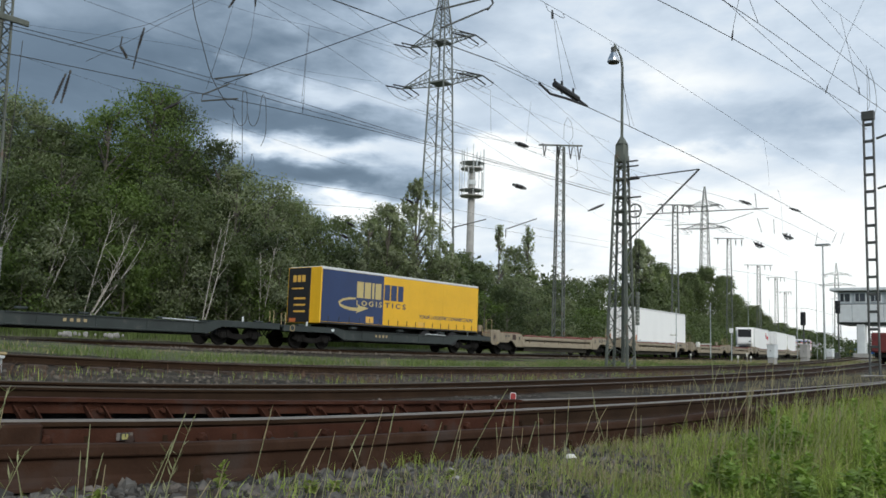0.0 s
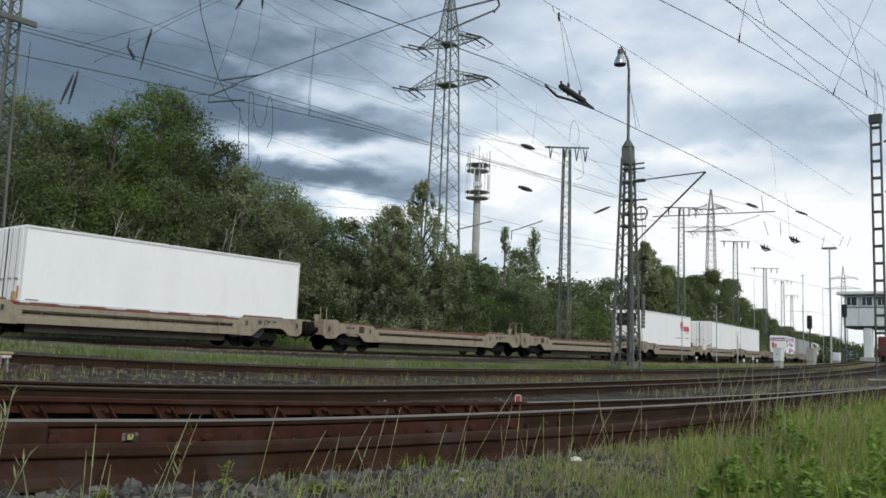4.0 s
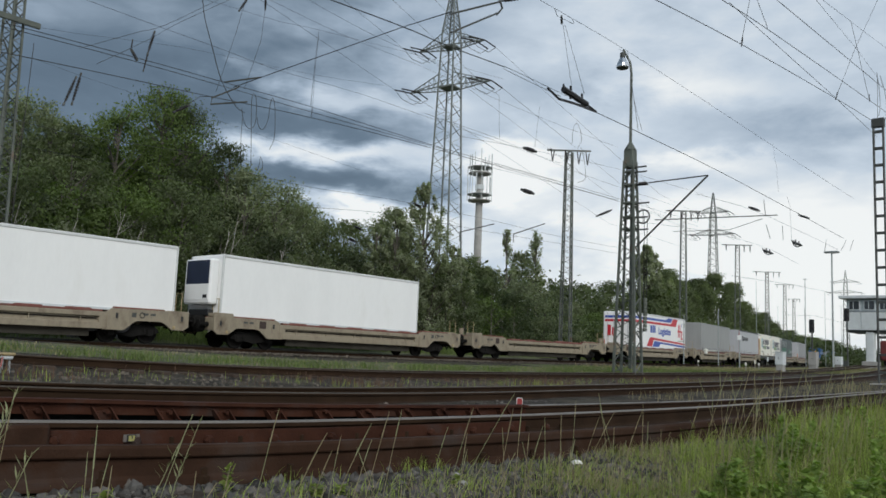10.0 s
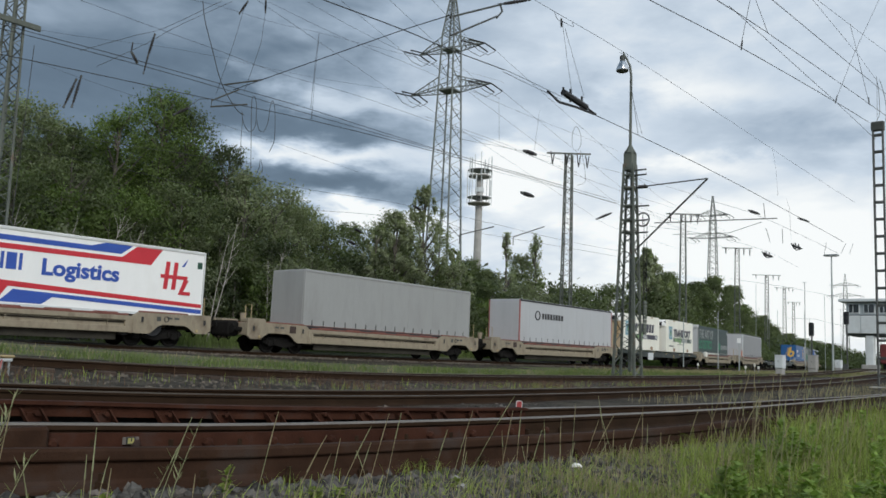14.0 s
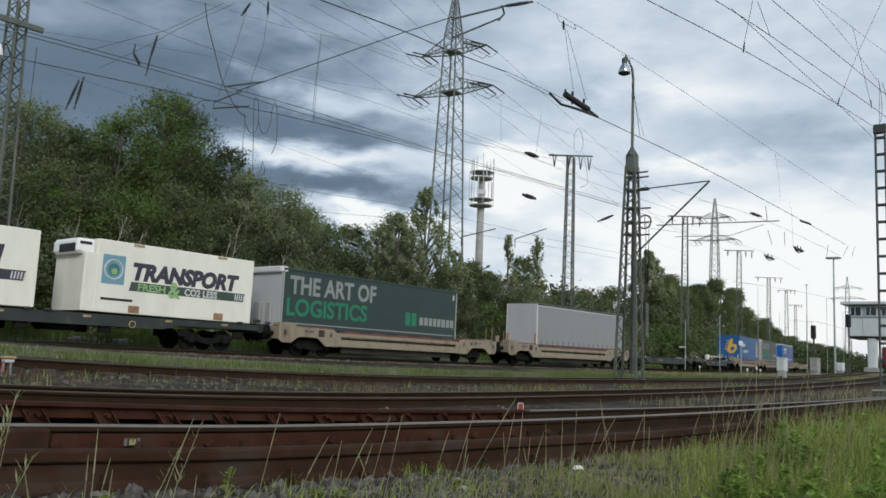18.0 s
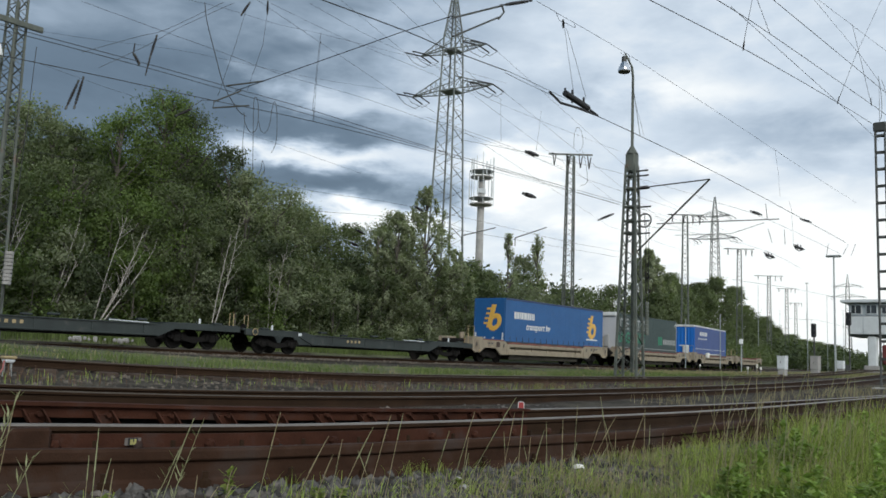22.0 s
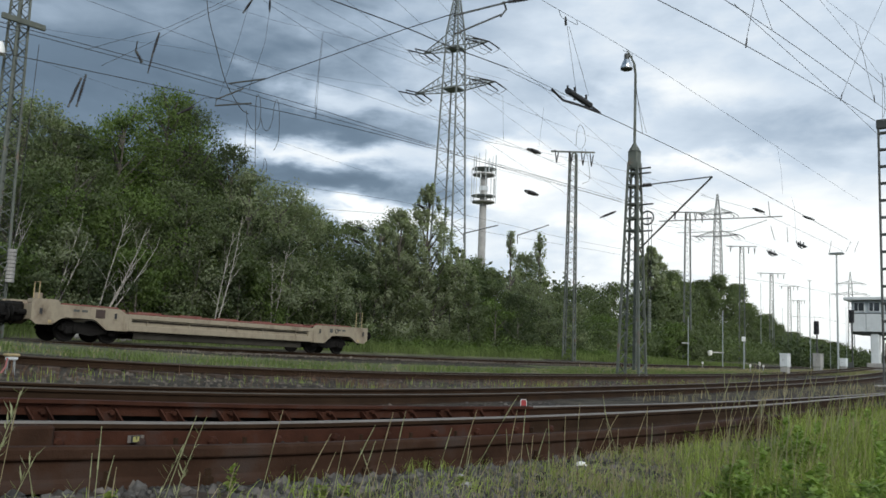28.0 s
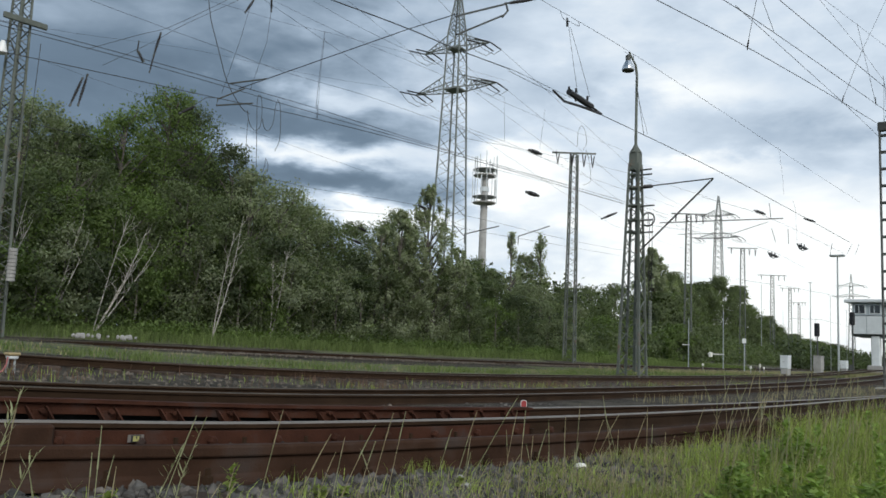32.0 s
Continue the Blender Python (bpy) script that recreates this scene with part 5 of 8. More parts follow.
def load_green(at):
    t, h, w, z0, z1 = trailer_shell(at, "dark green curtain-sided semi-trailer with faded white slogan", GREENTARP, BLACK, "curtain", rim=GREENTARP, front=GREYTARP, straps=False)
    part("front_panel", Geo().box((-h - 0.01, 0, (z0 + z1) / 2), (0.04, 2.4, z1 - z0 - 0.05), 0.01), LIGHTTARP, t)
    part("header_cap", Geo().box((-h + 0.05, 0, z1 - 0.08), (0.5, 2.58, 0.3), 0.06), LETTER_WHITE, t)
    part("air_coupling_box", Geo().box((-h - 0.12, 0.4, z0 + 0.75), (0.2, 0.5, 0.9), 0.04), GREYTARP, t)
    part("hose_rack", Geo().box((-h - 0.12, -0.45, z0 + 0.7), (0.16, 0.4, 1.0), 0.04), GREYTARP, t)
    lettering("THE ART OF", 1.25, LETTER_FADED, t, side_m(-h + 0.42, z1 - 1.22), 0.035, width=6.1)
    lettering("LOGISTICS", 1.2, LETTER_GREEN, t, side_m(-h + 0.3, z1 - 2.3), 0.03, width=5.6)
    for dx in (0.0, 0.52):
        plate(t, [(2.2 + dx, z0 + 0.62), (2.62 + dx, z0 + 0.62), (2.62 + dx, z0 + 1.36), (2.2 + dx, z0 + 1.36)], LETTER_GREEN, -1.284, "logo_block")
    word_blocks(3.42, z0 + 0.7, 0.46, [0.32, 0.34, 0.3, 0.28, 0.3, 0.34, 0.32, 0.28], 0.09, LETTER_FADED, t)
    plate(t, [(-h + 0.2, z0 + 0.2), (h - 0.3, z0 + 0.2), (h - 0.3, z0 + 0.26), (-h + 0.2, z0 + 0.26)], LETTER_FADED, -1.284, "reflex_line")
    part("buckle", Geo().box((h - 0.35, -1.29, z1 - 0.4), (0.12, 0.02, 0.3), 0.01), LETTER_WHITE, t)
    return t


def letter_b(t, m, s, mat):
    """The curled initial of the haulier, with three speed lines, as plain shapes."""
    g = Geo()
    g.tube([(0.04 * s, 0.97 * s, 0), (0.03 * s, 0.5 * s, 0), (0.02 * s, 0.06 * s, 0)], 0.115 * s, 0.115 * s, 6)
    g.tube([(0.25 * s + 0.22 * s * math.cos(k), 0.28 * s + 0.25 * s * math.sin(k), 0) for k in [2.9 - 0.36 * i for i in range(18)]], 0.10 * s, 0.10 * s, 6)
    ob = part("logo_initial", g, mat, t)
    tilt = Matrix(((1, 0.25, 0, 0), (0, 1, 0, 0), (0, 0, 1, 0), (0, 0, 0, 1)))
    ob.data.transform(Matrix.Diagonal((1, 1, 0.08, 1)))
    ob.data.transform(tilt)
    ob.matrix_basis = m
    for i in range(4):
        q = part("logo_dash", Geo().box((-0.12 * s + 0.05 * i * s, (0.24 + 0.19 * i) * s, 0), (0.18 * s, 0.08 * s, 0.012)), mat, t)
        q.matrix_basis = m
    return ob


def load_blue(at):
    t, h, w, z0, z1 = trailer_shell(at, "mid blue curtain-sided semi-trailer with orange-yellow initial", BLUE, BLACK, "curtain", rim=NAVY, front=BLUE)
    part("front_panel", Geo().box((-h - 0.01, 0, (z0 + z1) / 2), (0.04, 2.36, z1 - z0 - 0.1), 0.01), BLUE, t)
    letter_b(t, end_m(0.1, z0 + 0.85, -h - 0.04), 1.7, GOLD)
    letter_b(t, side_m(4.6, z0 + 0.75), 1.75, GOLD)
    word_blocks(-5.75, z0 + 1.62, 0.46, [0.26, 0.24, 0.17, 0.28, 0.38, 0.24, 0.17, 0.15, 0.15], 0.06, LETTER_WHITE, t)
    lettering("transport bv", 0.62, LETTER_WHITE, t, side_m(-4.25, z0 + 0.95), 0.016, 0.25, width=3.2)
    plate(t, [(4.2, z0 + 0.55), (6.0, z0 + 0.55), (6.0, z0 + 0.65), (4.2, z0 + 0.65)], LETTER_WHITE, -1.284, "stencil_bar")
    for s in (-1, 1):
        part("corner_mark", Geo().box((-h - 0.035, s * 1.1, z0 + 0.35), (0.01, 0.12, 0.55)), LETTER_WHITE, t)
        part("corner_mark", Geo().box((-h - 0.035, s * 0.35, z0 + 0.28), (0.01, 0.14, 0.12)), LETTER_WHITE, t)
    return t


def load_deep_blue(at):
    t, h, w, z0, z1 = trailer_shell(at, "deep blue curtain-sided semi-trailer with bright ribbed front", BLUE_DEEP, LETTER_WHITE, "curtain", rim=LETTER_WHITE, front=BLUE_BRIGHT, straps=False)
    part("front_panel", Geo().box((-h - 0.01, 0, (z0 + z1) / 2), (0.04, 2.36, z1 - z0 - 0.1), 0.01), BLUE_BRIGHT, t)
    for i in range(7):
        part("front_rib", Geo().box((-h - 0.05, -0.99 + i * 0.33, (z0 + z1) / 2), (0.08, 0.14, z1 - z0 - 0.3), 0.02), BLUE_BRIGHT, t)
    part("header_cap", Geo().box((-h + 0.05, 0, z1 - 0.06), (0.4, 2.58, 0.2), 0.05), LETTER_WHITE, t)
    part("air_coupling_box", Geo().box((-h - 0.16, -0.45, z0 + 0.5), (0.25, 0.6, 0.9), 0.05), PALE, t)
    word_blocks(-4.7, z1 - 0.95, 0.38, [0.3, 0.24, 0.1, 0.2, 0.16, 0.24, 0.2, 0.26, 0.36, 0.28], 0.07, LETTER_WHITE, t)
    word_blocks(-5.3, z1 - 1.35, 0.16, [0.2] * 10, 0.16, LETTER_WHITE, t, name="stencil_bar")
    plate(t, [(-h + 0.3, z0 + 0.6), (h - 0.3, z0 + 0.6), (h - 0.3, z0 + 0.65), (-h + 0.3, z0 + 0.65)], LETTER_WHITE, -1.284, "reflex_line")
    return t


def reefer_container(at, first):
    t = thing("container", "off-white refrigerated container with rust stains and dark lettering", "container", "containers on the dark wagon", at=at)
    length, z0, z1, w = 8.3, 1.38, 4.35, 1.25
    h = length / 2
    part("body", Geo().box((0.25, 0, (z0 + z1) / 2), (length - 0.5, 2 * w, z1 - z0), 0.03), CREAM, t)
    part("front_wall", Geo().box((-h + 0.26, 0, z0 + 1.18), (0.52, 2 * w, 2.36), 0.02), CREAM, t)
    part("rust_stain", Geo().box((-h - 0.003, -0.55, z0 + 1.2), (0.012, 1.3, 2.2)), RUST_STREAK if first else WHITE_OLD, t)
    u = part("cooling_unit", Geo().box((-h + 0.12, 0, z1 - 0.36), (0.8, 2.2, 0.62), 0.12), WHITE, t, "white cooling unit")
    part("grille", Geo().box((-h - 0.26, -0.2, z1 - 0.42), (0.06, 1.4, 0.34), 0.03), BLACK, u)
    part("grille", Geo().box((-h + 0.05, -1.1, z1 - 0.24), (0.5, 0.03, 0.12), 0.01), BLACK, u)
    for x in (-h + 0.1, h - 0.1):
        part("corner_post", Geo().box((x, -w - 0.004, (z0 + z1) / 2 - (0.3 if x < 0 else 0)), (0.16, 0.03, z1 - z0 - (0.62 if x < 0 else 0.02)), 0.01), CREAM, t)
    for x in (-h + 2.3, h - 1.8):
        part("lifting_plate", Geo().box((x, -w - 0.006, z0 + 0.2), (0.5, 0.02, 0.3), 0.01), material("rust_stained_plate", (0.34, 0.20, 0.11), 0.8, 0, 0.4, 4, 20), t)
        part("corner_fitting", Geo().box((x, -w - 0.006, z1 - 0.08), (0.5, 0.02, 0.12), 0.01), AMBER, t)
    b = part("badge", Geo().box((-h + 1.25, -w - 0.006, z1 - 1.2), (1.0, 0.012, 1.2), 0.005), TEAL, t, "pale blue-green square badge")
    part("badge_ring", Geo().ring((-h + 1.25, -w - 0.012, z1 - 1.2), 0.4, 0.03), LETTER_WHITE, b)
    part("badge_core", Geo().lathe((-h + 1.25, -w - 0.014, z1 - 1.2), [(0.27, 0), (0.24, -0.004)], 14, "y"), material("deep_teal_badge", (0.06, 0.20, 0.22), 0.5), b)
    part("badge_core", Geo().lathe((-h + 1.28, -w - 0.02, z1 - 1.28), [(0.14, 0), (0.12, -0.004)], 10, "y"), LIME, b)
    y = -w - 0.008
    if first:
        word_blocks(-h + 2.15, z1 - 1.42, 0.72, [0.46, 0.42], 0.14, LETTER_NAVY, t, 0.18, y)
        word_blocks(-h + 3.75, z1 - 1.42, 0.72, [0.66, 0.5, 0.5, 0.48, 0.46], 0.13, LETTER_NAVY, t, 0.18, y)
    else:
        lettering("TRANSPORT", 0.95, LETTER_NAVY, t, side_m(-h + 2.1, z1 - 1.5, y), 0.055, 0.2, width=5.4)
    plate(t, [(-h + 2.0, z1 - 2.0), (h - 0.5, z1 - 2.0), (h - 0.42, z1 - 1.62), (-h + 2.08, z1 - 1.62)], LETTER_NAVY if first else BAND_DARK, y, "band")
    if first:
        lettering("ROAD", 0.42, LIME, t, side_m(-h + 2.7, z1 - 1.96, y - 0.006), 0.012, width=1.1)
        lettering("2", 0.95, LIME, t, side_m(-h + 3.9, z1 - 2.12, y - 0.006), 0.03, width=0.55)
        lettering("RAIL", 0.42, LETTER_WHITE, t, side_m(-h + 4.6, z1 - 1.96, y - 0.006), 0.012, width=0.9)
    else:
        lettering("FRESH", 0.42, LIME, t, side_m(-h + 2.4, z1 - 1.96, y - 0.006), 0.012, width=1.3)
        lettering("&", 0.95, LIME, t, side_m(-h + 3.85, z1 - 2.12, y - 0.006), 0.03, width=0.6)
        lettering("CO2 LESS", 0.42, LETTER_WHITE, t, side_m(-h + 4.65, z1 - 1.96, y - 0.006), 0.012, width=1.7)
    for i in range(5):
        plate(t, [(h - 1.0 + i * 0.12, z1 - 1.95), (h - 0.94 + i * 0.12, z1 - 1.95), (h - 0.9 + i * 0.12, z1 - 1.67), (h - 0.96 + i * 0.12, z1 - 1.67)], LETTER_WHITE, y - 0.004, "band_mark")
    plate(t, [(-h + 0.8, z0 + 0.5), (-h + 2.2, z0 + 0.5), (-h + 2.2, z0 + 0.6), (-h + 0.8, z0 + 0.6)], BLACK, y, "stencil_bar")
    return t


# train places: metres along the train from its zero, which passes x = 0 at 13 s
# small unevenness of the train's run, in metres, by the second
UNEVEN = {1: 0.15, 2: 0.45, 3: 0.25, 6: -0.2, 7: 0.12, 8: 0.15, 9: 0.25, 10: 0.28, 11: 0.38, 12: 0.05, 13: 0.12, 14: 0.36, 15: 0.3, 16: 0.25, 17: 0.36, 18: 0.3, 19: 0.36, 20: 0.2, 21: 0.42, 22: 0.42, 23: 0.08, 28: 0.1, 29: 0.2, 30: 0.1}


def advance(t):
    a = t - 13
    return 14.03592 * a + 0.0219014 * a * a - 0.00071506 * a ** 3 + UNEVEN.get(t, 0.0)


def on_track(u, t):
    """The pose on the rails of what sits u metres along the train."""
    x = u - advance(t)
    y = TRAIN_Y + bend(x)
    q = 4.0
    h = math.atan2(bend(x + q) - bend(x - q), 2 * q)
    p = math.atan2(train_z(x + q) - train_z(x - q), 2 * q)
    return Matrix.Translation((x, y, train_z(x))) @ Matrix.Rotation(h, 4, "Z") @ Matrix.Rotation(-p, 4, "Y")


ON_TRAIN = []


def ride(ob, u):
    ON_TRAIN.append((ob, u))
    return ob


I4 = Matrix.Identity(4)


def build_train():
    first = pocket_wagon(I4)
    starts = [-131.9, -113.2, -93.9, -75.8, -56.4, -37.4, -18.2, 0.9, 19.8, 39.7, 59.0, 98.0, 117.3, 170.4, 189.8, 209.1, 228.2]
    for i, u in enumerate(starts):
        ob = first if i == 0 else copy_thing(first, I4)
        ride(ob, u + WAGON_LEN / 2)
    low = spine_wagon(I4)
    for i, u in enumerate([-184.5, -166.9, -149.3, 135.4, 153.1]):
        ob = low if i == 0 else copy_thing(low, I4)
        ride(ob, u + 8.7)
    ride(container_wagon(I4), 87.2)
    loads = [(load_yellow_blue(I4), -140.1), (load_white_doors(I4), -102.4), (load_white_unit(I4, True), -49.4)]
    w4 = load_white_doors(I4)
    loads += [(w4, -27.0), (load_white_unit(I4), -11.05), (load_striped(I4), 30.45), (load_grey(I4), 49.95), (load_grey(I4, logo=True), 69.2)]
    loads += [(reefer_container(I4, True), 82.1), (reefer_container(I4, False), 92.2)]
    g1 = load_green(I4)
    loads += [(g1, 104.95), (load_grey(I4, light=True, orange=True), 127.7), (load_blue(I4), 180.85), (copy_thing(g1, I4), 196.8), (load_deep_blue(I4), 216.35)]
    for ob, u in loads:
        ride(ob, u)


build_train()


# ---- masts, pylons and wires ----
def lattice(parent, base, top, w0, w1, panels, leg, lace, mat, turn=0.0, crossed=True):
    """Four tapering corner legs with zigzag lacing on each face."""
    b, t = Vector(base), Vector(top)
    c, s = math.cos(turn), math.sin(turn)
    corner = lambda k, f: b.lerp(t, f) + Vector(((c * k[0] - s * k[1]), (s * k[0] + c * k[1]), 0)) * ((w0 + (w1 - w0) * f) / 2)
    ks = [(-1, -1), (1, -1), (1, 1), (-1, 1)]
    for k in ks:
        part("leg", Geo().tube([corner(k, 0), corner(k, 1)], leg, leg * 0.8, 4), mat, parent)
    for i in range(4):
        a, d = ks[i], ks[(i + 1) % 4]
        for first, second in ((a, d), (d, a))[: 2 if panels < 16 and crossed else 1]:
            line = [corner(first if q % 2 == 0 else second, q / (2 * panels)) for q in range(2 * panels + 1)]
            part("lacing", Geo().tube(line, lace, n=4, caps=False), mat, parent)


def lamp_mast():
    m = thing("lattice_mast", "stout dark lattice catenary mast with a lamp pole on top", "mast")
    x, y, z = 37.25, 18.5, 0.0
    lattice(m, (x, y, z), (x, y, 10.3), 1.04, 0.46, 10, 0.078, 0.038, STEEL_MAST, 0.12, False)
    part("cap_plate", Geo().box((x, y, 10.42), (0.5, 0.5, 0.9), 0.05), STEEL_MAST, m)
    part("cap_cone", Geo().lathe((x, y, 10.85), [(0.32, 0), (0.14, 0.3), (0.09, 0.4)], 8), STEEL_MAST, m)
    part("spine", Geo().box((x + 0.03, y - 0.12, 5.3), (0.16, 0.16, 10.2), 0.02), STEEL_MAST, m)
    pole = part("lamp_pole", Geo().tube([(x, y, 11.1), (x, y, 14.8), (x - 0.03, y + 0.04, 15.3), (x - 0.26, y + 0.32, 16.0)], 0.075, 0.045, 8), STEEL_MAST, m)
    g = Geo()
    for i in range(6):
        g.tube([(x - 0.16, y, 11.7 + i * 0.55), (x + 0.16, y, 11.7 + i * 0.55)], 0.014, n=4)
    part("climbing_steps", g, STEEL_MAST, pole)
    lamp = part("lamp_shade", Geo().lathe((x - 0.28, y + 0.35, 15.05), [(0.30, 0), (0.31, 0.03), (0.27, 0.20), (0.17, 0.42), (0.12, 0.5), (0.11, 0.72), (0.05, 0.76)], 20), LAMP_METAL, m, "shiny bell-shaped lamp shade", True)
    part("lamp_cap", Geo().lathe((x - 0.28, y + 0.35, 15.52), [(0.13, 0), (0.13, 0.28), (0.06, 0.34)], 12), STEEL_DARK, lamp)
    part("lamp_rim", Geo().lathe((x - 0.28, y + 0.35, 15.0), [(0.25, 0), (0.29, 0.02), (0.29, 0.07), (0.25, 0.09)], 16), STEEL_DARK, lamp)
    for zz, w in ((9.1, 1.3), (9.75, 1.15), (8.2, 1.5), (7.5, 1.3), (6.9, 1.4), (10.0, 1.1)):
        part("collar", Geo().box((x, y, zz), (w * 0.42, w * 0.42, 0.09), 0.02), STEEL_MAST, m)
        part("collar_arm", Geo().box((x + 0.05, y - 0.4, zz - 0.02), (0.07, w * 0.8, 0.07), 0.01), STEEL_DARK, m)
    part("arm", Geo().tube([(x, y - 0.3, 9.12), (x - 0.2, 14.5, 9.16)], 0.03, n=6), STEEL_DARK, m)
    part("arm_insulator", Geo().lathe((x - 0.02, 17.6, 9.12), [(0.05, 0), (0.11, 0.1), (0.05, 0.14), (0.11, 0.24), (0.05, 0.28), (0.11, 0.38), (0.05, 0.42)], 10, "y"), INSUL, m)
    part("arm", Geo().tube([(x, y - 0.2, 5.9), (x - 0.2, 14.5, 9.16)], 0.042, n=6), STEEL_DARK, m)
    w = part("pulley_wheel", Geo().tube([(x + 0.55, y - 0.45 + 0.33 * math.cos(k * 0.314159), 7.6 + 0.33 * math.sin(k * 0.314159)) for k in range(21)], 0.04, n=6, caps=False), STEEL_DARK, m, "tensioning pulley wheel")
    part("spokes", Geo().tube([(x + 0.55, y - 0.8, 7.6), (x + 0.55, y - 0.1, 7.6)], 0.02, n=4).tube([(x + 0.55, y - 0.45, 7.25), (x + 0.55, y - 0.45, 7.95)], 0.02, n=4), STEEL_DARK, w)
    part("tension_cable", Geo().tube([(x + 0.6, y - 0.65, 7.6), (x + 0.6, y - 0.65, 3.6)], 0.014, n=4), WIRE, m)
    part("tension_cable", Geo().tube([(x + 0.6, y - 0.5, 7.6), (x + 0.6, y - 0.5, 3.6)], 0.014, n=4), WIRE, m)
    for i in range(9):
        part("weight", Geo().lathe((x + 0.6, y - 0.58, 2.0 + i * 0.18), [(0.09, 0), (0.10, 0.02), (0.10, 0.14), (0.09, 0.16)], 10), STEEL_MAST, m)
    for s in (-1, 1):
        part("foot", Geo().box((x + s * 0.45, y, -0.22), (0.4, 1.3, 0.4), 0.08), CONCRETE, m)
    return m


lamp_mast()


def narrow_mast(x, y, z0, z1, w, label="tall narrow lattice mast with insulators on a crossarm", arm=4.2, panels=20, mat=STEEL_MAST, group="lattice masts beside the wood"):
    m = thing("lattice_mast", label, "mast", group)
    lattice(m, (x, y, z0), (x, y, z1), w * 1.05, w * 0.66, panels, 0.075 * w / 0.8, 0.034 * w / 0.8, mat, 0.3)
    if arm:
        part("crossarm", Geo().box((x, y, z1 + 0.05), (0.16, 0.2, 0.2), 0.02).tube([(x - arm * 0.42, y + arm * 0.28, z1 - 0.05), (x + arm * 0.42, y - arm * 0.28, z1 + 0.3)], 0.09, n=4), mat, m)
        for k in (-0.75, -0.1, 0.45, 0.85):
            cx, cy = x + arm * 0.42 * k, y - arm * 0.28 * k
            for d in (-0.3, 0.3):
                part("hanging_insulator", Geo().tube([(cx + d, cy, z1 + 0.1), (cx, cy, z1 - 1.0)], 0.05, n=5), INSUL, m)
    part("foundation", Geo().box((x, y, z0 - 0.42), (w * 1.6, w * 1.6, 0.7), 0.1), CONCRETE, m)
    return m


narrow_mast(63.6, 37.5, 0.3, 18.6, 0.85)
narrow_mast(102.4, 43.3, 0.9, 19.6, 0.88, arm=5.0, panels=18)
narrow_mast(143.6, 51.0, 0.9, 20.6, 0.95, arm=6.0, panels=16)
narrow_mast(204.0, 65.4, 1.2, 22.2, 1.05, arm=8.0, panels=14)
narrow_mast(256.0, 77.0, 1.4, 23.8, 1.1, arm=7.0, panels=12)
narrow_mast(316.0, 91.9, 1.4, 24.0, 1.1, arm=6.0, panels=10)
narrow_mast(15.65, 37.5, 0.4, 15.6, 0.8, label="tall lattice mast with a white lamp and tension weights", arm=0)


def left_mast_fittings():
    x, y = 15.65, 37.5
    a = thing("crossarm_beam", "flat grey crossarm clamped to a lattice mast", "crossarm")
    part("beam", Geo().box((x + 0.05, y - 0.4, 14.35), (1.9, 0.14, 0.26), 0.03), STEEL_MAST, a)
    l = thing("mast_lamp", "white bell lamp on a bent bracket", "lamp")
    part("bracket", Geo().tube([(x, y - 0.3, 12.4), (x - 0.5, y - 0.4, 13.3), (x - 0.75, y - 0.4, 13.2)], 0.035, n=6), STEEL_DARK, l)
    part("shade", Geo().lathe((x - 0.8, y - 0.4, 12.6), [(0.2, 0), (0.21, 0.06), (0.15, 0.36), (0.08, 0.58)], 14), ENAMEL, l, "white bell-shaped shade", True)
    w = thing("tension_weight", "stack of grey tension weights hanging on a cable", "weight")
    part("cable", Geo().tube([(x + 0.75, y - 0.5, 13.5), (x + 0.55, y - 0.5, 4.3)], 0.016, n=4), WIRE, w)
    for i in range(9):
        part("weight", Geo().lathe((x + 0.52, y - 0.5, 2.9 + i * 0.16), [(0.17, 0), (0.18, 0.02), (0.18, 0.12), (0.17, 0.14)], 12), CONCRETE, w)
    part("guide_cable", Geo().tube([(x + 0.45, y - 0.5, 2.9), (x + 0.3, y - 0.5, 0.6)], 0.016, n=4), WIRE, w)


left_mast_fittings()


def frame_mast():
    """The near mast of two channels joined by flat rungs."""
    m = thing("channel_mast", "dark steel mast of two channels joined by flat rungs", "mast")
    x, y, z1 = 39.42, 7.86, 11.25
    for s in (-1, 1):
        part("channel", Geo().box((x, y + s * 0.19, z1 / 2 - 0.1), (0.2, 0.065, z1 + 0.2), 0.015), STEEL_DARK, m)
    for i in range(15):
        part("rung", Geo().box((x, y, 0.5 + i * 0.74), (0.14, 0.36, 0.11), 0.01), STEEL_DARK, m)
    part("head_plate", Geo().box((x, y, z1 + 0.0), (0.24, 0.52, 0.4), 0.03), STEEL_DARK, m)
    part("bracket", Geo().tube([(x, y - 0.3, 10.2), (x + 0.2, y - 1.1, 10.5), (x + 0.2, y - 1.5, 10.1)], 0.05, n=6), STEEL_DARK, m)
    part("bracket", Geo().tube([(x, y - 0.3, 8.0), (x + 0.2, y - 1.2, 8.3)], 0.05, n=6), STEEL_DARK, m)
    part("foundation", Geo().box((x, y, -0.2), (1.0, 1.0, 0.5), 0.08), CONCRETE, m)


frame_mast()


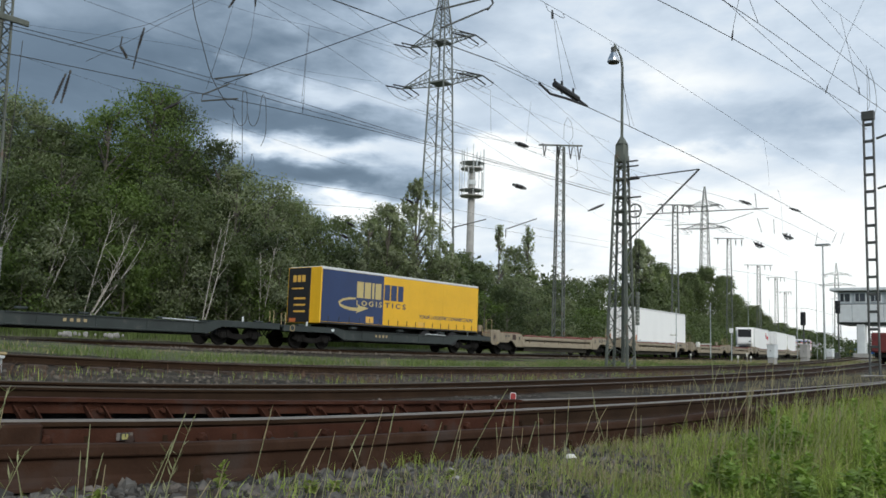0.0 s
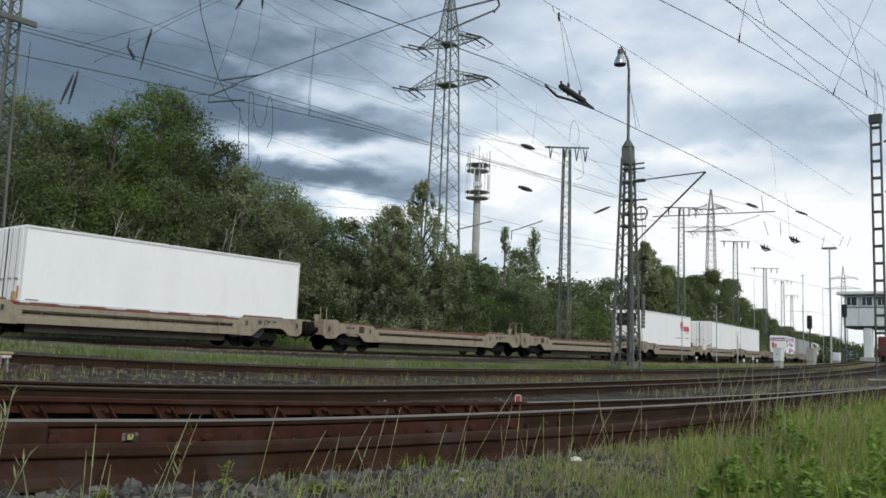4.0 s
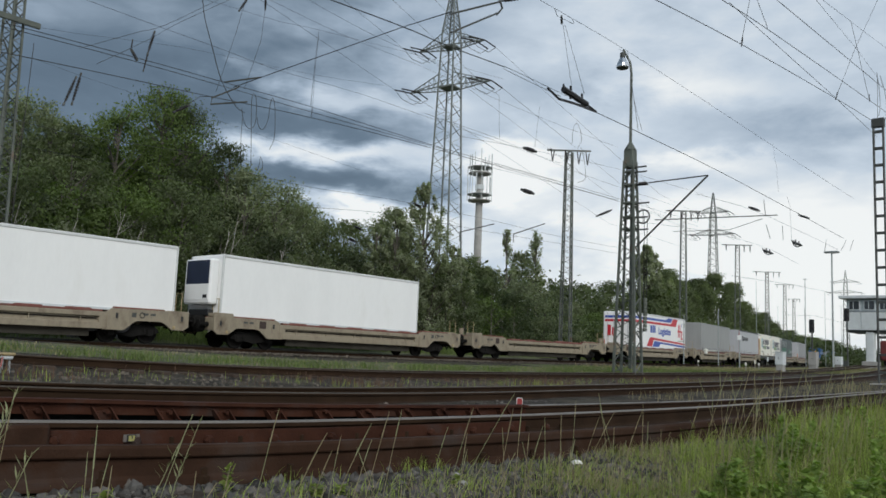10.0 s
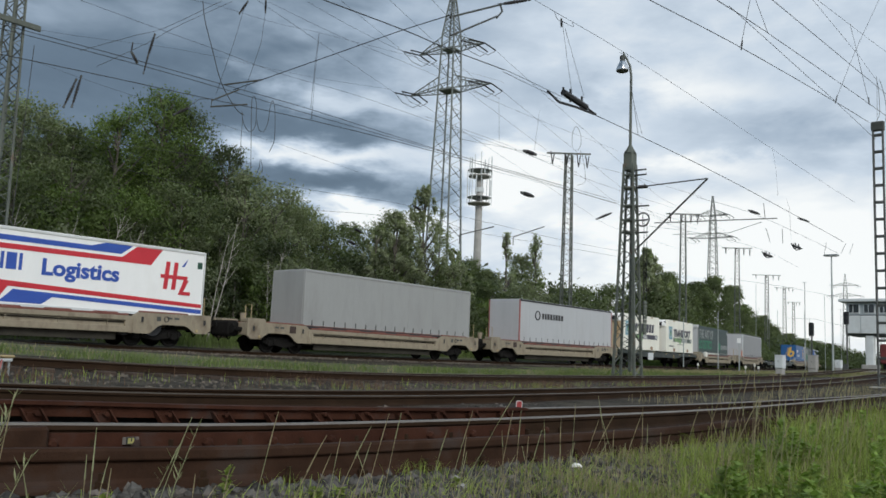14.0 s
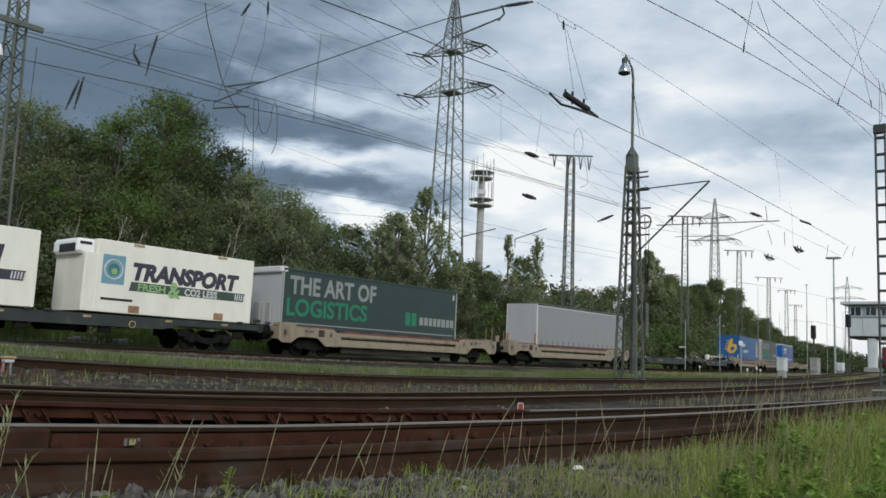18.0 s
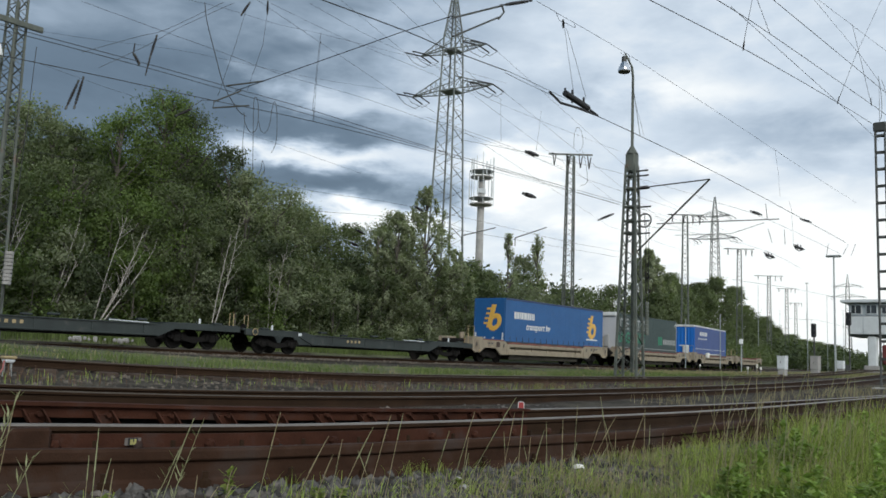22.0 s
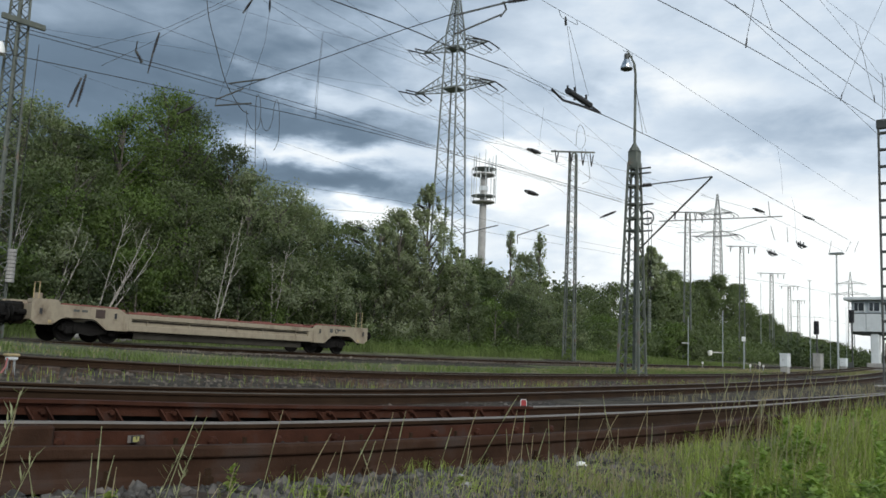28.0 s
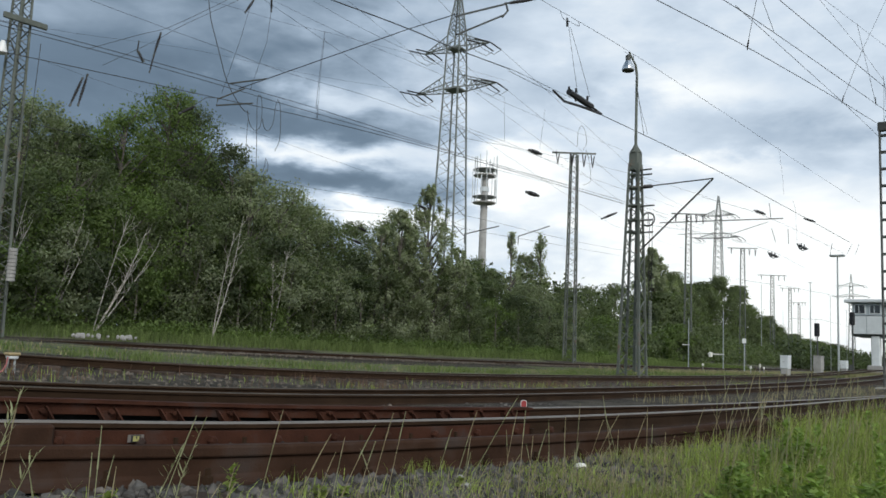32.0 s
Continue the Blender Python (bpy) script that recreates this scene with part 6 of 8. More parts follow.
def pylon(x, y, z0, z1, w0, w1, knee, arms, label, mat, leg=0.16, panels=15):
    """A square lattice tower; its arms lie across the line, nearly north and south."""
    p = thing("power_pylon", label, "pylon", "transmission pylons")
    lattice(p, (x, y, z0), (x, y, knee), w0, w1, panels, leg, leg * 0.5, mat, 0.11)
    lattice(p, (x, y, knee), (x, y, z1), w1, 0.35, 5, leg * 0.8, leg * 0.45, mat, 0.11)
    d, b = Vector((0.11, -0.994, 0)), Vector((0.994, 0.11, 0))
    for za, half in arms:
        wa = w0 + (w1 - w0) * (za - z0) / (knee - z0)
        part("waist_frame", Geo().box((0, 0, 0), (wa, wa, leg * 1.6), 0.02), mat, p).matrix_basis = Matrix.Translation((x, y, za)) @ Matrix.Rotation(0.11, 4, "Z")
        for s in (-1, 1):
            tip = Vector((x, y, za + 0.15)) + d * (half * s)
            root = Vector((x, y, za)) + d * (s * wa * 0.5)
            g = Geo()
            for off in (-0.5, 0.5):
                q = b * off * wa
                up = Vector((0, 0, 1.9))
                g.tube([root + q, tip], leg * 0.6, n=4)
                g.tube([root + q + up, tip], leg * 0.55, n=4)
                for f in (0.17, 0.34, 0.51, 0.68, 0.85):
                    a, u = (root + q).lerp(tip, f), (root + q + up).lerp(tip, f)
                    c = (root + q).lerp(tip, f - 0.17)
                    g.tube([a, u], leg * 0.3, n=4, caps=False)
                    g.tube([c, u], leg * 0.3, n=4, caps=False)
                    g.tube([a, (root - q).lerp(tip, f)], leg * 0.25, n=4, caps=False)
            part("arm", g, mat, p)
            for at_ in (0.0, 1.3):
                q = tip - d * (s * at_)
                for along in (Vector((0.55, -0.9, -0.75)), Vector((-1.55, 0.75, 0.05))):
                    part("insulator_string", Geo().tube([q, q + along * 1.5], 0.10, 0.10, 6), INSUL, p)
                ends = [q + Vector((-2.3, 1.1, 0.05)), q + Vector((-1.2, 0.4, -1.3)), q + Vector((0.1, -0.6, -1.9)), q + Vector((0.85, -1.35, -1.15))]
                part("jumper", Geo().tube(ends, 0.035, n=4), WIRE, p)
    return p


pylon(93.3, 75.4, 1.5, 54.5, 4.35, 2.0, 47.5, ((45.2, 5.7), (39.0, 7.0)), "tall grey-green lattice transmission pylon behind the wood", PYLON_STEEL, 0.15, 16)
pylon(265.0, 102.0, 3.0, 55.2, 4.0, 1.8, 47.0, ((48.6, 5.2), (41.3, 7.0)), "distant lattice transmission pylon with two arms", PYLON_STEEL, 0.15, 12)


def phone_mast():
    m = thing("radio_mast", "grey concrete radio mast with two antenna platforms", "mast")
    x, y = 130.6, 97.0
    part("shaft", Geo().lathe((x, y, 1.5), [(0.85, 0), (0.65, 34.0)], 16), CONCRETE, m, "", True)
    for z in (29.7, 35.1):
        pl = part("platform", Geo().lathe((x, y, z), [(1.0, 0), (2.2, 0.25), (2.25, 0.45), (1.0, 0.5)], 20), CONCRETE, m)
        part("rail", Geo().lathe((x, y, z + 1.5), [(2.35, 0), (2.42, 0.05), (2.35, 0.1)], 20), GALV, pl)
    for i in range(9):
        a = i * 0.698
        part("antenna", Geo().box((x + 2.35 * math.cos(a), y + 2.35 * math.sin(a), (32.6 if i % 2 else 37.0) + (i % 3) * 0.4), (0.22, 0.22, 2.6 + (i % 3) * 0.6), 0.06), PALE, m)
    for k in range(5):
        part("whip_antenna", Geo().tube([(x + 1.6 * math.cos(k * 1.3), y + 1.6 * math.sin(k * 1.3), 35.5), (x + 1.7 * math.cos(k * 1.3), y + 1.7 * math.sin(k * 1.3), 39.2 + (k % 2))], 0.07, n=5), PALE, m)
    for k in range(8):
        cx, cy = x + 2.4 * math.cos(k * 0.785), y + 2.4 * math.sin(k * 0.785)
        part("cage_strut", Geo().tube([(cx, cy, 29.9), (cx, cy, 36.6)], 0.07, n=5), PALE, m)
    part("drum", Geo().lathe((x, y, 32.3), [(0.85, 0), (0.85, 0.9)], 14), PALE, m)


phone_mast()


def overhead_wire(pts, r):
    """One wire, drawn smoothly through a few points."""
    if len(pts) > 3:
        # a rounded course through the points
        v = [Vector(q) for q in pts]
        v = [v[0] * 2 - v[1]] + v + [v[-1] * 2 - v[-2]]
        pts = []
        for i in range(1, len(v) - 2):
            for f in (0.0, 0.25, 0.5, 0.75):
                pts.append(0.5 * (2 * v[i] + (v[i + 1] - v[i - 1]) * f + (2 * v[i - 1] - 5 * v[i] + 4 * v[i + 1] - v[i + 2]) * f * f + (3 * v[i] - v[i - 1] - 3 * v[i + 1] + v[i + 2]) * f ** 3))
        pts.append(v[-2])
    w = tagged(new("overhead_wire", Geo().tube(pts, r, n=5).mesh("overhead_wire", WIRE, True)), "thin dark overhead line wire under a cloudy sky", "wire", "overhead line wires")
    return w


def insulator(a, b, r, n):
    a, b = Vector(a), Vector(b)
    ins = thing("insulator", "dark ribbed insulator in the overhead line", "insulator", "overhead line insulators")
    part("rod", Geo().tube([a, b], r * 0.42, n=8), INSUL, ins)
    for i in range(n):
        f = 0.5 if n == 1 else 0.16 + 0.68 * i / (n - 1)
        c = a.lerp(b, f)
        d = (b - a) * (0.30 if n == 1 else 0.22 / n)
        q = r * (1.0 if n == 1 else 0.72 + 0.35 * math.sin(math.pi * f))
        part("shed", Geo().tube([c - d, c - d * 0.6, c + d * 0.6, c + d], q * 0.6, q, 8) if n > 1 else Geo().tube([c - d, c + d], q, q, 10), INSUL, ins)
    for e in (a, b):
        part("clamp", Geo().tube([e - (b - a).normalized() * r * 0.9, e + (b - a).normalized() * r * 0.9], r * 0.65, n=6), STEEL_DARK, ins)
    return ins


def section_insulator(a, b, c, d):
    s = thing("section_insulator", "black section insulator with curved runners on the contact wire", "insulator")
    a, b, c, d = Vector(a), Vector(b), Vector(c), Vector(d)
    r = (b - a).length * 0.07
    part("body", Geo().tube([a, a.lerp(b, 0.1), a.lerp(b, 0.9), b], r, r, 8), BLACK, s)
    m = a.lerp(b, 0.5) + Vector((0, 0, -r * 2.2))
    part("runner", Geo().tube([c + Vector((0, 0, r)), c.lerp(m, 0.4) - Vector((0, 0, r * 0.8)), m, d], r * 0.4, n=6), BLACK, s)
    part("runner", Geo().tube([a + Vector((0, 0, r * 1.6)), a, b, d], r * 0.35, n=6), BLACK, s)
    for f in (0.3, 0.8):
        p = a.lerp(b, f)
        part("hanger", Geo().tube([p + Vector((0, 0, r * 2.5)), p - Vector((0, 0, r * 1.6))], r * 0.4, n=5), BLACK, s)
    return s


def bracket_arm(pts, r):
    return tagged(new("bracket_arm", Geo().tube(pts, r, n=6).mesh("bracket_arm", STEEL_DARK)), "dark tubular bracket arm of the overhead line", "bracket", "overhead line brackets")


def small_bracket(a, b):
    s = thing("registration_arm", "small dark registration arm over the far track", "bracket", "overhead line brackets")
    part("tube", Geo().tube([a, b], 0.04, n=5), STEEL_DARK, s)
    part("drop", Geo().tube([a, (a[0], a[1], a[2] - 0.6)], 0.03, n=5), STEEL_DARK, s)


def long_boom():
    b = thing("boom_arm", "long grey steel boom across the tracks with hanging bracket", "boom")
    part("beam", Geo().tube([(93.2, 43.0, 17.2), (97.4, 30.0, 17.5)], 0.075, n=4), STEEL_MAST, b)
    part("stay", Geo().tube([(95.9, 35.0, 15.9), (96.8, 31.5, 17.1)], 0.04, n=4), STEEL_MAST, b)
    part("stay", Geo().tube([(94.0, 41.0, 15.8), (95.9, 35.0, 15.9)], 0.04, n=4), STEEL_MAST, b)


long_boom()
overhead_wire([(5.83, 16.75, 6.66), (9.66, 16.75, 6.87), (11.93, 16.75, 6.96), (14.87, 16.75, 7.07), (20.77, 16.75, 7.16), (32.58, 16.75, 7.53)], 0.0079)
overhead_wire([(5.84, 16.75, 6.58), (9.67, 16.75, 6.78), (12.44, 16.75, 6.87), (14.88, 16.75, 6.93), (20.78, 16.75, 7.13)], 0.0079)
overhead_wire([(5.89, 16.75, 6.03), (6.91, 16.75, 6.13), (9.04, 16.75, 6.31), (11.64, 16.75, 6.51), (14.9, 16.75, 6.78), (20.78, 16.75, 7.07), (32.59, 16.75, 7.43)], 0.0092)
overhead_wire([(14.95, 16.75, 9.29), (14.88, 16.75, 8.46), (14.81, 16.75, 7.07)], 0.0053)
overhead_wire([(14.86, 16.75, 7.19), (14.85, 16.75, 6.78)], 0.0053)
overhead_wire([(10.84, 22.0, 9.97), (13.51, 22.0, 9.96), (15.57, 22.0, 9.97), (17.9, 22.0, 9.95), (21.72, 22.0, 10.18), (25.7, 22.0, 10.25), (36.54, 22.0, 10.43)], 0.0059)
overhead_wire([(15.9, 25.0, 12.63), (17.54, 25.0, 12.88), (20.18, 25.0, 13.14), (22.38, 25.0, 13.49), (29.0, 25.0, 14.37), (35.52, 25.0, 15.13)], 0.0050)
overhead_wire([(11.89, 30.0, 11.49), (14.71, 30.0, 11.92), (18.49, 30.0, 12.67), (21.26, 30.0, 13.07), (26.5, 30.0, 13.71), (32.14, 30.0, 14.65)], 0.0050)
overhead_wire([(12.27, 16.75, 6.91), (14.21, 13.0, 8.28), (12.04, 9.75, 7.16)], 0.0106)
overhead_wire([(10.9, 16.75, 6.04), (11.36, 16.75, 6.44), (11.72, 16.75, 6.53)], 0.0079)
overhead_wire([(11.22, 16.75, 8.81), (11.33, 16.75, 8.35), (11.59, 16.75, 7.73), (11.92, 16.75, 6.99), (12.39, 16.75, 6.47), (12.66, 16.75, 6.37)], 0.0106)
overhead_wire([(8.36, 16.75, 6.68), (9.6, 16.75, 7.43), (10.28, 16.75, 7.83), (11.74, 16.75, 9.0)], 0.0053)
overhead_wire([(8.76, 16.75, 6.46), (9.89, 16.75, 7.35), (10.57, 16.75, 7.95), (12.07, 16.75, 9.12)], 0.0053)
overhead_wire([(12.97, 16.75, 5.07), (12.91, 16.75, 5.95), (12.86, 16.75, 6.67), (12.89, 16.75, 6.92), (12.99, 16.75, 6.82), (13.03, 16.75, 6.35), (12.97, 16.75, 6.08), (12.8, 16.75, 6.01), (12.64, 16.75, 6.2), (12.58, 16.75, 6.45)], 0.0079)
overhead_wire([(12.65, 16.75, 5.11), (12.61, 16.75, 5.74), (12.62, 16.75, 6.24)], 0.0066)
overhead_wire([(13.52, 16.75, 5.62), (13.65, 16.75, 5.98), (13.61, 16.75, 6.71), (13.51, 16.75, 6.97), (13.44, 16.75, 6.74), (13.41, 16.75, 6.37), (13.29, 16.75, 6.1), (13.14, 16.75, 6.12), (13.05, 16.75, 6.35)], 0.0079)
overhead_wire([(13.17, 16.75, 4.99), (13.23, 16.75, 5.18), (13.25, 16.75, 5.37), (13.33, 16.75, 5.2), (13.33, 16.75, 5.03)], 0.0066)
overhead_wire([(12.42, 16.75, 9.05), (12.23, 16.75, 8.23), (11.79, 16.75, 6.67)], 0.0050)
overhead_wire([(13.09, 16.75, 9.23), (13.02, 16.75, 8.34), (12.61, 16.75, 6.96)], 0.0050)
insulator((9.85, 16.75, 6.63), (9.94, 16.75, 7.14), 0.025, 6)
insulator((9.92, 16.75, 7.04), (10.04, 16.75, 7.58), 0.035, 7)
insulator((9.53, 16.75, 7.23), (9.51, 16.75, 7.0), 0.021, 5)
insulator((9.55, 16.75, 6.98), (9.66, 16.75, 6.84), 0.049, 5)
insulator((8.14, 16.75, 5.42), (8.34, 16.75, 6.04), 0.035, 8)
insulator((8.31, 16.75, 5.47), (8.44, 16.75, 6.14), 0.035, 8)
insulator((17.89, 28.0, 9.39), (18.51, 28.0, 9.8), 0.063, 7)
insulator((12.3, 16.75, 8.89), (12.51, 16.75, 9.26), 0.035, 6)
insulator((13.09, 16.75, 9.2), (13.08, 16.75, 9.5), 0.035, 6)
overhead_wire([(8.5, 9.75, 6.23), (8.87, 9.75, 6.26), (10.73, 9.75, 6.4), (11.95, 9.75, 6.45), (13.84, 9.75, 6.59)], 0.0106)
overhead_wire([(13.83, 9.75, 6.6), (14.58, 9.75, 6.62), (16.36, 9.75, 6.64)], 0.0059)
overhead_wire([(13.8, 9.75, 6.54), (14.52, 9.75, 6.54), (16.11, 9.75, 6.56)], 0.0059)
overhead_wire([(17.7, 9.75, 6.6), (20.08, 9.75, 6.64), (25.83, 9.75, 6.69), (34.99, 9.75, 6.6), (41.14, 9.75, 6.51)], 0.0099)
overhead_wire([(14.92, 9.75, 8.5), (19.44, 9.75, 8.65), (26.81, 9.75, 8.68), (35.43, 9.75, 8.67), (43.35, 9.75, 8.71)], 0.0050)
overhead_wire([(16.11, 9.75, 8.37), (16.36, 9.75, 7.58), (16.61, 9.75, 6.84)], 0.0050)
overhead_wire([(16.22, 9.75, 8.3), (16.7, 9.75, 7.62), (17.19, 9.75, 6.89)], 0.0050)
overhead_wire([(15.75, 9.75, 8.53), (15.89, 9.75, 8.4), (16.14, 9.75, 8.42), (16.6, 9.75, 8.46), (16.54, 9.75, 8.56)], 0.0059)
insulator((16.06, 9.75, 8.44), (16.07, 9.75, 8.3), 0.035, 4)
section_insulator((16.22, 9.75, 6.76), (17.28, 9.75, 6.68), (15.55, 9.75, 6.53), (17.76, 9.75, 6.62))
overhead_wire([(19.4, 9.75, 8.64), (19.66, 9.75, 7.83), (20.08, 9.75, 6.65)], 0.0066)
bracket_arm([(11.99, 9.75, 7.09), (13.61, 9.75, 7.92)], 0.021)
bracket_arm([(12.04, 9.75, 6.74), (13.52, 9.75, 7.64)], 0.021)
bracket_arm([(13.61, 9.75, 7.95), (13.7, 9.75, 7.81), (13.51, 9.75, 7.6)], 0.021)
insulator((13.61, 9.75, 7.93), (14.7, 9.75, 8.43), 0.042, 8)
bracket_arm([(11.72, 16.75, 6.51), (12.44, 16.75, 6.96)], 0.021)
bracket_arm([(12.01, 16.75, 6.97), (13.1, 16.75, 7.4)], 0.021)
bracket_arm([(11.7, 16.75, 6.53), (11.67, 16.75, 6.33), (12.72, 16.75, 6.66)], 0.021)
overhead_wire([(10.03, 4.8, 5.56), (13.71, 4.8, 6.03), (19.91, 4.8, 6.7), (23.11, 4.8, 7.01)], 0.0066)
overhead_wire([(12.44, 4.8, 6.45), (15.18, 4.8, 6.76), (23.27, 4.8, 7.53), (26.85, 4.8, 7.85)], 0.0066)
overhead_wire([(13.18, 4.8, 6.57), (19.91, 4.8, 6.7), (23.86, 4.8, 6.72)], 0.0050)
overhead_wire([(15.28, 4.8, 7.48), (24.51, 4.8, 8.28), (30.52, 4.8, 8.8)], 0.0066)
overhead_wire([(24.02, 6.5, 11.23), (29.96, 6.5, 11.25), (32.66, 6.5, 11.13)], 0.0053)
overhead_wire([(24.59, 6.5, 11.35), (28.86, 6.5, 11.96), (36.62, 6.5, 13.08)], 0.0053)
overhead_wire([(14.21, 4.8, 7.09), (13.71, 4.8, 6.03)], 0.0050)
overhead_wire([(14.45, 4.8, 7.17), (15.12, 4.8, 6.77)], 0.0050)
overhead_wire([(24.73, 4.8, 10.96), (21.67, 4.8, 8.42), (19.81, 4.8, 6.71)], 0.0050)
overhead_wire([(21.31, 4.8, 9.04), (23.15, 4.8, 7.5)], 0.0050)
overhead_wire([(40.2, 8.0, 13.59), (40.05, 8.0, 11.69)], 0.0079)
insulator((13.74, 4.8, 6.01), (13.79, 4.8, 6.17), 0.017, 4)
insulator((19.81, 4.8, 6.67), (19.96, 4.8, 6.87), 0.017, 4)
insulator((23.15, 4.8, 7.5), (23.1, 4.8, 7.66), 0.017, 4)
insulator((36.17, 24.0, 11.41), (37.16, 24.0, 11.44), 0.114, 1)
insulator((45.05, 30.0, 11.27), (46.27, 30.0, 11.26), 0.143, 1)
insulator((34.3, 9.75, 6.56), (35.69, 9.75, 6.64), 0.046, 1)
insulator((44.0, 15.0, 8.81), (45.6, 15.0, 8.87), 0.071, 1)
insulator((45.87, 40.0, 11.31), (46.65, 40.0, 11.18), 0.090, 1)
insulator((44.9, 45.0, 9.79), (45.65, 45.0, 9.63), 0.101, 1)
insulator((44.38, 45.0, 8.77), (45.11, 45.0, 8.6), 0.101, 1)
insulator((45.92, 25.0, 9.33), (47.74, 25.0, 9.97), 0.084, 7)
overhead_wire([(30.57, 24.0, 10.79), (36.66, 24.0, 11.43), (46.61, 24.0, 12.32), (60.22, 24.0, 13.07)], 0.0079)
overhead_wire([(40.55, 30.0, 12.26), (49.89, 30.0, 12.65), (58.36, 30.0, 12.93), (73.98, 30.0, 13.3)], 0.0092)
overhead_wire([(40.57, 30.0, 12.02), (49.9, 30.0, 12.45), (58.37, 30.0, 12.71), (73.99, 30.0, 12.94)], 0.0079)
overhead_wire([(25.7, 22.0, 10.37), (31.44, 22.0, 10.47), (38.88, 22.0, 10.29), (50.55, 22.0, 10.5)], 0.0066)
overhead_wire([(24.94, 33.1, 8.97), (29.75, 33.1, 9.0), (35.97, 33.1, 9.39), (44.99, 33.1, 9.6), (55.27, 33.1, 9.67), (67.78, 33.1, 10.07)], 0.0092)
overhead_wire([(29.84, 33.1, 7.95), (36.04, 33.1, 8.52), (45.05, 33.1, 8.77), (55.3, 33.1, 9.15), (67.8, 33.1, 9.57)], 0.0092)
overhead_wire([(34.5, 14.0, 7.81), (41.8, 14.0, 8.21), (51.34, 14.0, 8.2), (57.62, 14.0, 8.12)], 0.0079)
overhead_wire([(42.26, 20.0, 8.07), (51.14, 20.0, 8.76), (61.9, 20.0, 9.07), (70.13, 20.0, 8.7)], 0.0079)
overhead_wire([(40.36, 12.0, 8.52), (40.79, 12.0, 8.19), (41.03, 12.0, 6.6)], 0.0050)
overhead_wire([(165.29, 60.0, 17.67), (201.53, 60.0, 19.17), (252.39, 60.0, 20.47)], 0.0300)
overhead_wire([(201.43, 60.0, 11.98), (224.44, 60.0, 13.05), (264.66, 60.0, 12.45)], 0.0300)
small_bracket((42.59, 33.1, 8.35), (46.32, 33.1, 9.41))
small_bracket((48.75, 33.1, 9.04), (52.8, 33.1, 10.35))
section_insulator((92.85, 30.0, 12.88), (94.93, 30.0, 12.88), (92.1, 30.0, 12.91), (95.71, 30.0, 12.9))
section_insulator((96.55, 28.0, 14.13), (98.87, 28.0, 14.16), (95.73, 28.0, 14.15), (99.74, 28.0, 14.21))
overhead_wire([(117.8, 30.0, 17.28), (116.65, 30.0, 15.41)], 0.0300)
overhead_wire([(128.13, 30.0, 18.53), (125.27, 30.0, 16.73)], 0.0300)
overhead_wire([(132.36, 30.0, 19.07), (129.98, 30.0, 17.21)], 0.0300)
overhead_wire([(93.42, 30.0, 15.83), (94.75, 30.0, 14.43)], 0.0300)
overhead_wire([(77.23, 25.0, 15.51), (77.7, 25.0, 14.07)], 0.0300)
overhead_wire([(92.56, 28.0, 15.46), (92.74, 28.0, 13.89)], 0.0300)

overhead_wire([(35.68, 18.40, 15.53), (36.58, 18.40, 15.52), (36.98, 18.40, 14.71), (37.27, 18.40, 13.64), (38.33, 18.40, 12.05)], 0.0080)
overhead_wire([(63.59, 37.20, 19.33), (63.64, 37.20, 20.52), (64.20, 37.20, 21.32), (64.93, 37.20, 20.93), (65.18, 37.20, 19.94), (64.60, 37.20, 19.19)], 0.0180)
overhead_wire([(65.10, 37.20, 19.30), (65.54, 37.20, 18.72), (66.00, 37.20, 17.51), (65.94, 37.20, 16.56), (64.75, 37.20, 16.03)], 0.0180)
overhead_wire([(39.05, 7.80, 13.41), (39.51, 7.80, 12.73), (39.52, 7.80, 11.84), (38.81, 7.80, 11.24)], 0.0100)
overhead_wire([(39.71, 7.80, 13.45), (40.66, 7.80, 12.91), (40.91, 7.80, 12.06), (39.88, 7.80, 11.09)], 0.0100)
overhead_wire([(42.10, 30.00, 16.82), (42.30, 30.00, 14.09)], 0.0080)
overhead_wire([(46.87, 30.00, 17.30), (46.37, 30.00, 14.38)], 0.0080)
overhead_wire([(14.74, 36.00, 9.64), (18.42, 36.00, 9.64), (22.74, 36.00, 9.96), (27.89, 36.00, 10.36)], 0.0120)
overhead_wire([(15.18, 36.00, 8.61), (18.26, 36.00, 8.62), (21.63, 36.00, 8.62), (25.52, 36.00, 8.40)], 0.0100)
overhead_wire([(15.86, 36.00, 12.49), (19.54, 36.00, 12.26), (26.62, 36.00, 12.02), (36.02, 36.00, 11.50)], 0.0060)
overhead_wire([(35.72, 40.00, 20.76), (35.56, 40.00, 18.24), (35.54, 40.00, 15.30)], 0.0100)
overhead_wire([(25.93, 30.00, 17.31), (29.04, 30.00, 17.08), (32.51, 30.00, 17.00), (36.44, 30.00, 17.07), (42.17, 30.00, 16.83)], 0.0080)
overhead_wire([(23.57, 30.00, 16.46), (28.29, 30.00, 16.32), (34.45, 30.00, 16.48), (45.44, 30.00, 16.55), (58.31, 30.00, 16.94)], 0.0070)
overhead_wire([(38.36, 12.00, 10.61), (38.88, 12.00, 9.53), (39.09, 12.00, 8.51)], 0.0040)

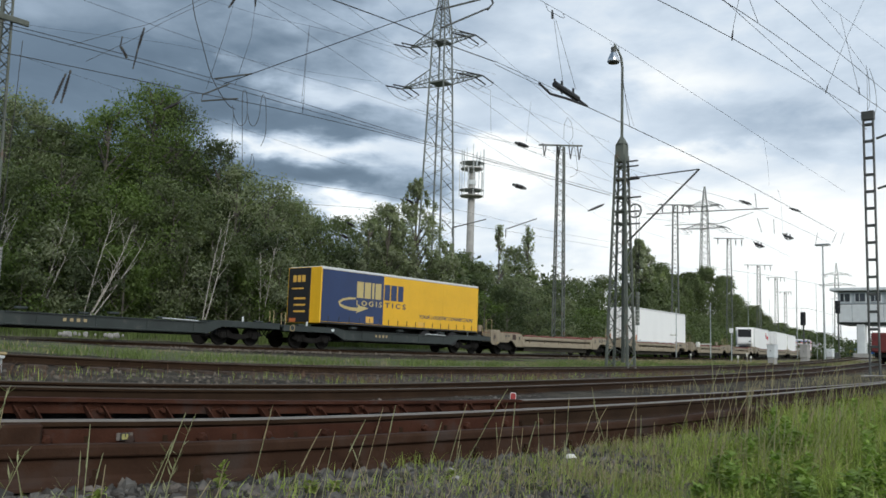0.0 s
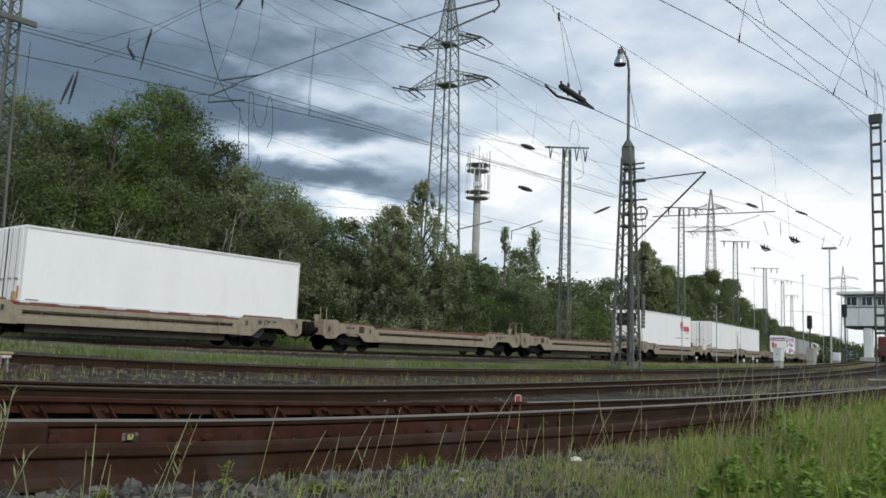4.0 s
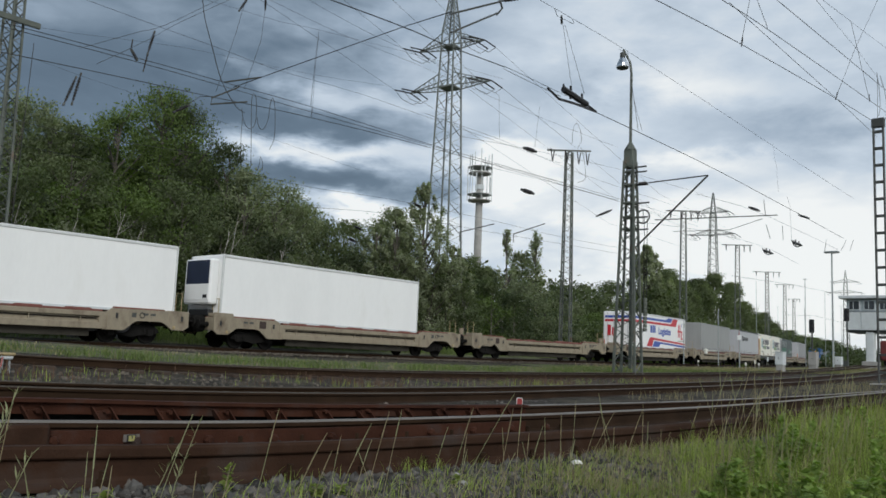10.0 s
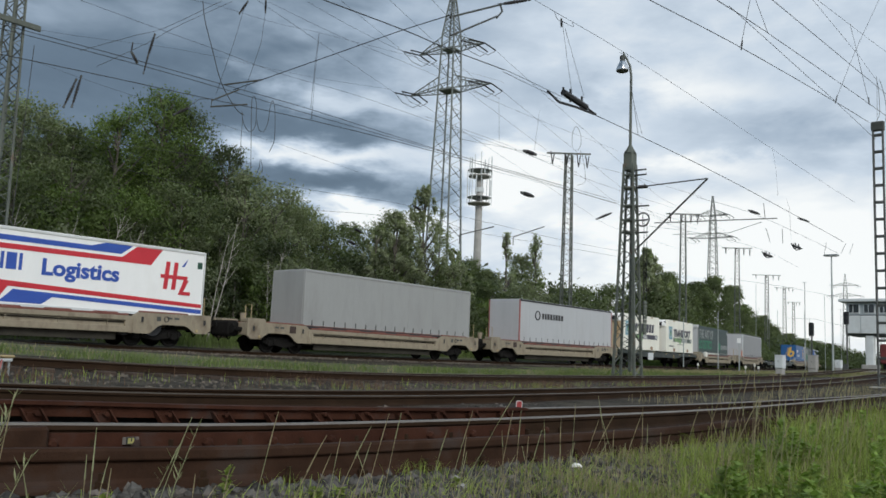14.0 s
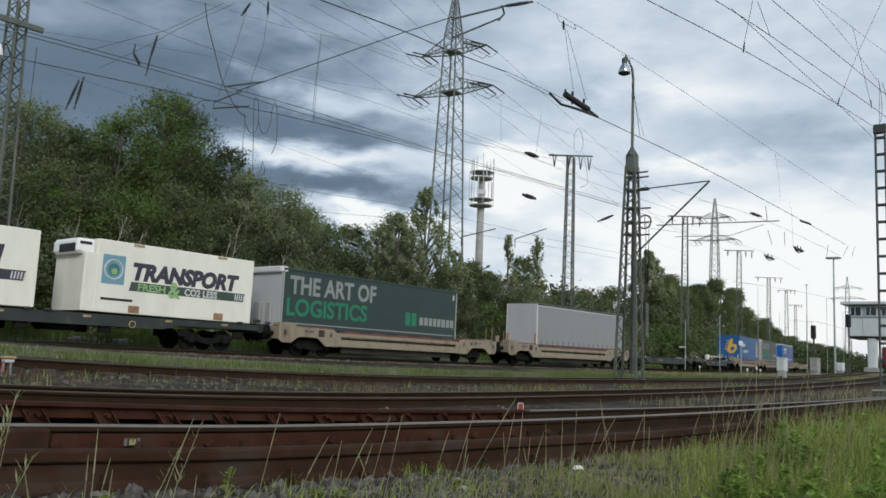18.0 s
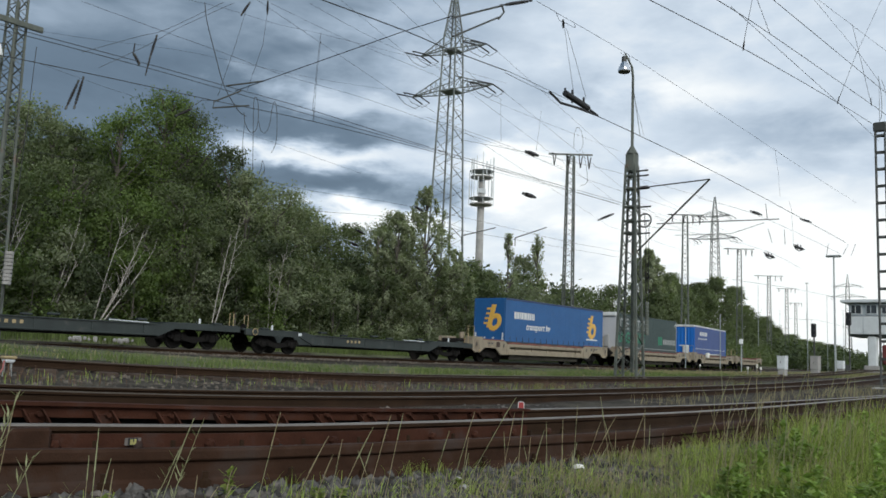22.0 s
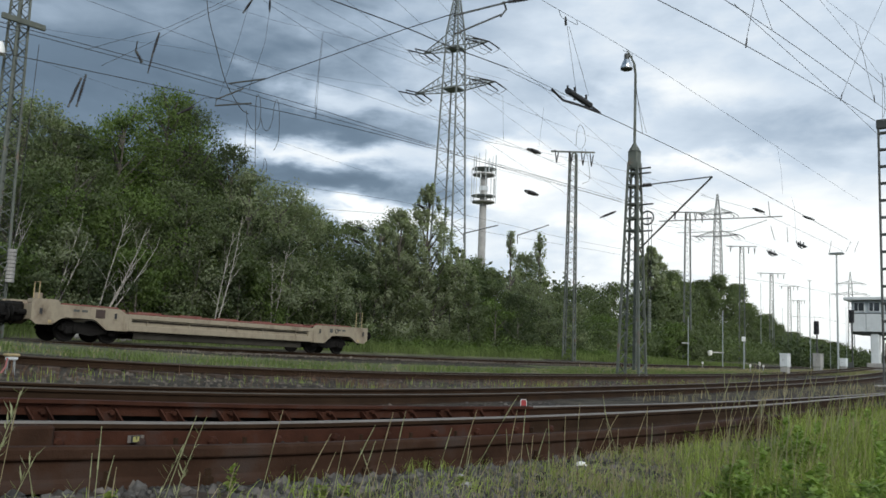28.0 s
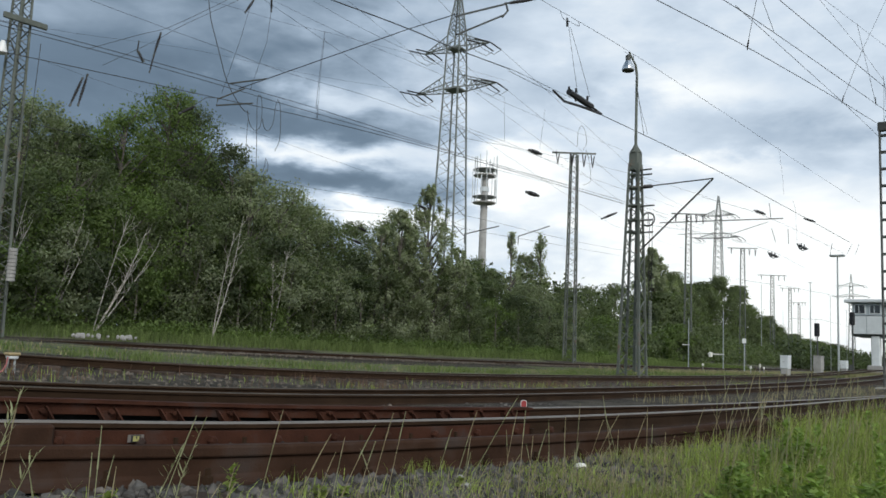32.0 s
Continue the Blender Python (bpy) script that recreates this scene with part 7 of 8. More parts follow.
# power lines that end on the near pylon
for za_, half_ in ((45.2, 5.7), (39.0, 7.0)):
    for s_ in (-1, 1):
        tip_ = Vector((93.3 + 0.11 * s_ * half_, 75.4 - 0.994 * s_ * half_, za_ + 0.15))
        overhead_wire([tuple(tip_ + Vector((0.83, -1.35, -1.12))), tuple(tip_ + Vector((90, 14, -6))), tuple(tip_ + Vector((171, 28, -2)))], 0.02)
        overhead_wire([tuple(tip_ + Vector((-2.33, 1.12, 0.07))), tuple(tip_ + Vector((-45, -14, -2.0))), tuple(tip_ + Vector((-95, -30, 2.0)))], 0.02)


# ---- buildings and small railway things ----
def signal_box():
    s = thing("signal_box", "grey-blue signal box with a cantilevered window cabin on a column", "building")
    x0, x1, y0, y1 = 126.4, 133.0, 18.0, 29.9
    cx, cy = (x0 + x1) / 2, (y0 + y1) / 2
    part("wall", Geo().box((cx, cy, 7.0), (x1 - x0, y1 - y0, 2.6), 0.1), CABIN, s)
    for i in range(6):
        part("cladding_panel", Geo().box((x0 - 0.04, y1 - 1.0 - i * 1.98, 7.0), (0.08, 1.9, 2.5), 0.03), PALE, s)
    part("window_wall", Geo().box((cx, cy, 9.1), (x1 - x0 - 0.3, y1 - y0 - 0.3, 1.7), 0.05), CABIN, s)
    for i in range(6):
        wy = y1 - 1.15 - i * 1.93
        f = part("window_frame", Geo().box((x0 + 0.10, wy, 9.15), (0.14, 1.5, 1.4), 0.03), PALE, s)
        part("window_pane", Geo().box((x0 + 0.03, wy, 9.15), (0.05, 1.22, 1.12)), GLASS, f)
        part("window_bar", Geo().box((x0, wy + 0.1, 9.15), (0.04, 0.07, 1.12)), PALE, f)
    for i in range(3):
        wx = x0 + 1.3 + i * 2.0
        f = part("window_frame", Geo().box((wx, y0 + 0.10, 9.15), (1.5, 0.14, 1.4), 0.03), PALE, s)
        part("window_pane", Geo().box((wx, y0 + 0.03, 9.15), (1.22, 0.05, 1.12)), GLASS, f)
    part("gutter", Geo().box((x0 - 0.02, cy, 8.22), (0.14, y1 - y0, 0.12), 0.03), STEEL_DARK, s)
    part("roof", Geo().box((cx, cy, 10.25), (x1 - x0 + 1.4, y1 - y0 + 1.4, 0.42), 0.08), PALE, s, "flat overhanging roof")
    part("floor_beam", Geo().box((cx, cy, 5.6), (x1 - x0 - 0.5, y1 - y0 - 0.4, 0.4), 0.05), STEEL_DARK, s)
    part("column", Geo().box((127.2, 26.9, 3.0), (1.1, 1.1, 5.4), 0.1), PALE, s)
    part("stair_tower", Geo().box((130.5, 21.5, 2.9), (3.0, 3.0, 5.6), 0.1), STEEL_DARK, s)
    part("plinth", Geo().box((127.2, 26.9, 0.8), (2.0, 2.0, 1.4), 0.1), CONCRETE, s)


signal_box()
pylon(600.3, 141.5, 3.0, 63.9, 4.5, 2.0, 55.0, ((56.0, 8.0), (49.0, 10.0)), "very distant lattice transmission pylon", PYLON_STEEL, 0.16, 8)


def cabinet(x, y, w, h, z0, mat=PALE, label="pale grey metal relay cabinet on a concrete base"):
    c = thing("relay_cabinet", label, "cabinet", "relay cabinets beside the track")
    part("base", Geo().box((x, y, z0 + 0.02), (w * 0.9, w * 0.7, 0.5), 0.03), CONCRETE, c)
    b = part("body", Geo().box((x, y, z0 + 0.25 + h / 2), (w, w * 0.8, h), 0.04), mat, c)
    part("lid", Geo().box((x, y, z0 + 0.28 + h), (w * 1.06, w * 0.86, 0.07), 0.02), mat, c)
    for s in (-1, 1):
        d = part("door", Geo().box((x - w * 0.51, y + s * w * 0.19, z0 + 0.25 + h / 2), (0.03, w * 0.36, h * 0.9), 0.01), mat, c)
    part("handle", Geo().box((x - w * 0.54, y + 0.03, z0 + 0.3 + h / 2), (0.03, 0.03, 0.14), 0.01), BLACK, d)


cabinet(66.0, 20.2, 0.75, 0.95, 0.35)
cabinet(82.1, 22.2, 0.9, 1.2, 0.4, CONCRETE, "weathered grey concrete relay cabinet")
cabinet(97.2, 23.7, 0.8, 0.8, 0.6)


def stub(x, y, z0, h, mat, label, name="marker_post", r=0.055):
    m = thing(name, label, "marker", "low markers beside the track")
    part("post", Geo().box((x, y, z0 + h / 2), (r, r, h), 0.02), CONCRETE, m)
    part("head", Geo().box((x, y, z0 + h), (r * 2.2, r * 2.2, h * 0.5), 0.03), mat, m)


stub(56.7, 19.6, 0.2, 0.4, WHITE_OLD, "low white marker stone beside the track")
stub(58.8, 19.7, 0.25, 0.5, WHITE_OLD, "low white signal marker beside the track")
stub(60.5, 20.0, 0.25, 0.35, WHITE_OLD, "low white marker stone beside the track")
stub(62.0, 25.0, 0.3, 0.35, WHITE_OLD, "small white peg in the grass")


def sign_post(x, y, z0, h, board, label):
    p = thing("sign_post", label, "sign", "sign posts beside the track")
    part("pole", Geo().tube([(x, y, z0), (x, y, z0 + h)], 0.045, n=6), GALV, p)
    part("board", Geo().box((x - 0.06, y, z0 + h - board[2] / 2), board, 0.01), WHITE, p)


sign_post(66.0, 23.3, 0.3, 2.5, (0.04, 0.3, 0.36), "white rectangular sign board on a thin grey post")


def crossbar_post(x, y, z0, h, span, zb):
    p = thing("post_with_crossbar", "slim grey post with a short white crossbar", "post", "posts with crossbars")
    part("pole", Geo().tube([(x, y, z0), (x, y, z0 + h)], 0.04, 0.03, n=6), GALV, p)
    part("crossbar", Geo().box((x + 0.2, y + span / 2, zb), (0.08, span, 0.09), 0.02), WHITE_OLD, p)


crossbar_post(63.8, 26.9, 0.4, 3.8, 0.6, 2.15)
crossbar_post(64.75, 24.5, 0.4, 4.3, 1.3, 1.5)
part("small_case", Geo().box((64.75, 25.5, 1.45), (0.3, 0.25, 0.4), 0.05), WHITE_OLD, tagged(bpy.data.objects["post_with_crossbar.001"]))


# distant masts of the yard: x, y, height, bracket
FAR_POLES = [(179.5, 59.8, 17.4, 0.3), (218.5, 69.9, 16.8, 2.0), (267.0, 82.4, 17.8, 1.0), (287.0, 85.8, 16.4, 1.0), (230.7, 64.4, 15.0, 0.3), (250.4, 68.5, 14.4, 0.3), (193.1, 49.7, 16.1, 0.4), (222.6, 55.5, 16.4, 0.3), (242.6, 58.4, 16.3, 1.2)]


def tall_lamp(x, y, z0, z1):
    p = thing("yard_lamp", "tall slim yard lamp with a flat wide head", "street lamp", "yard lamps")
    part("pole", Geo().tube([(x, y, z0), (x, y, z1)], 0.11, 0.07, 8), GALV, p)
    part("head", Geo().box((x, y, z1), (0.7, 1.4, 0.17), 0.05), GALV, p)
    part("head", Geo().box((x - 0.1, y - 0.3, z1 - 0.10), (0.4, 0.6, 0.1), 0.04), ENAMEL, p)


tall_lamp(91.8, 22.9, 0.4, 12.3)
for px_, py_, pz_, head_ in FAR_POLES:
    sign_post(px_, py_, 0.4, pz_, (0.08, head_, 0.1), "distant slim grey mast of the yard")
sign_post(115.3, 32.1, 0.5, 11.4, (0.1, 0.5, 0.12), "tall slim grey pole with a short bracket")


def light_signal(x, y, z0, h):
    p = thing("light_signal", "dark light signal head on a slim pole", "signal", "light signals")
    part("pole", Geo().tube([(x, y, z0), (x, y, z0 + h)], 0.09, n=6), STEEL_DARK, p)
    hd = part("head", Geo().box((x - 0.15, y, z0 + h), (0.25, 0.6, 1.6), 0.1), BLACK, p)
    for k in (-0.6, 0.0, 0.6):
        part("hood", Geo().lathe((x - 0.3, y, z0 + h + k), [(0.14, -0.2), (0.16, -0.2), (0.16, 0.02)], 10, "x"), BLACK, hd)
    part("cabinet", Geo().box((x, y + 0.2, z0 + 0.6), (0.4, 0.6, 0.8), 0.05), STEEL_DARK, p)


light_signal(106.1, 28.8, 0.4, 4.9)
light_signal(112.0, 26.3, 0.4, 6.6)


def red_wagon():
    w = thing("parked_wagon", "dark red parked railway vehicle beyond the mast", "railway wagon", at=Matrix.Translation((75.5, 13.2, 0.3)))
    part("body", Geo().box((0, 0, 1.7), (9.0, 2.4, 1.5), 0.1), material("dull_red_wagon_paint", (0.16, 0.03, 0.028), 0.6), w)
    part("frame", Geo().box((0, 0, 0.75), (8.6, 2.0, 0.4), 0.05), UNDER, w)
    part("end_rail", Geo().tube([(-4.4, -1.1, 2.4), (-4.4, -1.1, 2.9), (-4.4, 1.1, 2.9), (-4.4, 1.1, 2.4)], 0.05, n=5), PALE, w)
    wheelset(w, -2.6)
    wheelset(w, 2.6)


red_wagon()


# ---- things among the near tracks ----
def rail_brake():
    """The rusty beam with slanting bracket plates beside the near rail."""
    b = thing("rail_brake", "rusty brown steel beam with slanting bracket plates beside the rail", "rail brake")
    pts, back = [], []
    x = -6.0
    while x < 9.3:
        p, h = on_path(PATH_A, x)
        n = Vector((-math.sin(h), math.cos(h), 0))
        back.append(tuple(p + n * 0.62 + Vector((0, 0, 0.05 - 0.07 * max(0.0, min(1.0, (x - 4) / 5))))))
        pts.append(tuple(p + n * 0.28 + Vector((0, 0, -0.12))))
        x += 0.8
    def strip(line, w, hh):
        """A flat bar drawn along a line."""
        g = Geo()
        vs, fs = [], []
        for i, c in enumerate(line):
            a, e = Vector(line[max(0, i - 1)]), Vector(line[min(len(line) - 1, i + 1)])
            d = (e - a).normalized()
            nn = Vector((-d.y, d.x, 0)) * w / 2
            up = Vector((0, 0, hh / 2))
            c = Vector(c)
            vs += [c - nn - up, c + nn - up, c + nn + up, c - nn + up]
        for i in range(len(line) - 1):
            for k in range(4):
                fs.append((i * 4 + k, i * 4 + (k + 1) % 4, i * 4 + 4 + (k + 1) % 4, i * 4 + 4 + k))
        m = len(line) * 4
        return g.add(vs, fs + [(0, 1, 2, 3), (m - 1, m - 2, m - 3, m - 4)])
    part("back_beam", strip([(u[0], u[1], u[2] + 0.0) for u in back], 0.06, 0.10), RUST, b)
    part("top_flange", strip([(u[0], u[1], u[2] + 0.06) for u in back], 0.16, 0.03), RUST, b)
    # near-black strip in place of the shadowed void below the beam
    part("dark_web", strip([(u[0], u[1] + 0.10, u[2] - 0.10) for u in back], 0.05, 0.16), UNDER, b)
    x = -5.64
    while x < 8.8:
        for k in (0.0, 0.15):
            p, h = on_path(PATH_A, x + k)
            n = Vector((-math.sin(h), math.cos(h), 0))
            d = Vector((math.cos(h), math.sin(h), 0))
            q = p + n * 0.58 - Vector((0, 0, 0.07 * max(0.0, min(1.0, (x - 4) / 5))))
            g = Geo()
            a0, a1 = q + n * 0.05 - d * 0.03 + Vector((0, 0, 0.065)), q - n * 0.10 + d * 0.045 + Vector((0, 0, -0.12))
            th = d * 0.014
            dep = n * -0.10
            vs = [a0, a1, a1 + dep, a0 + dep, a0 + th, a1 + th, a1 + dep + th, a0 + dep + th]
            g.add(vs, [(0, 1, 2, 3), (7, 6, 5, 4), (0, 4, 5, 1), (1, 5, 6, 2), (2, 6, 7, 3), (3, 7, 4, 0)])
            part("bracket_plate", g, RUST, b)
        p, h = on_path(PATH_A, x + 0.085)
        n = Vector((-math.sin(h), math.cos(h), 0))
        part("bracket_back", Geo().box(tuple(p + n * 0.56 + Vector((0, 0, -0.04))), (0.13, 0.03, 0.15), 0.005), RUST, b)
        part("bolt", Geo().lathe(tuple(p + n * 0.52 + Vector((0, 0, 0.03))), [(0.022, -0.03), (0.022, 0.02)], 6, "y"), RUST, b)
        x += 0.55
    # rusty cheek along the rail's near side, with its bolts
    cheek = []
    x = -6.0
    while x < 8.4:
        p, h = on_path(PATH_A, x)
        n = Vector((math.sin(h), -math.cos(h), 0))
        cheek.append(tuple(p + n * 0.06 + Vector((0, 0, -0.145))))
        x += 0.8
    part("cheek_plate", strip(cheek, 0.05, 0.15), RUST, b)
    x = -5.5
    while x < 9.0:
        p, h = on_path(PATH_A, x)
        n = Vector((math.sin(h), -math.cos(h), 0))
        c = p + n * 0.10 + Vector((0, 0, -0.15))
        part("bolt", Geo().lathe(tuple(c), [(0.045, 0.02), (0.045, -0.02), (0.025, -0.04)], 6, "y"), RUST, b)
        part("bolt", Geo().lathe((c.x + 0.31, c.y - 0.02, c.z - 0.04), [(0.05, -0.05), (0.05, -0.01), (0.028, 0.0), (0.028, 0.06)], 6), RAIL_SIDE, b)
        x += 0.62
    p, h = on_path(PATH_A, 3.76)
    n = Vector((math.sin(h), -math.cos(h), 0))
    grey = material("weathered_grey_plate", (0.15, 0.13, 0.115), 0.7, 0, 0.2, 6, 30, 0.1)
    olive = material("faded_yellow_green_paint", (0.33, 0.31, 0.11), 0.6, 0, 0.2, 8, 40, 0.1)
    pl = part("plate", Geo().box((0, 0, 0), (0.13, 0.012, 0.058), 0.004), grey, b, "small weathered grey plate with a yellow-green mark")
    pl.matrix_basis = Matrix.Translation(p + n * 0.12 + Vector((0, 0, -0.125))) @ Matrix.Rotation(h, 4, "Z")
    part("mark_frame", Geo().box((-0.002, -0.008, 0), (0.076, 0.006, 0.056), 0.002), BLACK, pl)
    part("mark", Geo().box((-0.002, -0.012, 0), (0.05, 0.004, 0.042)), olive, pl)
    part("plate_bar", Geo().box((0.0, -0.015, 0.008), (0.008, 0.004, 0.022)), BLACK, pl)
    p, h = on_path(PATH_A, 2.05)
    blk = part("joint_block", Geo().box((0, 0, 0), (2.2, 0.14, 0.17), 0.02), RUST_DARK, b)
    n = Vector((math.sin(h), -math.cos(h), 0))
    blk.matrix_basis = Matrix.Translation(p + n * 0.1 + Vector((0, 0, -0.13))) @ Matrix.Rotation(h, 4, "Z")
    # bolts along the half sunk rail
    x = -1.0
    while x < 9.0:
        p, h = on_path(PATH_B, x)
        n = Vector((math.sin(h), -math.cos(h), 0))
        c = p + n * 0.07 + Vector((0, 0, -0.19))
        part("bolt", Geo().lathe(tuple(c), [(0.04, -0.05), (0.04, 0.0), (0.022, 0.01), (0.022, 0.05)], 6), RAIL_SIDE, b)
        x += 0.62


rail_brake()


def red_marker():
    m = thing("track_marker", "small red and white arched marker on the rail end", "marker")
    p, h = on_path(PATH_C, 9.85)
    g = Geo().prism([(-0.05, 0), (0.05, 0), (0.05, 0.09), (0.035, 0.115), (-0.035, 0.115), (-0.05, 0.09)], -0.015, 0.015)
    a = part("plate", g, LETTER_WHITE, m)
    part("face", Geo().prism([(-0.041, 0.005), (0.041, 0.005), (0.041, 0.088), (0.028, 0.106), (-0.028, 0.106), (-0.041, 0.088)], -0.019, -0.0155), MARKER_RED, a)
    m.matrix_world = Matrix.Translation((p.x, p.y + 0.02, p.z)) @ Matrix.Rotation(radians(-52), 4, "Z") @ Matrix.Scale(0.85, 4)


red_marker()


def switch_box():
    m = thing("track_contact_box", "yellow-topped contact box on two legs with a rusty cable", "contact box", at=Matrix.Translation((6.5, 14.5, 0.06)))
    part("lid", Geo().box((0, 0, 0.30), (0.22, 0.19, 0.05), 0.02), AMBER, m)
    part("body", Geo().box((0, 0, 0.25), (0.17, 0.14, 0.07), 0.02), PALE, m)
    for s in (-0.1, 0.08):
        part("leg", Geo().tube([(s * 0.6, 0, 0.24), (s * 0.8, 0, -0.3)], 0.018, n=6), GALV, m)
    part("cable", Geo().tube([(-0.1, -0.07, 0.25), (-0.13, -0.11, 0.12), (-0.2, -0.14, 0.02), (-0.32, -0.14, -0.04)], 0.015, n=6), DULL_RED, m, "rusty red cable")


switch_box()


def rubble():
    rng = np.random.default_rng(11)
    pile = thing("rubble_pile", "low heap of broken white concrete lumps in the grass", "rubble")
    for i in range(26):
        x = 19.2 + rng.uniform(0, 3.4)
        y = 37.0 + rng.uniform(-0.3, 0.3)
        s = rng.uniform(0.05, 0.12)
        part("lump", Geo().lathe((x, y, ground_z(x, y) + 0.22 + (0.06 if i < 16 else 0)), [(s * 0.7, -s), (s * 1.1, -s * 0.3), (s, s * 0.6), (s * 0.4, s)], 6), CONCRETE, pile)


rubble()


# ---- bare dead stems in the wood ----
def dead_tree(x, y, stems, seed):
    rng = np.random.default_rng(seed)
    t = thing("dead_tree", "bare pale dead stems leaning out of the wood", "dead tree", "dead trees in the wood", at=Matrix.Translation((x, y, ground_z(x, y))))
    for dx, dz, bow in stems:
        g = Geo()
        pts = [Vector((dx * f + bow * math.sin(f * 3.1), -0.3 * f, dz * f)) for f in (0, 0.25, 0.5, 0.75, 1)]
        g.tube(pts, 0.036, 0.010, 6)
        for k in range(9):
            f = rng.uniform(0.25, 0.95)
            p = Vector((dx * f + bow * math.sin(f * 3.1), -0.3 * f, dz * f))
            q = p + Vector((rng.uniform(-0.9, 0.9), rng.uniform(-0.3, 0.3), rng.uniform(0.5, 1.3)))
            g.tube([p, p.lerp(q, 0.5) + Vector((0.08, 0, 0)), q], 0.012, 0.004, 4)
        part("stem", g, BARK_PALE, t)


dead_tree(21.3, 39.3, ((2.3, 5.6, 0.2), (1.3, 6.2, -0.1), (1.9, 4.0, 0.1), (2.9, 4.6, 0.15)), 1)
dead_tree(28.4, 39.5, ((1.3, 7.2, 0.2), (0.8, 6.2, -0.1)), 2)
dead_tree(19.4, 40.4, ((1.7, 4.6, 0.1), (1.2, 5.2, 0.1)), 3)
dead_tree(33.2, 40.4, ((0.7, 5.6, 0.1), (-0.4, 5.0, 0.1)), 4)
dead_tree(54.3, 41.2, ((-1.62, 7.31, 0.05),), 6)
dead_tree(16.6, 40.2, ((1.2, 6.0, 0.1), (1.6, 5.2, -0.1)), 5)


# ---- grass, weeds and stones ----
def blades(name, label, pts, height, width, mat, seed, lean=0.35, kind="stuff", rise=None):
    """Curved blades of grass at the given points, in one mesh."""
    rng = np.random.default_rng(seed)
    n = len(pts)
    p = np.asarray(pts, float)
    h = height * rng.uniform(0.45, 1.15, n)
    if rise:
        # lower towards one end, full height past the other
        h = h * np.clip((p[:, 0] - rise[0]) / (rise[1] - rise[0]), 0.35, 1.0)
    a = rng.uniform(0, 2 * math.pi, n)
    out = np.stack([np.cos(a), np.sin(a), np.zeros(n)], 1)
    side = np.stack([-np.sin(a + 0.6), np.cos(a + 0.6), np.zeros(n)], 1) * (width * rng.uniform(0.6, 1.3, n))[:, None]
    k = rng.uniform(0.05, 1.0, n) * lean
    lev = []
    for f, w in ((0, 1.0), (0.45, 0.85), (0.8, 0.5)):
        c = p + out * (h * k * f * f)[:, None] + np.stack([np.zeros(n), np.zeros(n), h * f * (1 - 0.25 * k * f)], 1)
        lev += [c - side * w, c + side * w]
    tip = p + out * (h * k)[:, None] + np.stack([np.zeros(n), np.zeros(n), h * (1 - 0.3 * k)], 1)
    v = np.stack(lev + [tip], 1).reshape(-1, 3)
    base = np.arange(n)[:, None] * 7
    loops = np.concatenate([base + np.array([[0, 1, 3, 2]]), base + np.array([[2, 3, 5, 4]]), base + np.array([[4, 5, 6]])], 1)
    starts = (np.arange(n)[:, None] * 11 + np.array([[0, 4, 8]])).ravel()
    me = bpy.data.meshes.new(name)
    me.vertices.add(len(v))
    me.vertices.foreach_set("co", v.astype(np.float32).ravel())
    me.loops.add(loops.size)
    me.loops.foreach_set("vertex_index", loops.astype(np.int32).ravel())
    me.polygons.add(3 * n)
    me.polygons.foreach_set("loop_start", starts.astype(np.int32))
    me.update(calc_edges=True)
    me.materials.append(mat)
    return tagged(new(name, me), label, "grass", kind=kind)


def scatter(n, x0, x1, y0, y1, seed, keep=None):
    rng = np.random.default_rng(seed)
    out = []
    while len(out) < n:
        x, y = rng.uniform(x0, x1), rng.uniform(y0, y1)
        if keep is None or rng.uniform() < keep(x, y):
            out.append((x, y, ground_z(x, y) - 0.02))
    return out


def edge_y(x):
    """Where the tall grass ends towards the near rail."""
    return 2.45 + 0.9 * (1 - math.exp(-max(0, x - 5) / 4)) + 0.25 * math.sin(x * 1.7)


def clump(x, y, s, lo):
    return lo + (1 - lo) * max(0, min(1, 0.5 + 1.3 * noise.noise(Vector((x * s, y * s, 3.3)))))


near_keep = lambda x, y: (1.0 if y < edge_y(x) - 0.4 else 0.35 if y < edge_y(x) else 0.0) * clump(x, y, 0.9, 0.35) * (0.25 + 0.75 * min(1, max(0, (x - 4) / 3)))
blades("tall_grass", "tall lush green grass in the foreground", scatter(20000, 4.2, 24, 0.4, 3.4, 21, near_keep), 0.40, 0.0034, BLADE, 31, 1.35, rise=(3.5, 8.0))
blades("tall_grass", "tall bright green grass tufts behind the weeds", scatter(11500, 5.2, 22, 1.6, 3.6, 20, lambda x, y: clump(x, y, 1.1, 0.1) if y < edge_y(x) + 0.3 else 0.0), 0.56, 0.0036, BLADE, 30, 1.25, rise=(4.5, 10.0))
blades("tall_grass", "thin straw-coloured seeding grass in the foreground", scatter(3600, 4.2, 24, 0.6, 3.5, 22, near_keep), 0.56, 0.0024, BLADE_DRY, 32, 0.7, rise=(3.0, 9.0))
blades("short_grass", "short yellowish grass among gravel", scatter(5200, 3.0, 9.5, 2.2, 3.95, 23, lambda x, y: clump(x, y, 1.4, 0.12) * min(1.0, max(0.08, (x - 3.4) / 2.2))), 0.15, 0.003, BLADE, 33, 1.0)
blades("short_grass", "short dry grass among gravel", scatter(4800, 3.0, 9.5, 2.2, 3.95, 24, lambda x, y: clump(x, y, 1.4, 0.12) * min(1.0, max(0.08, (x - 3.4) / 2.2))), 0.17, 0.0022, BLADE_DRY, 34, 1.0)
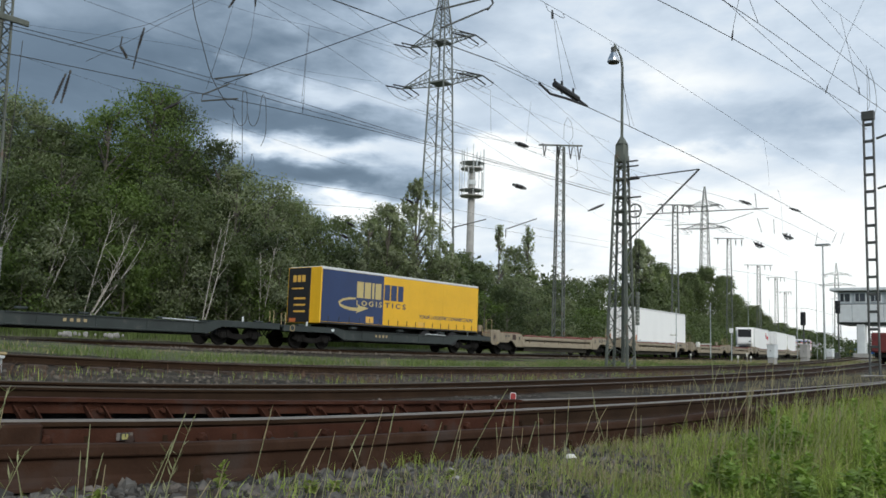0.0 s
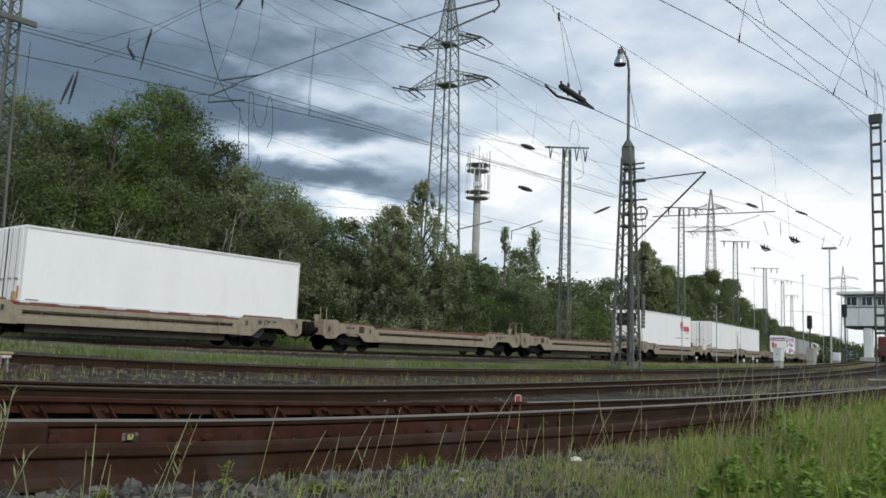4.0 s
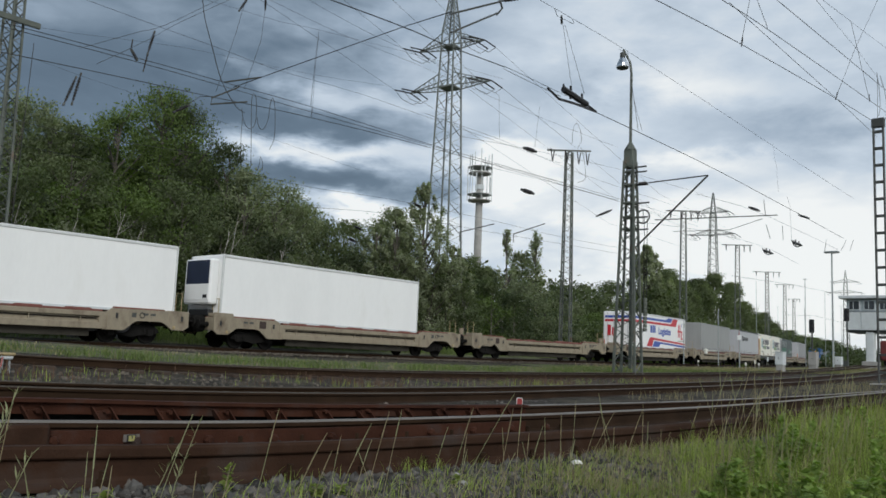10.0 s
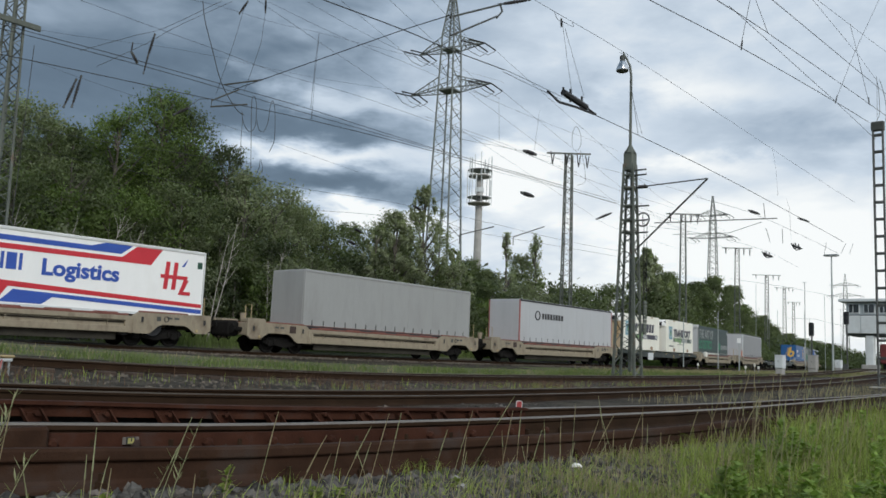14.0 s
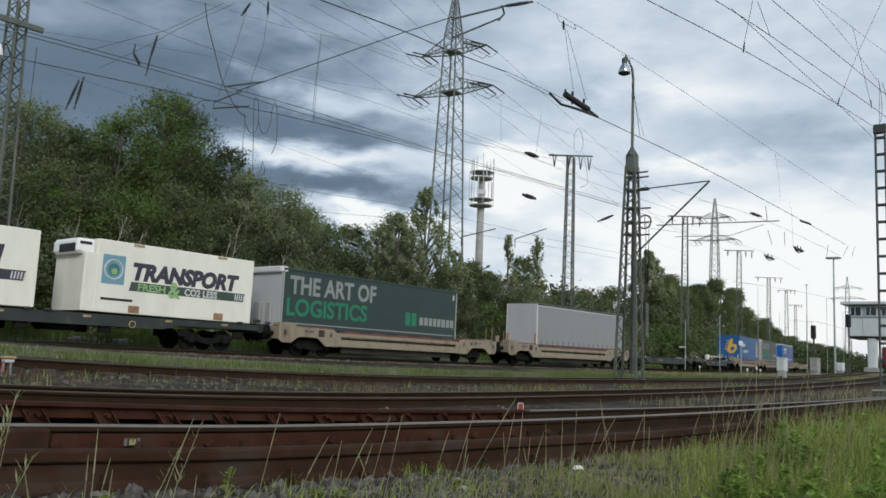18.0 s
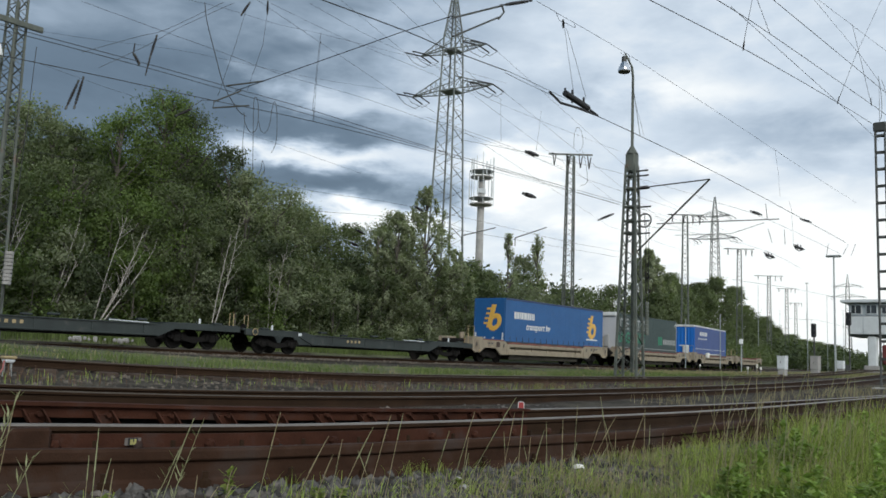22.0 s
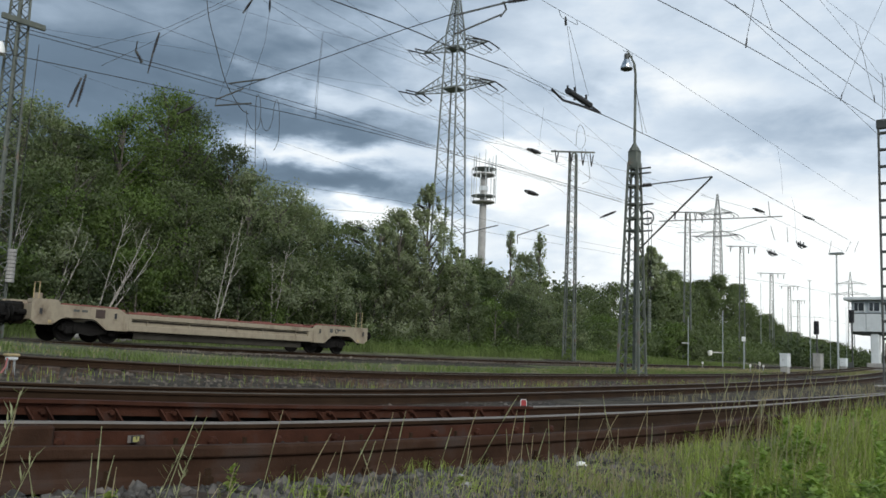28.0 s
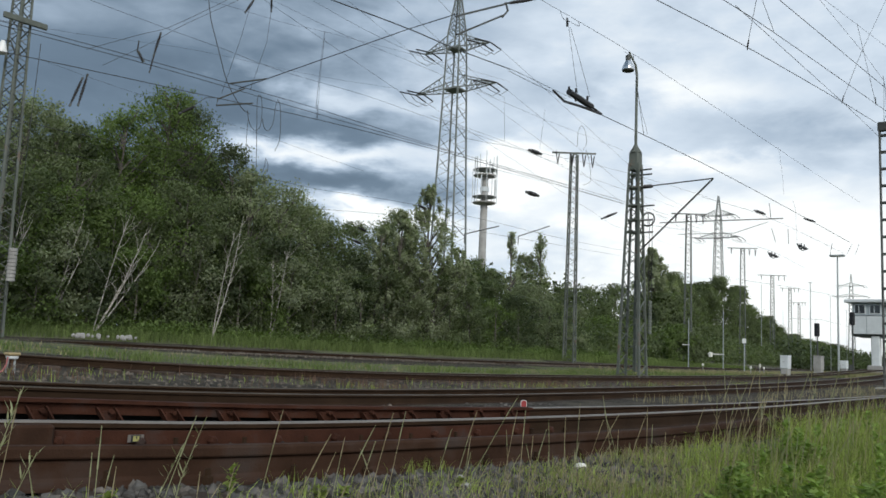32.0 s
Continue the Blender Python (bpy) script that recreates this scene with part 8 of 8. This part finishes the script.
blades("short_grass", "sparse green tufts in the near ballast", scatter(520, 1.8, 6.5, 3.55, 4.35, 16, lambda x, y: clump(x, y, 2.2, 0.0) ** 3), 0.17, 0.003, BLADE, 26, 0.9)
blades("grass_strip", "bright green grass strip between the tracks", scatter(42000, 6, 110, 18.8, 29.8, 25, lambda x, y: clump(x, y, 0.6, 0.05) * (1.0 if y < 26.6 or x > 45 else 0.08)), 0.17, 0.009, BLADE_SHORT, 35, 0.7, rise=(0.0, 60.0))
blades("grass_strip", "dry grass between the tracks", scatter(2600, 6, 75, 18.6, 26.5, 26, lambda x, y: clump(x, y, 0.3, 0.1)), 0.15, 0.012, BLADE_DRY, 36, 0.4)
blades("grass_strip", "pale dry grass at the end of the yard", scatter(7000, 52, 120, 18.5, 30, 18, lambda x, y: clump(x, y, 0.25, 0.2)), 0.3, 0.014, BLADE_DRY, 28, 0.6)
blades("grass_strip", "irregular taller grass tufts behind the middle track", scatter(7000, 6, 60, 18.7, 21.5, 17, lambda x, y: clump(x, y, 0.9, 0.0) ** 3), 0.30, 0.008, BLADE_SHORT, 27, 0.8)
blades("bank_grass", "tall meadow grass at the foot of the wood", scatter(38000, 8, 110, 37.4, 41.8, 27, lambda x, y: clump(x, y, 0.3, 0.4)), 0.66, 0.014, BLADE_SHORT, 37, 0.4)
blades("track_weeds", "sparse green weeds in the ballast", scatter(1500, 4, 60, 12.2, 15.2, 28, lambda x, y: clump(x, y, 0.5, 0.0) ** 3), 0.24, 0.005, BLADE, 38, 0.5)
blades("track_weeds", "reddish dry weeds in the gravel", scatter(1600, 6, 40, 13.2, 15.6, 19, lambda x, y: clump(x, y, 0.45, 0.0) ** 3), 0.26, 0.006, BLADE_RED, 29, 0.6)
blades("track_weeds", "sparse dry weeds beyond the near rails", scatter(1100, 16, 50, 5.6, 8.6, 29, lambda x, y: clump(x, y, 0.6, 0.1)), 0.26, 0.006, BLADE_DRY, 39, 0.5)


def stalks():
    """Tall bare grass stalks with small seed heads, standing before the rails."""
    rng = np.random.default_rng(5)
    for i in range(150):
        if i < 62:
            x = rng.uniform(1.5, 6.2)
            y = 3.35 + rng.uniform(-0.75, 0.25) - 0.03 * x
            h = rng.uniform(0.32, 0.74)
        else:
            x = rng.uniform(6.5, 11)
            y = 2.6 + rng.uniform(-0.7, 0.3)
            h = rng.uniform(0.55, 1.05)
        z = ground_z(x, y) - 0.02
        a, k = rng.uniform(0, 6.28) if i % 4 == 0 else rng.uniform(-1.4, 0.2), rng.uniform(0.02, 0.5) ** 1.1
        d = Vector((math.cos(a), math.sin(a), 0)) * (k * h)
        s = thing("grass_stalk", "tall dry grass stalk with a thin seed head", "grass stalk", "tall grass stalks before the rails", at=Matrix.Translation((x, y, z)))
        g = Geo().tube([(0, 0, 0), tuple(d * 0.3 + Vector((0, 0, h * 0.4))), tuple(d * 0.7 + Vector((0, 0, h * 0.75))), tuple(d + Vector((0, 0, h)))], 0.0024, 0.0012, 4)
        green = i % 3 == 0
        part("stem", g, BLADE_PALE if green else BLADE_DRY, s)
        c = d * 0.9 + Vector((0, 0, h * 0.92))
        part("seed_head", Geo().tube([tuple(d * 0.78 + Vector((0, 0, h * 0.82))), tuple(c), tuple(d * 1.06 + Vector((0, 0, h * 1.04)))], 0.0034, 0.0012, 5), BLADE_DRY if i % 2 else BLADE_PALE, s)


stalks()


def weed_plant(x, y, h, n, seed, mat=WEED, size=0.10):
    rng = np.random.default_rng(seed)
    z = ground_z(x, y) - 0.02
    t = thing("weed_plant", "leafy green weed with broad pointed leaves", "weed", "weeds in the foreground", at=Matrix.Translation((x, y, z)))
    g = Geo().tube([(0, 0, 0), (0.02, 0.01, h * 0.5), (0.05, -0.02, h)], 0.006, 0.003, 5)
    part("stem", g, mat, t)
    f = rng.uniform(0.15, 1.0, n)
    a = rng.uniform(0, 6.28, n)
    r = size * (1.2 - f * 0.6) * rng.uniform(0.7, 1.4, n)
    al = np.stack([np.cos(a) * r, np.sin(a) * r, rng.uniform(-0.03, 0.05, n)], 1) * 0.55
    c = np.stack([np.cos(a) * r * 0.7, np.sin(a) * r * 0.7, f * h], 1)
    ac = np.stack([-np.sin(a), np.cos(a), np.zeros(n)], 1) * (size * 0.33 * rng.uniform(0.7, 1.3, n))[:, None]
    part("foliage", cards("foliage", c, al, ac, mat), mat, t)


def tall_weed(x, y, h, seed):
    """One thick green stalk with sparse narrow leaves."""
    rng = np.random.default_rng(seed)
    t = thing("weed_plant", "slender pale green weed stalk with narrow leaves", "weed", "weeds in the foreground", at=Matrix.Translation((x, y, ground_z(x, y) - 0.02)))
    part("stem", Geo().tube([(0, 0, 0), (0.05, 0, h * 0.5), (0.16, 0, h)], 0.0032, 0.0014, 5), BLADE_PALE, t)
    n = 26
    f, a = rng.uniform(0.2, 1.0, n), rng.uniform(0, 6.28, n)
    al = np.stack([np.cos(a), np.sin(a), rng.uniform(0.5, 1.6, n)], 1) * 0.02
    c = np.stack([0.05 * f + 0.11 * f * f, 0 * f, f * h], 1) + al
    ac = np.stack([-np.sin(a), np.cos(a), np.zeros(n)], 1) * 0.004
    part("foliage", cards("foliage", c, al, ac, BLADE_PALE), BLADE_PALE, t)


def foreground_weeds():
    rng = np.random.default_rng(77)
    for i in range(120):
        x = rng.uniform(5.4, 13)
        y = rng.uniform(1.0, 2.9) * (0.8 + 0.2 * min(1, (x - 5) / 4))
        weed_plant(x, y, rng.uniform(0.2, 0.6) * min(1.0, max(0.4, (x - 4) / 4)), 70, 100 + i, WEED, rng.uniform(0.05, 0.095))
    for x, y, h in ((1.35, 3.35, 0.60), (1.42, 3.4, 0.78), (1.55, 3.5, 0.5), (1.3, 3.3, 0.45), (1.7, 3.45, 0.35), (2.3, 3.6, 0.45), (2.45, 3.65, 0.55)):
        tall_weed(x, y, h, int(x * 100))
    for x, y, h in ((3.72, 3.95, 0.11), (3.88, 3.9, 0.10), (3.3, 4.3, 0.2), (4.9, 3.75, 0.1), (2.5, 4.3, 0.12)):
        weed_plant(x, y, h, 34, int(x * 100), BLADE, 0.055)


foreground_weeds()


def ballast(name, label, n, x0, x1, y0, y1, size, seed, keep=None, lift=0.0, mat=STONE):
    """Broken stones, joined because nobody could count them."""
    rng = np.random.default_rng(seed)
    base = np.array([(0, 0, 1), (0.9, 0, 0.3), (0.28, 0.86, 0.35), (-0.73, 0.53, 0.3), (-0.73, -0.53, 0.32), (0.28, -0.86, 0.3), (0.6, 0.5, -0.4), (-0.3, 0.7, -0.4), (-0.8, 0.0, -0.4), (-0.2, -0.75, -0.4), (0.7, -0.4, -0.4)])
    tris = [(0, 1, 2), (0, 2, 3), (0, 3, 4), (0, 4, 5), (0, 5, 1), (1, 6, 2), (2, 7, 3), (3, 8, 4), (4, 9, 5), (5, 10, 1), (2, 6, 7), (3, 7, 8), (4, 8, 9), (5, 9, 10), (1, 10, 6)]
    pts = np.array(scatter(n, x0, x1, y0, y1, seed, keep))
    s = size * rng.uniform(0.5, 1.35, n)
    v = base[None] * (s[:, None, None] * rng.uniform(0.65, 1.25, (n, 11, 1))) * rng.uniform(0.7, 1.2, (n, 1, 3))
    a = rng.uniform(0, 6.28, n)
    tilt = rng.uniform(-0.6, 0.6, n)
    ca, sa, ct, st = np.cos(a), np.sin(a), np.cos(tilt), np.sin(tilt)
    x, y, z = v[..., 0], v[..., 1], v[..., 2]
    y, z = y * ct[:, None] - z * st[:, None], y * st[:, None] + z * ct[:, None]
    x, y = x * ca[:, None] - y * sa[:, None], x * sa[:, None] + y * ca[:, None]
    v = np.stack([x, y, z], -1) + pts[:, None, :] + np.array([0, 0, lift]) + np.stack([np.zeros(n), np.zeros(n), rng.uniform(0, size * 0.7, n)], 1)[:, None]
    f = (np.array(tris)[None] + np.arange(n)[:, None, None] * 11).reshape(-1, 3)
    me = bpy.data.meshes.new(name)
    me.from_pydata(v.reshape(-1, 3).tolist(), [], f.tolist())
    me.materials.append(mat)
    tagged(new(name, me), label, "ballast", kind="stuff")


ballast("ballast", "grey broken ballast stones before the near rail", 8000, 1.5, 13, 2.6, 4.75, 0.041, 41, lambda x, y: 1.0 if y > 3.1 + 0.2 * math.sin(x) else 0.35)
ballast("ballast", "grey ballast stones between the near rails", 4000, 1.5, 14, 4.4, 9.0, 0.038, 42, None, -0.02)
ballast("ballast", "grey and brown gravel between the middle tracks", 6500, 4, 40, 10.6, 15.8, 0.048, 43, None, -0.02, STONE_PALE)
ballast("ballast", "pale ballast stones beside the far track", 4000, 12, 60, 31.0, 31.9, 0.06, 44, lambda x, y: clump(x, y, 0.4, 0.1), 0.05, STONE_PALE)


def loose_stone(x, y, s, mat, label):
    z = ground_z(x, y)
    st = thing("stone", label, "stone", "loose stones on the gravel", at=Matrix.Translation((x, y, z + s * 0.6)))
    part("stone", Geo().lathe((0, 0, 0), [(s * 0.55, -s * 0.6), (s * 0.95, -s * 0.25), (s, s * 0.1), (s * 0.75, s * 0.45), (s * 0.25, s * 0.62)], 9), mat, st, "", True)


loose_stone(6.55, 3.72, 0.055, WHITE_OLD, "pale rounded stone at the edge of the grass")
loose_stone(2.6, 4.3, 0.028, WHITE_OLD, "small white stone on the ballast")
loose_stone(5.15, 3.95, 0.03, CONCRETE, "small pale grey stone on the ballast")
loose_stone(4.9, 3.7, 0.04, CONCRETE, "small pale grey stone on the ballast")


def motions():
    """The whole train rolls past to the west."""
    for ob, u in ON_TRAIN:
        walk(ob, [(t, on_track(u, t)) for t in range(33)])


motions()
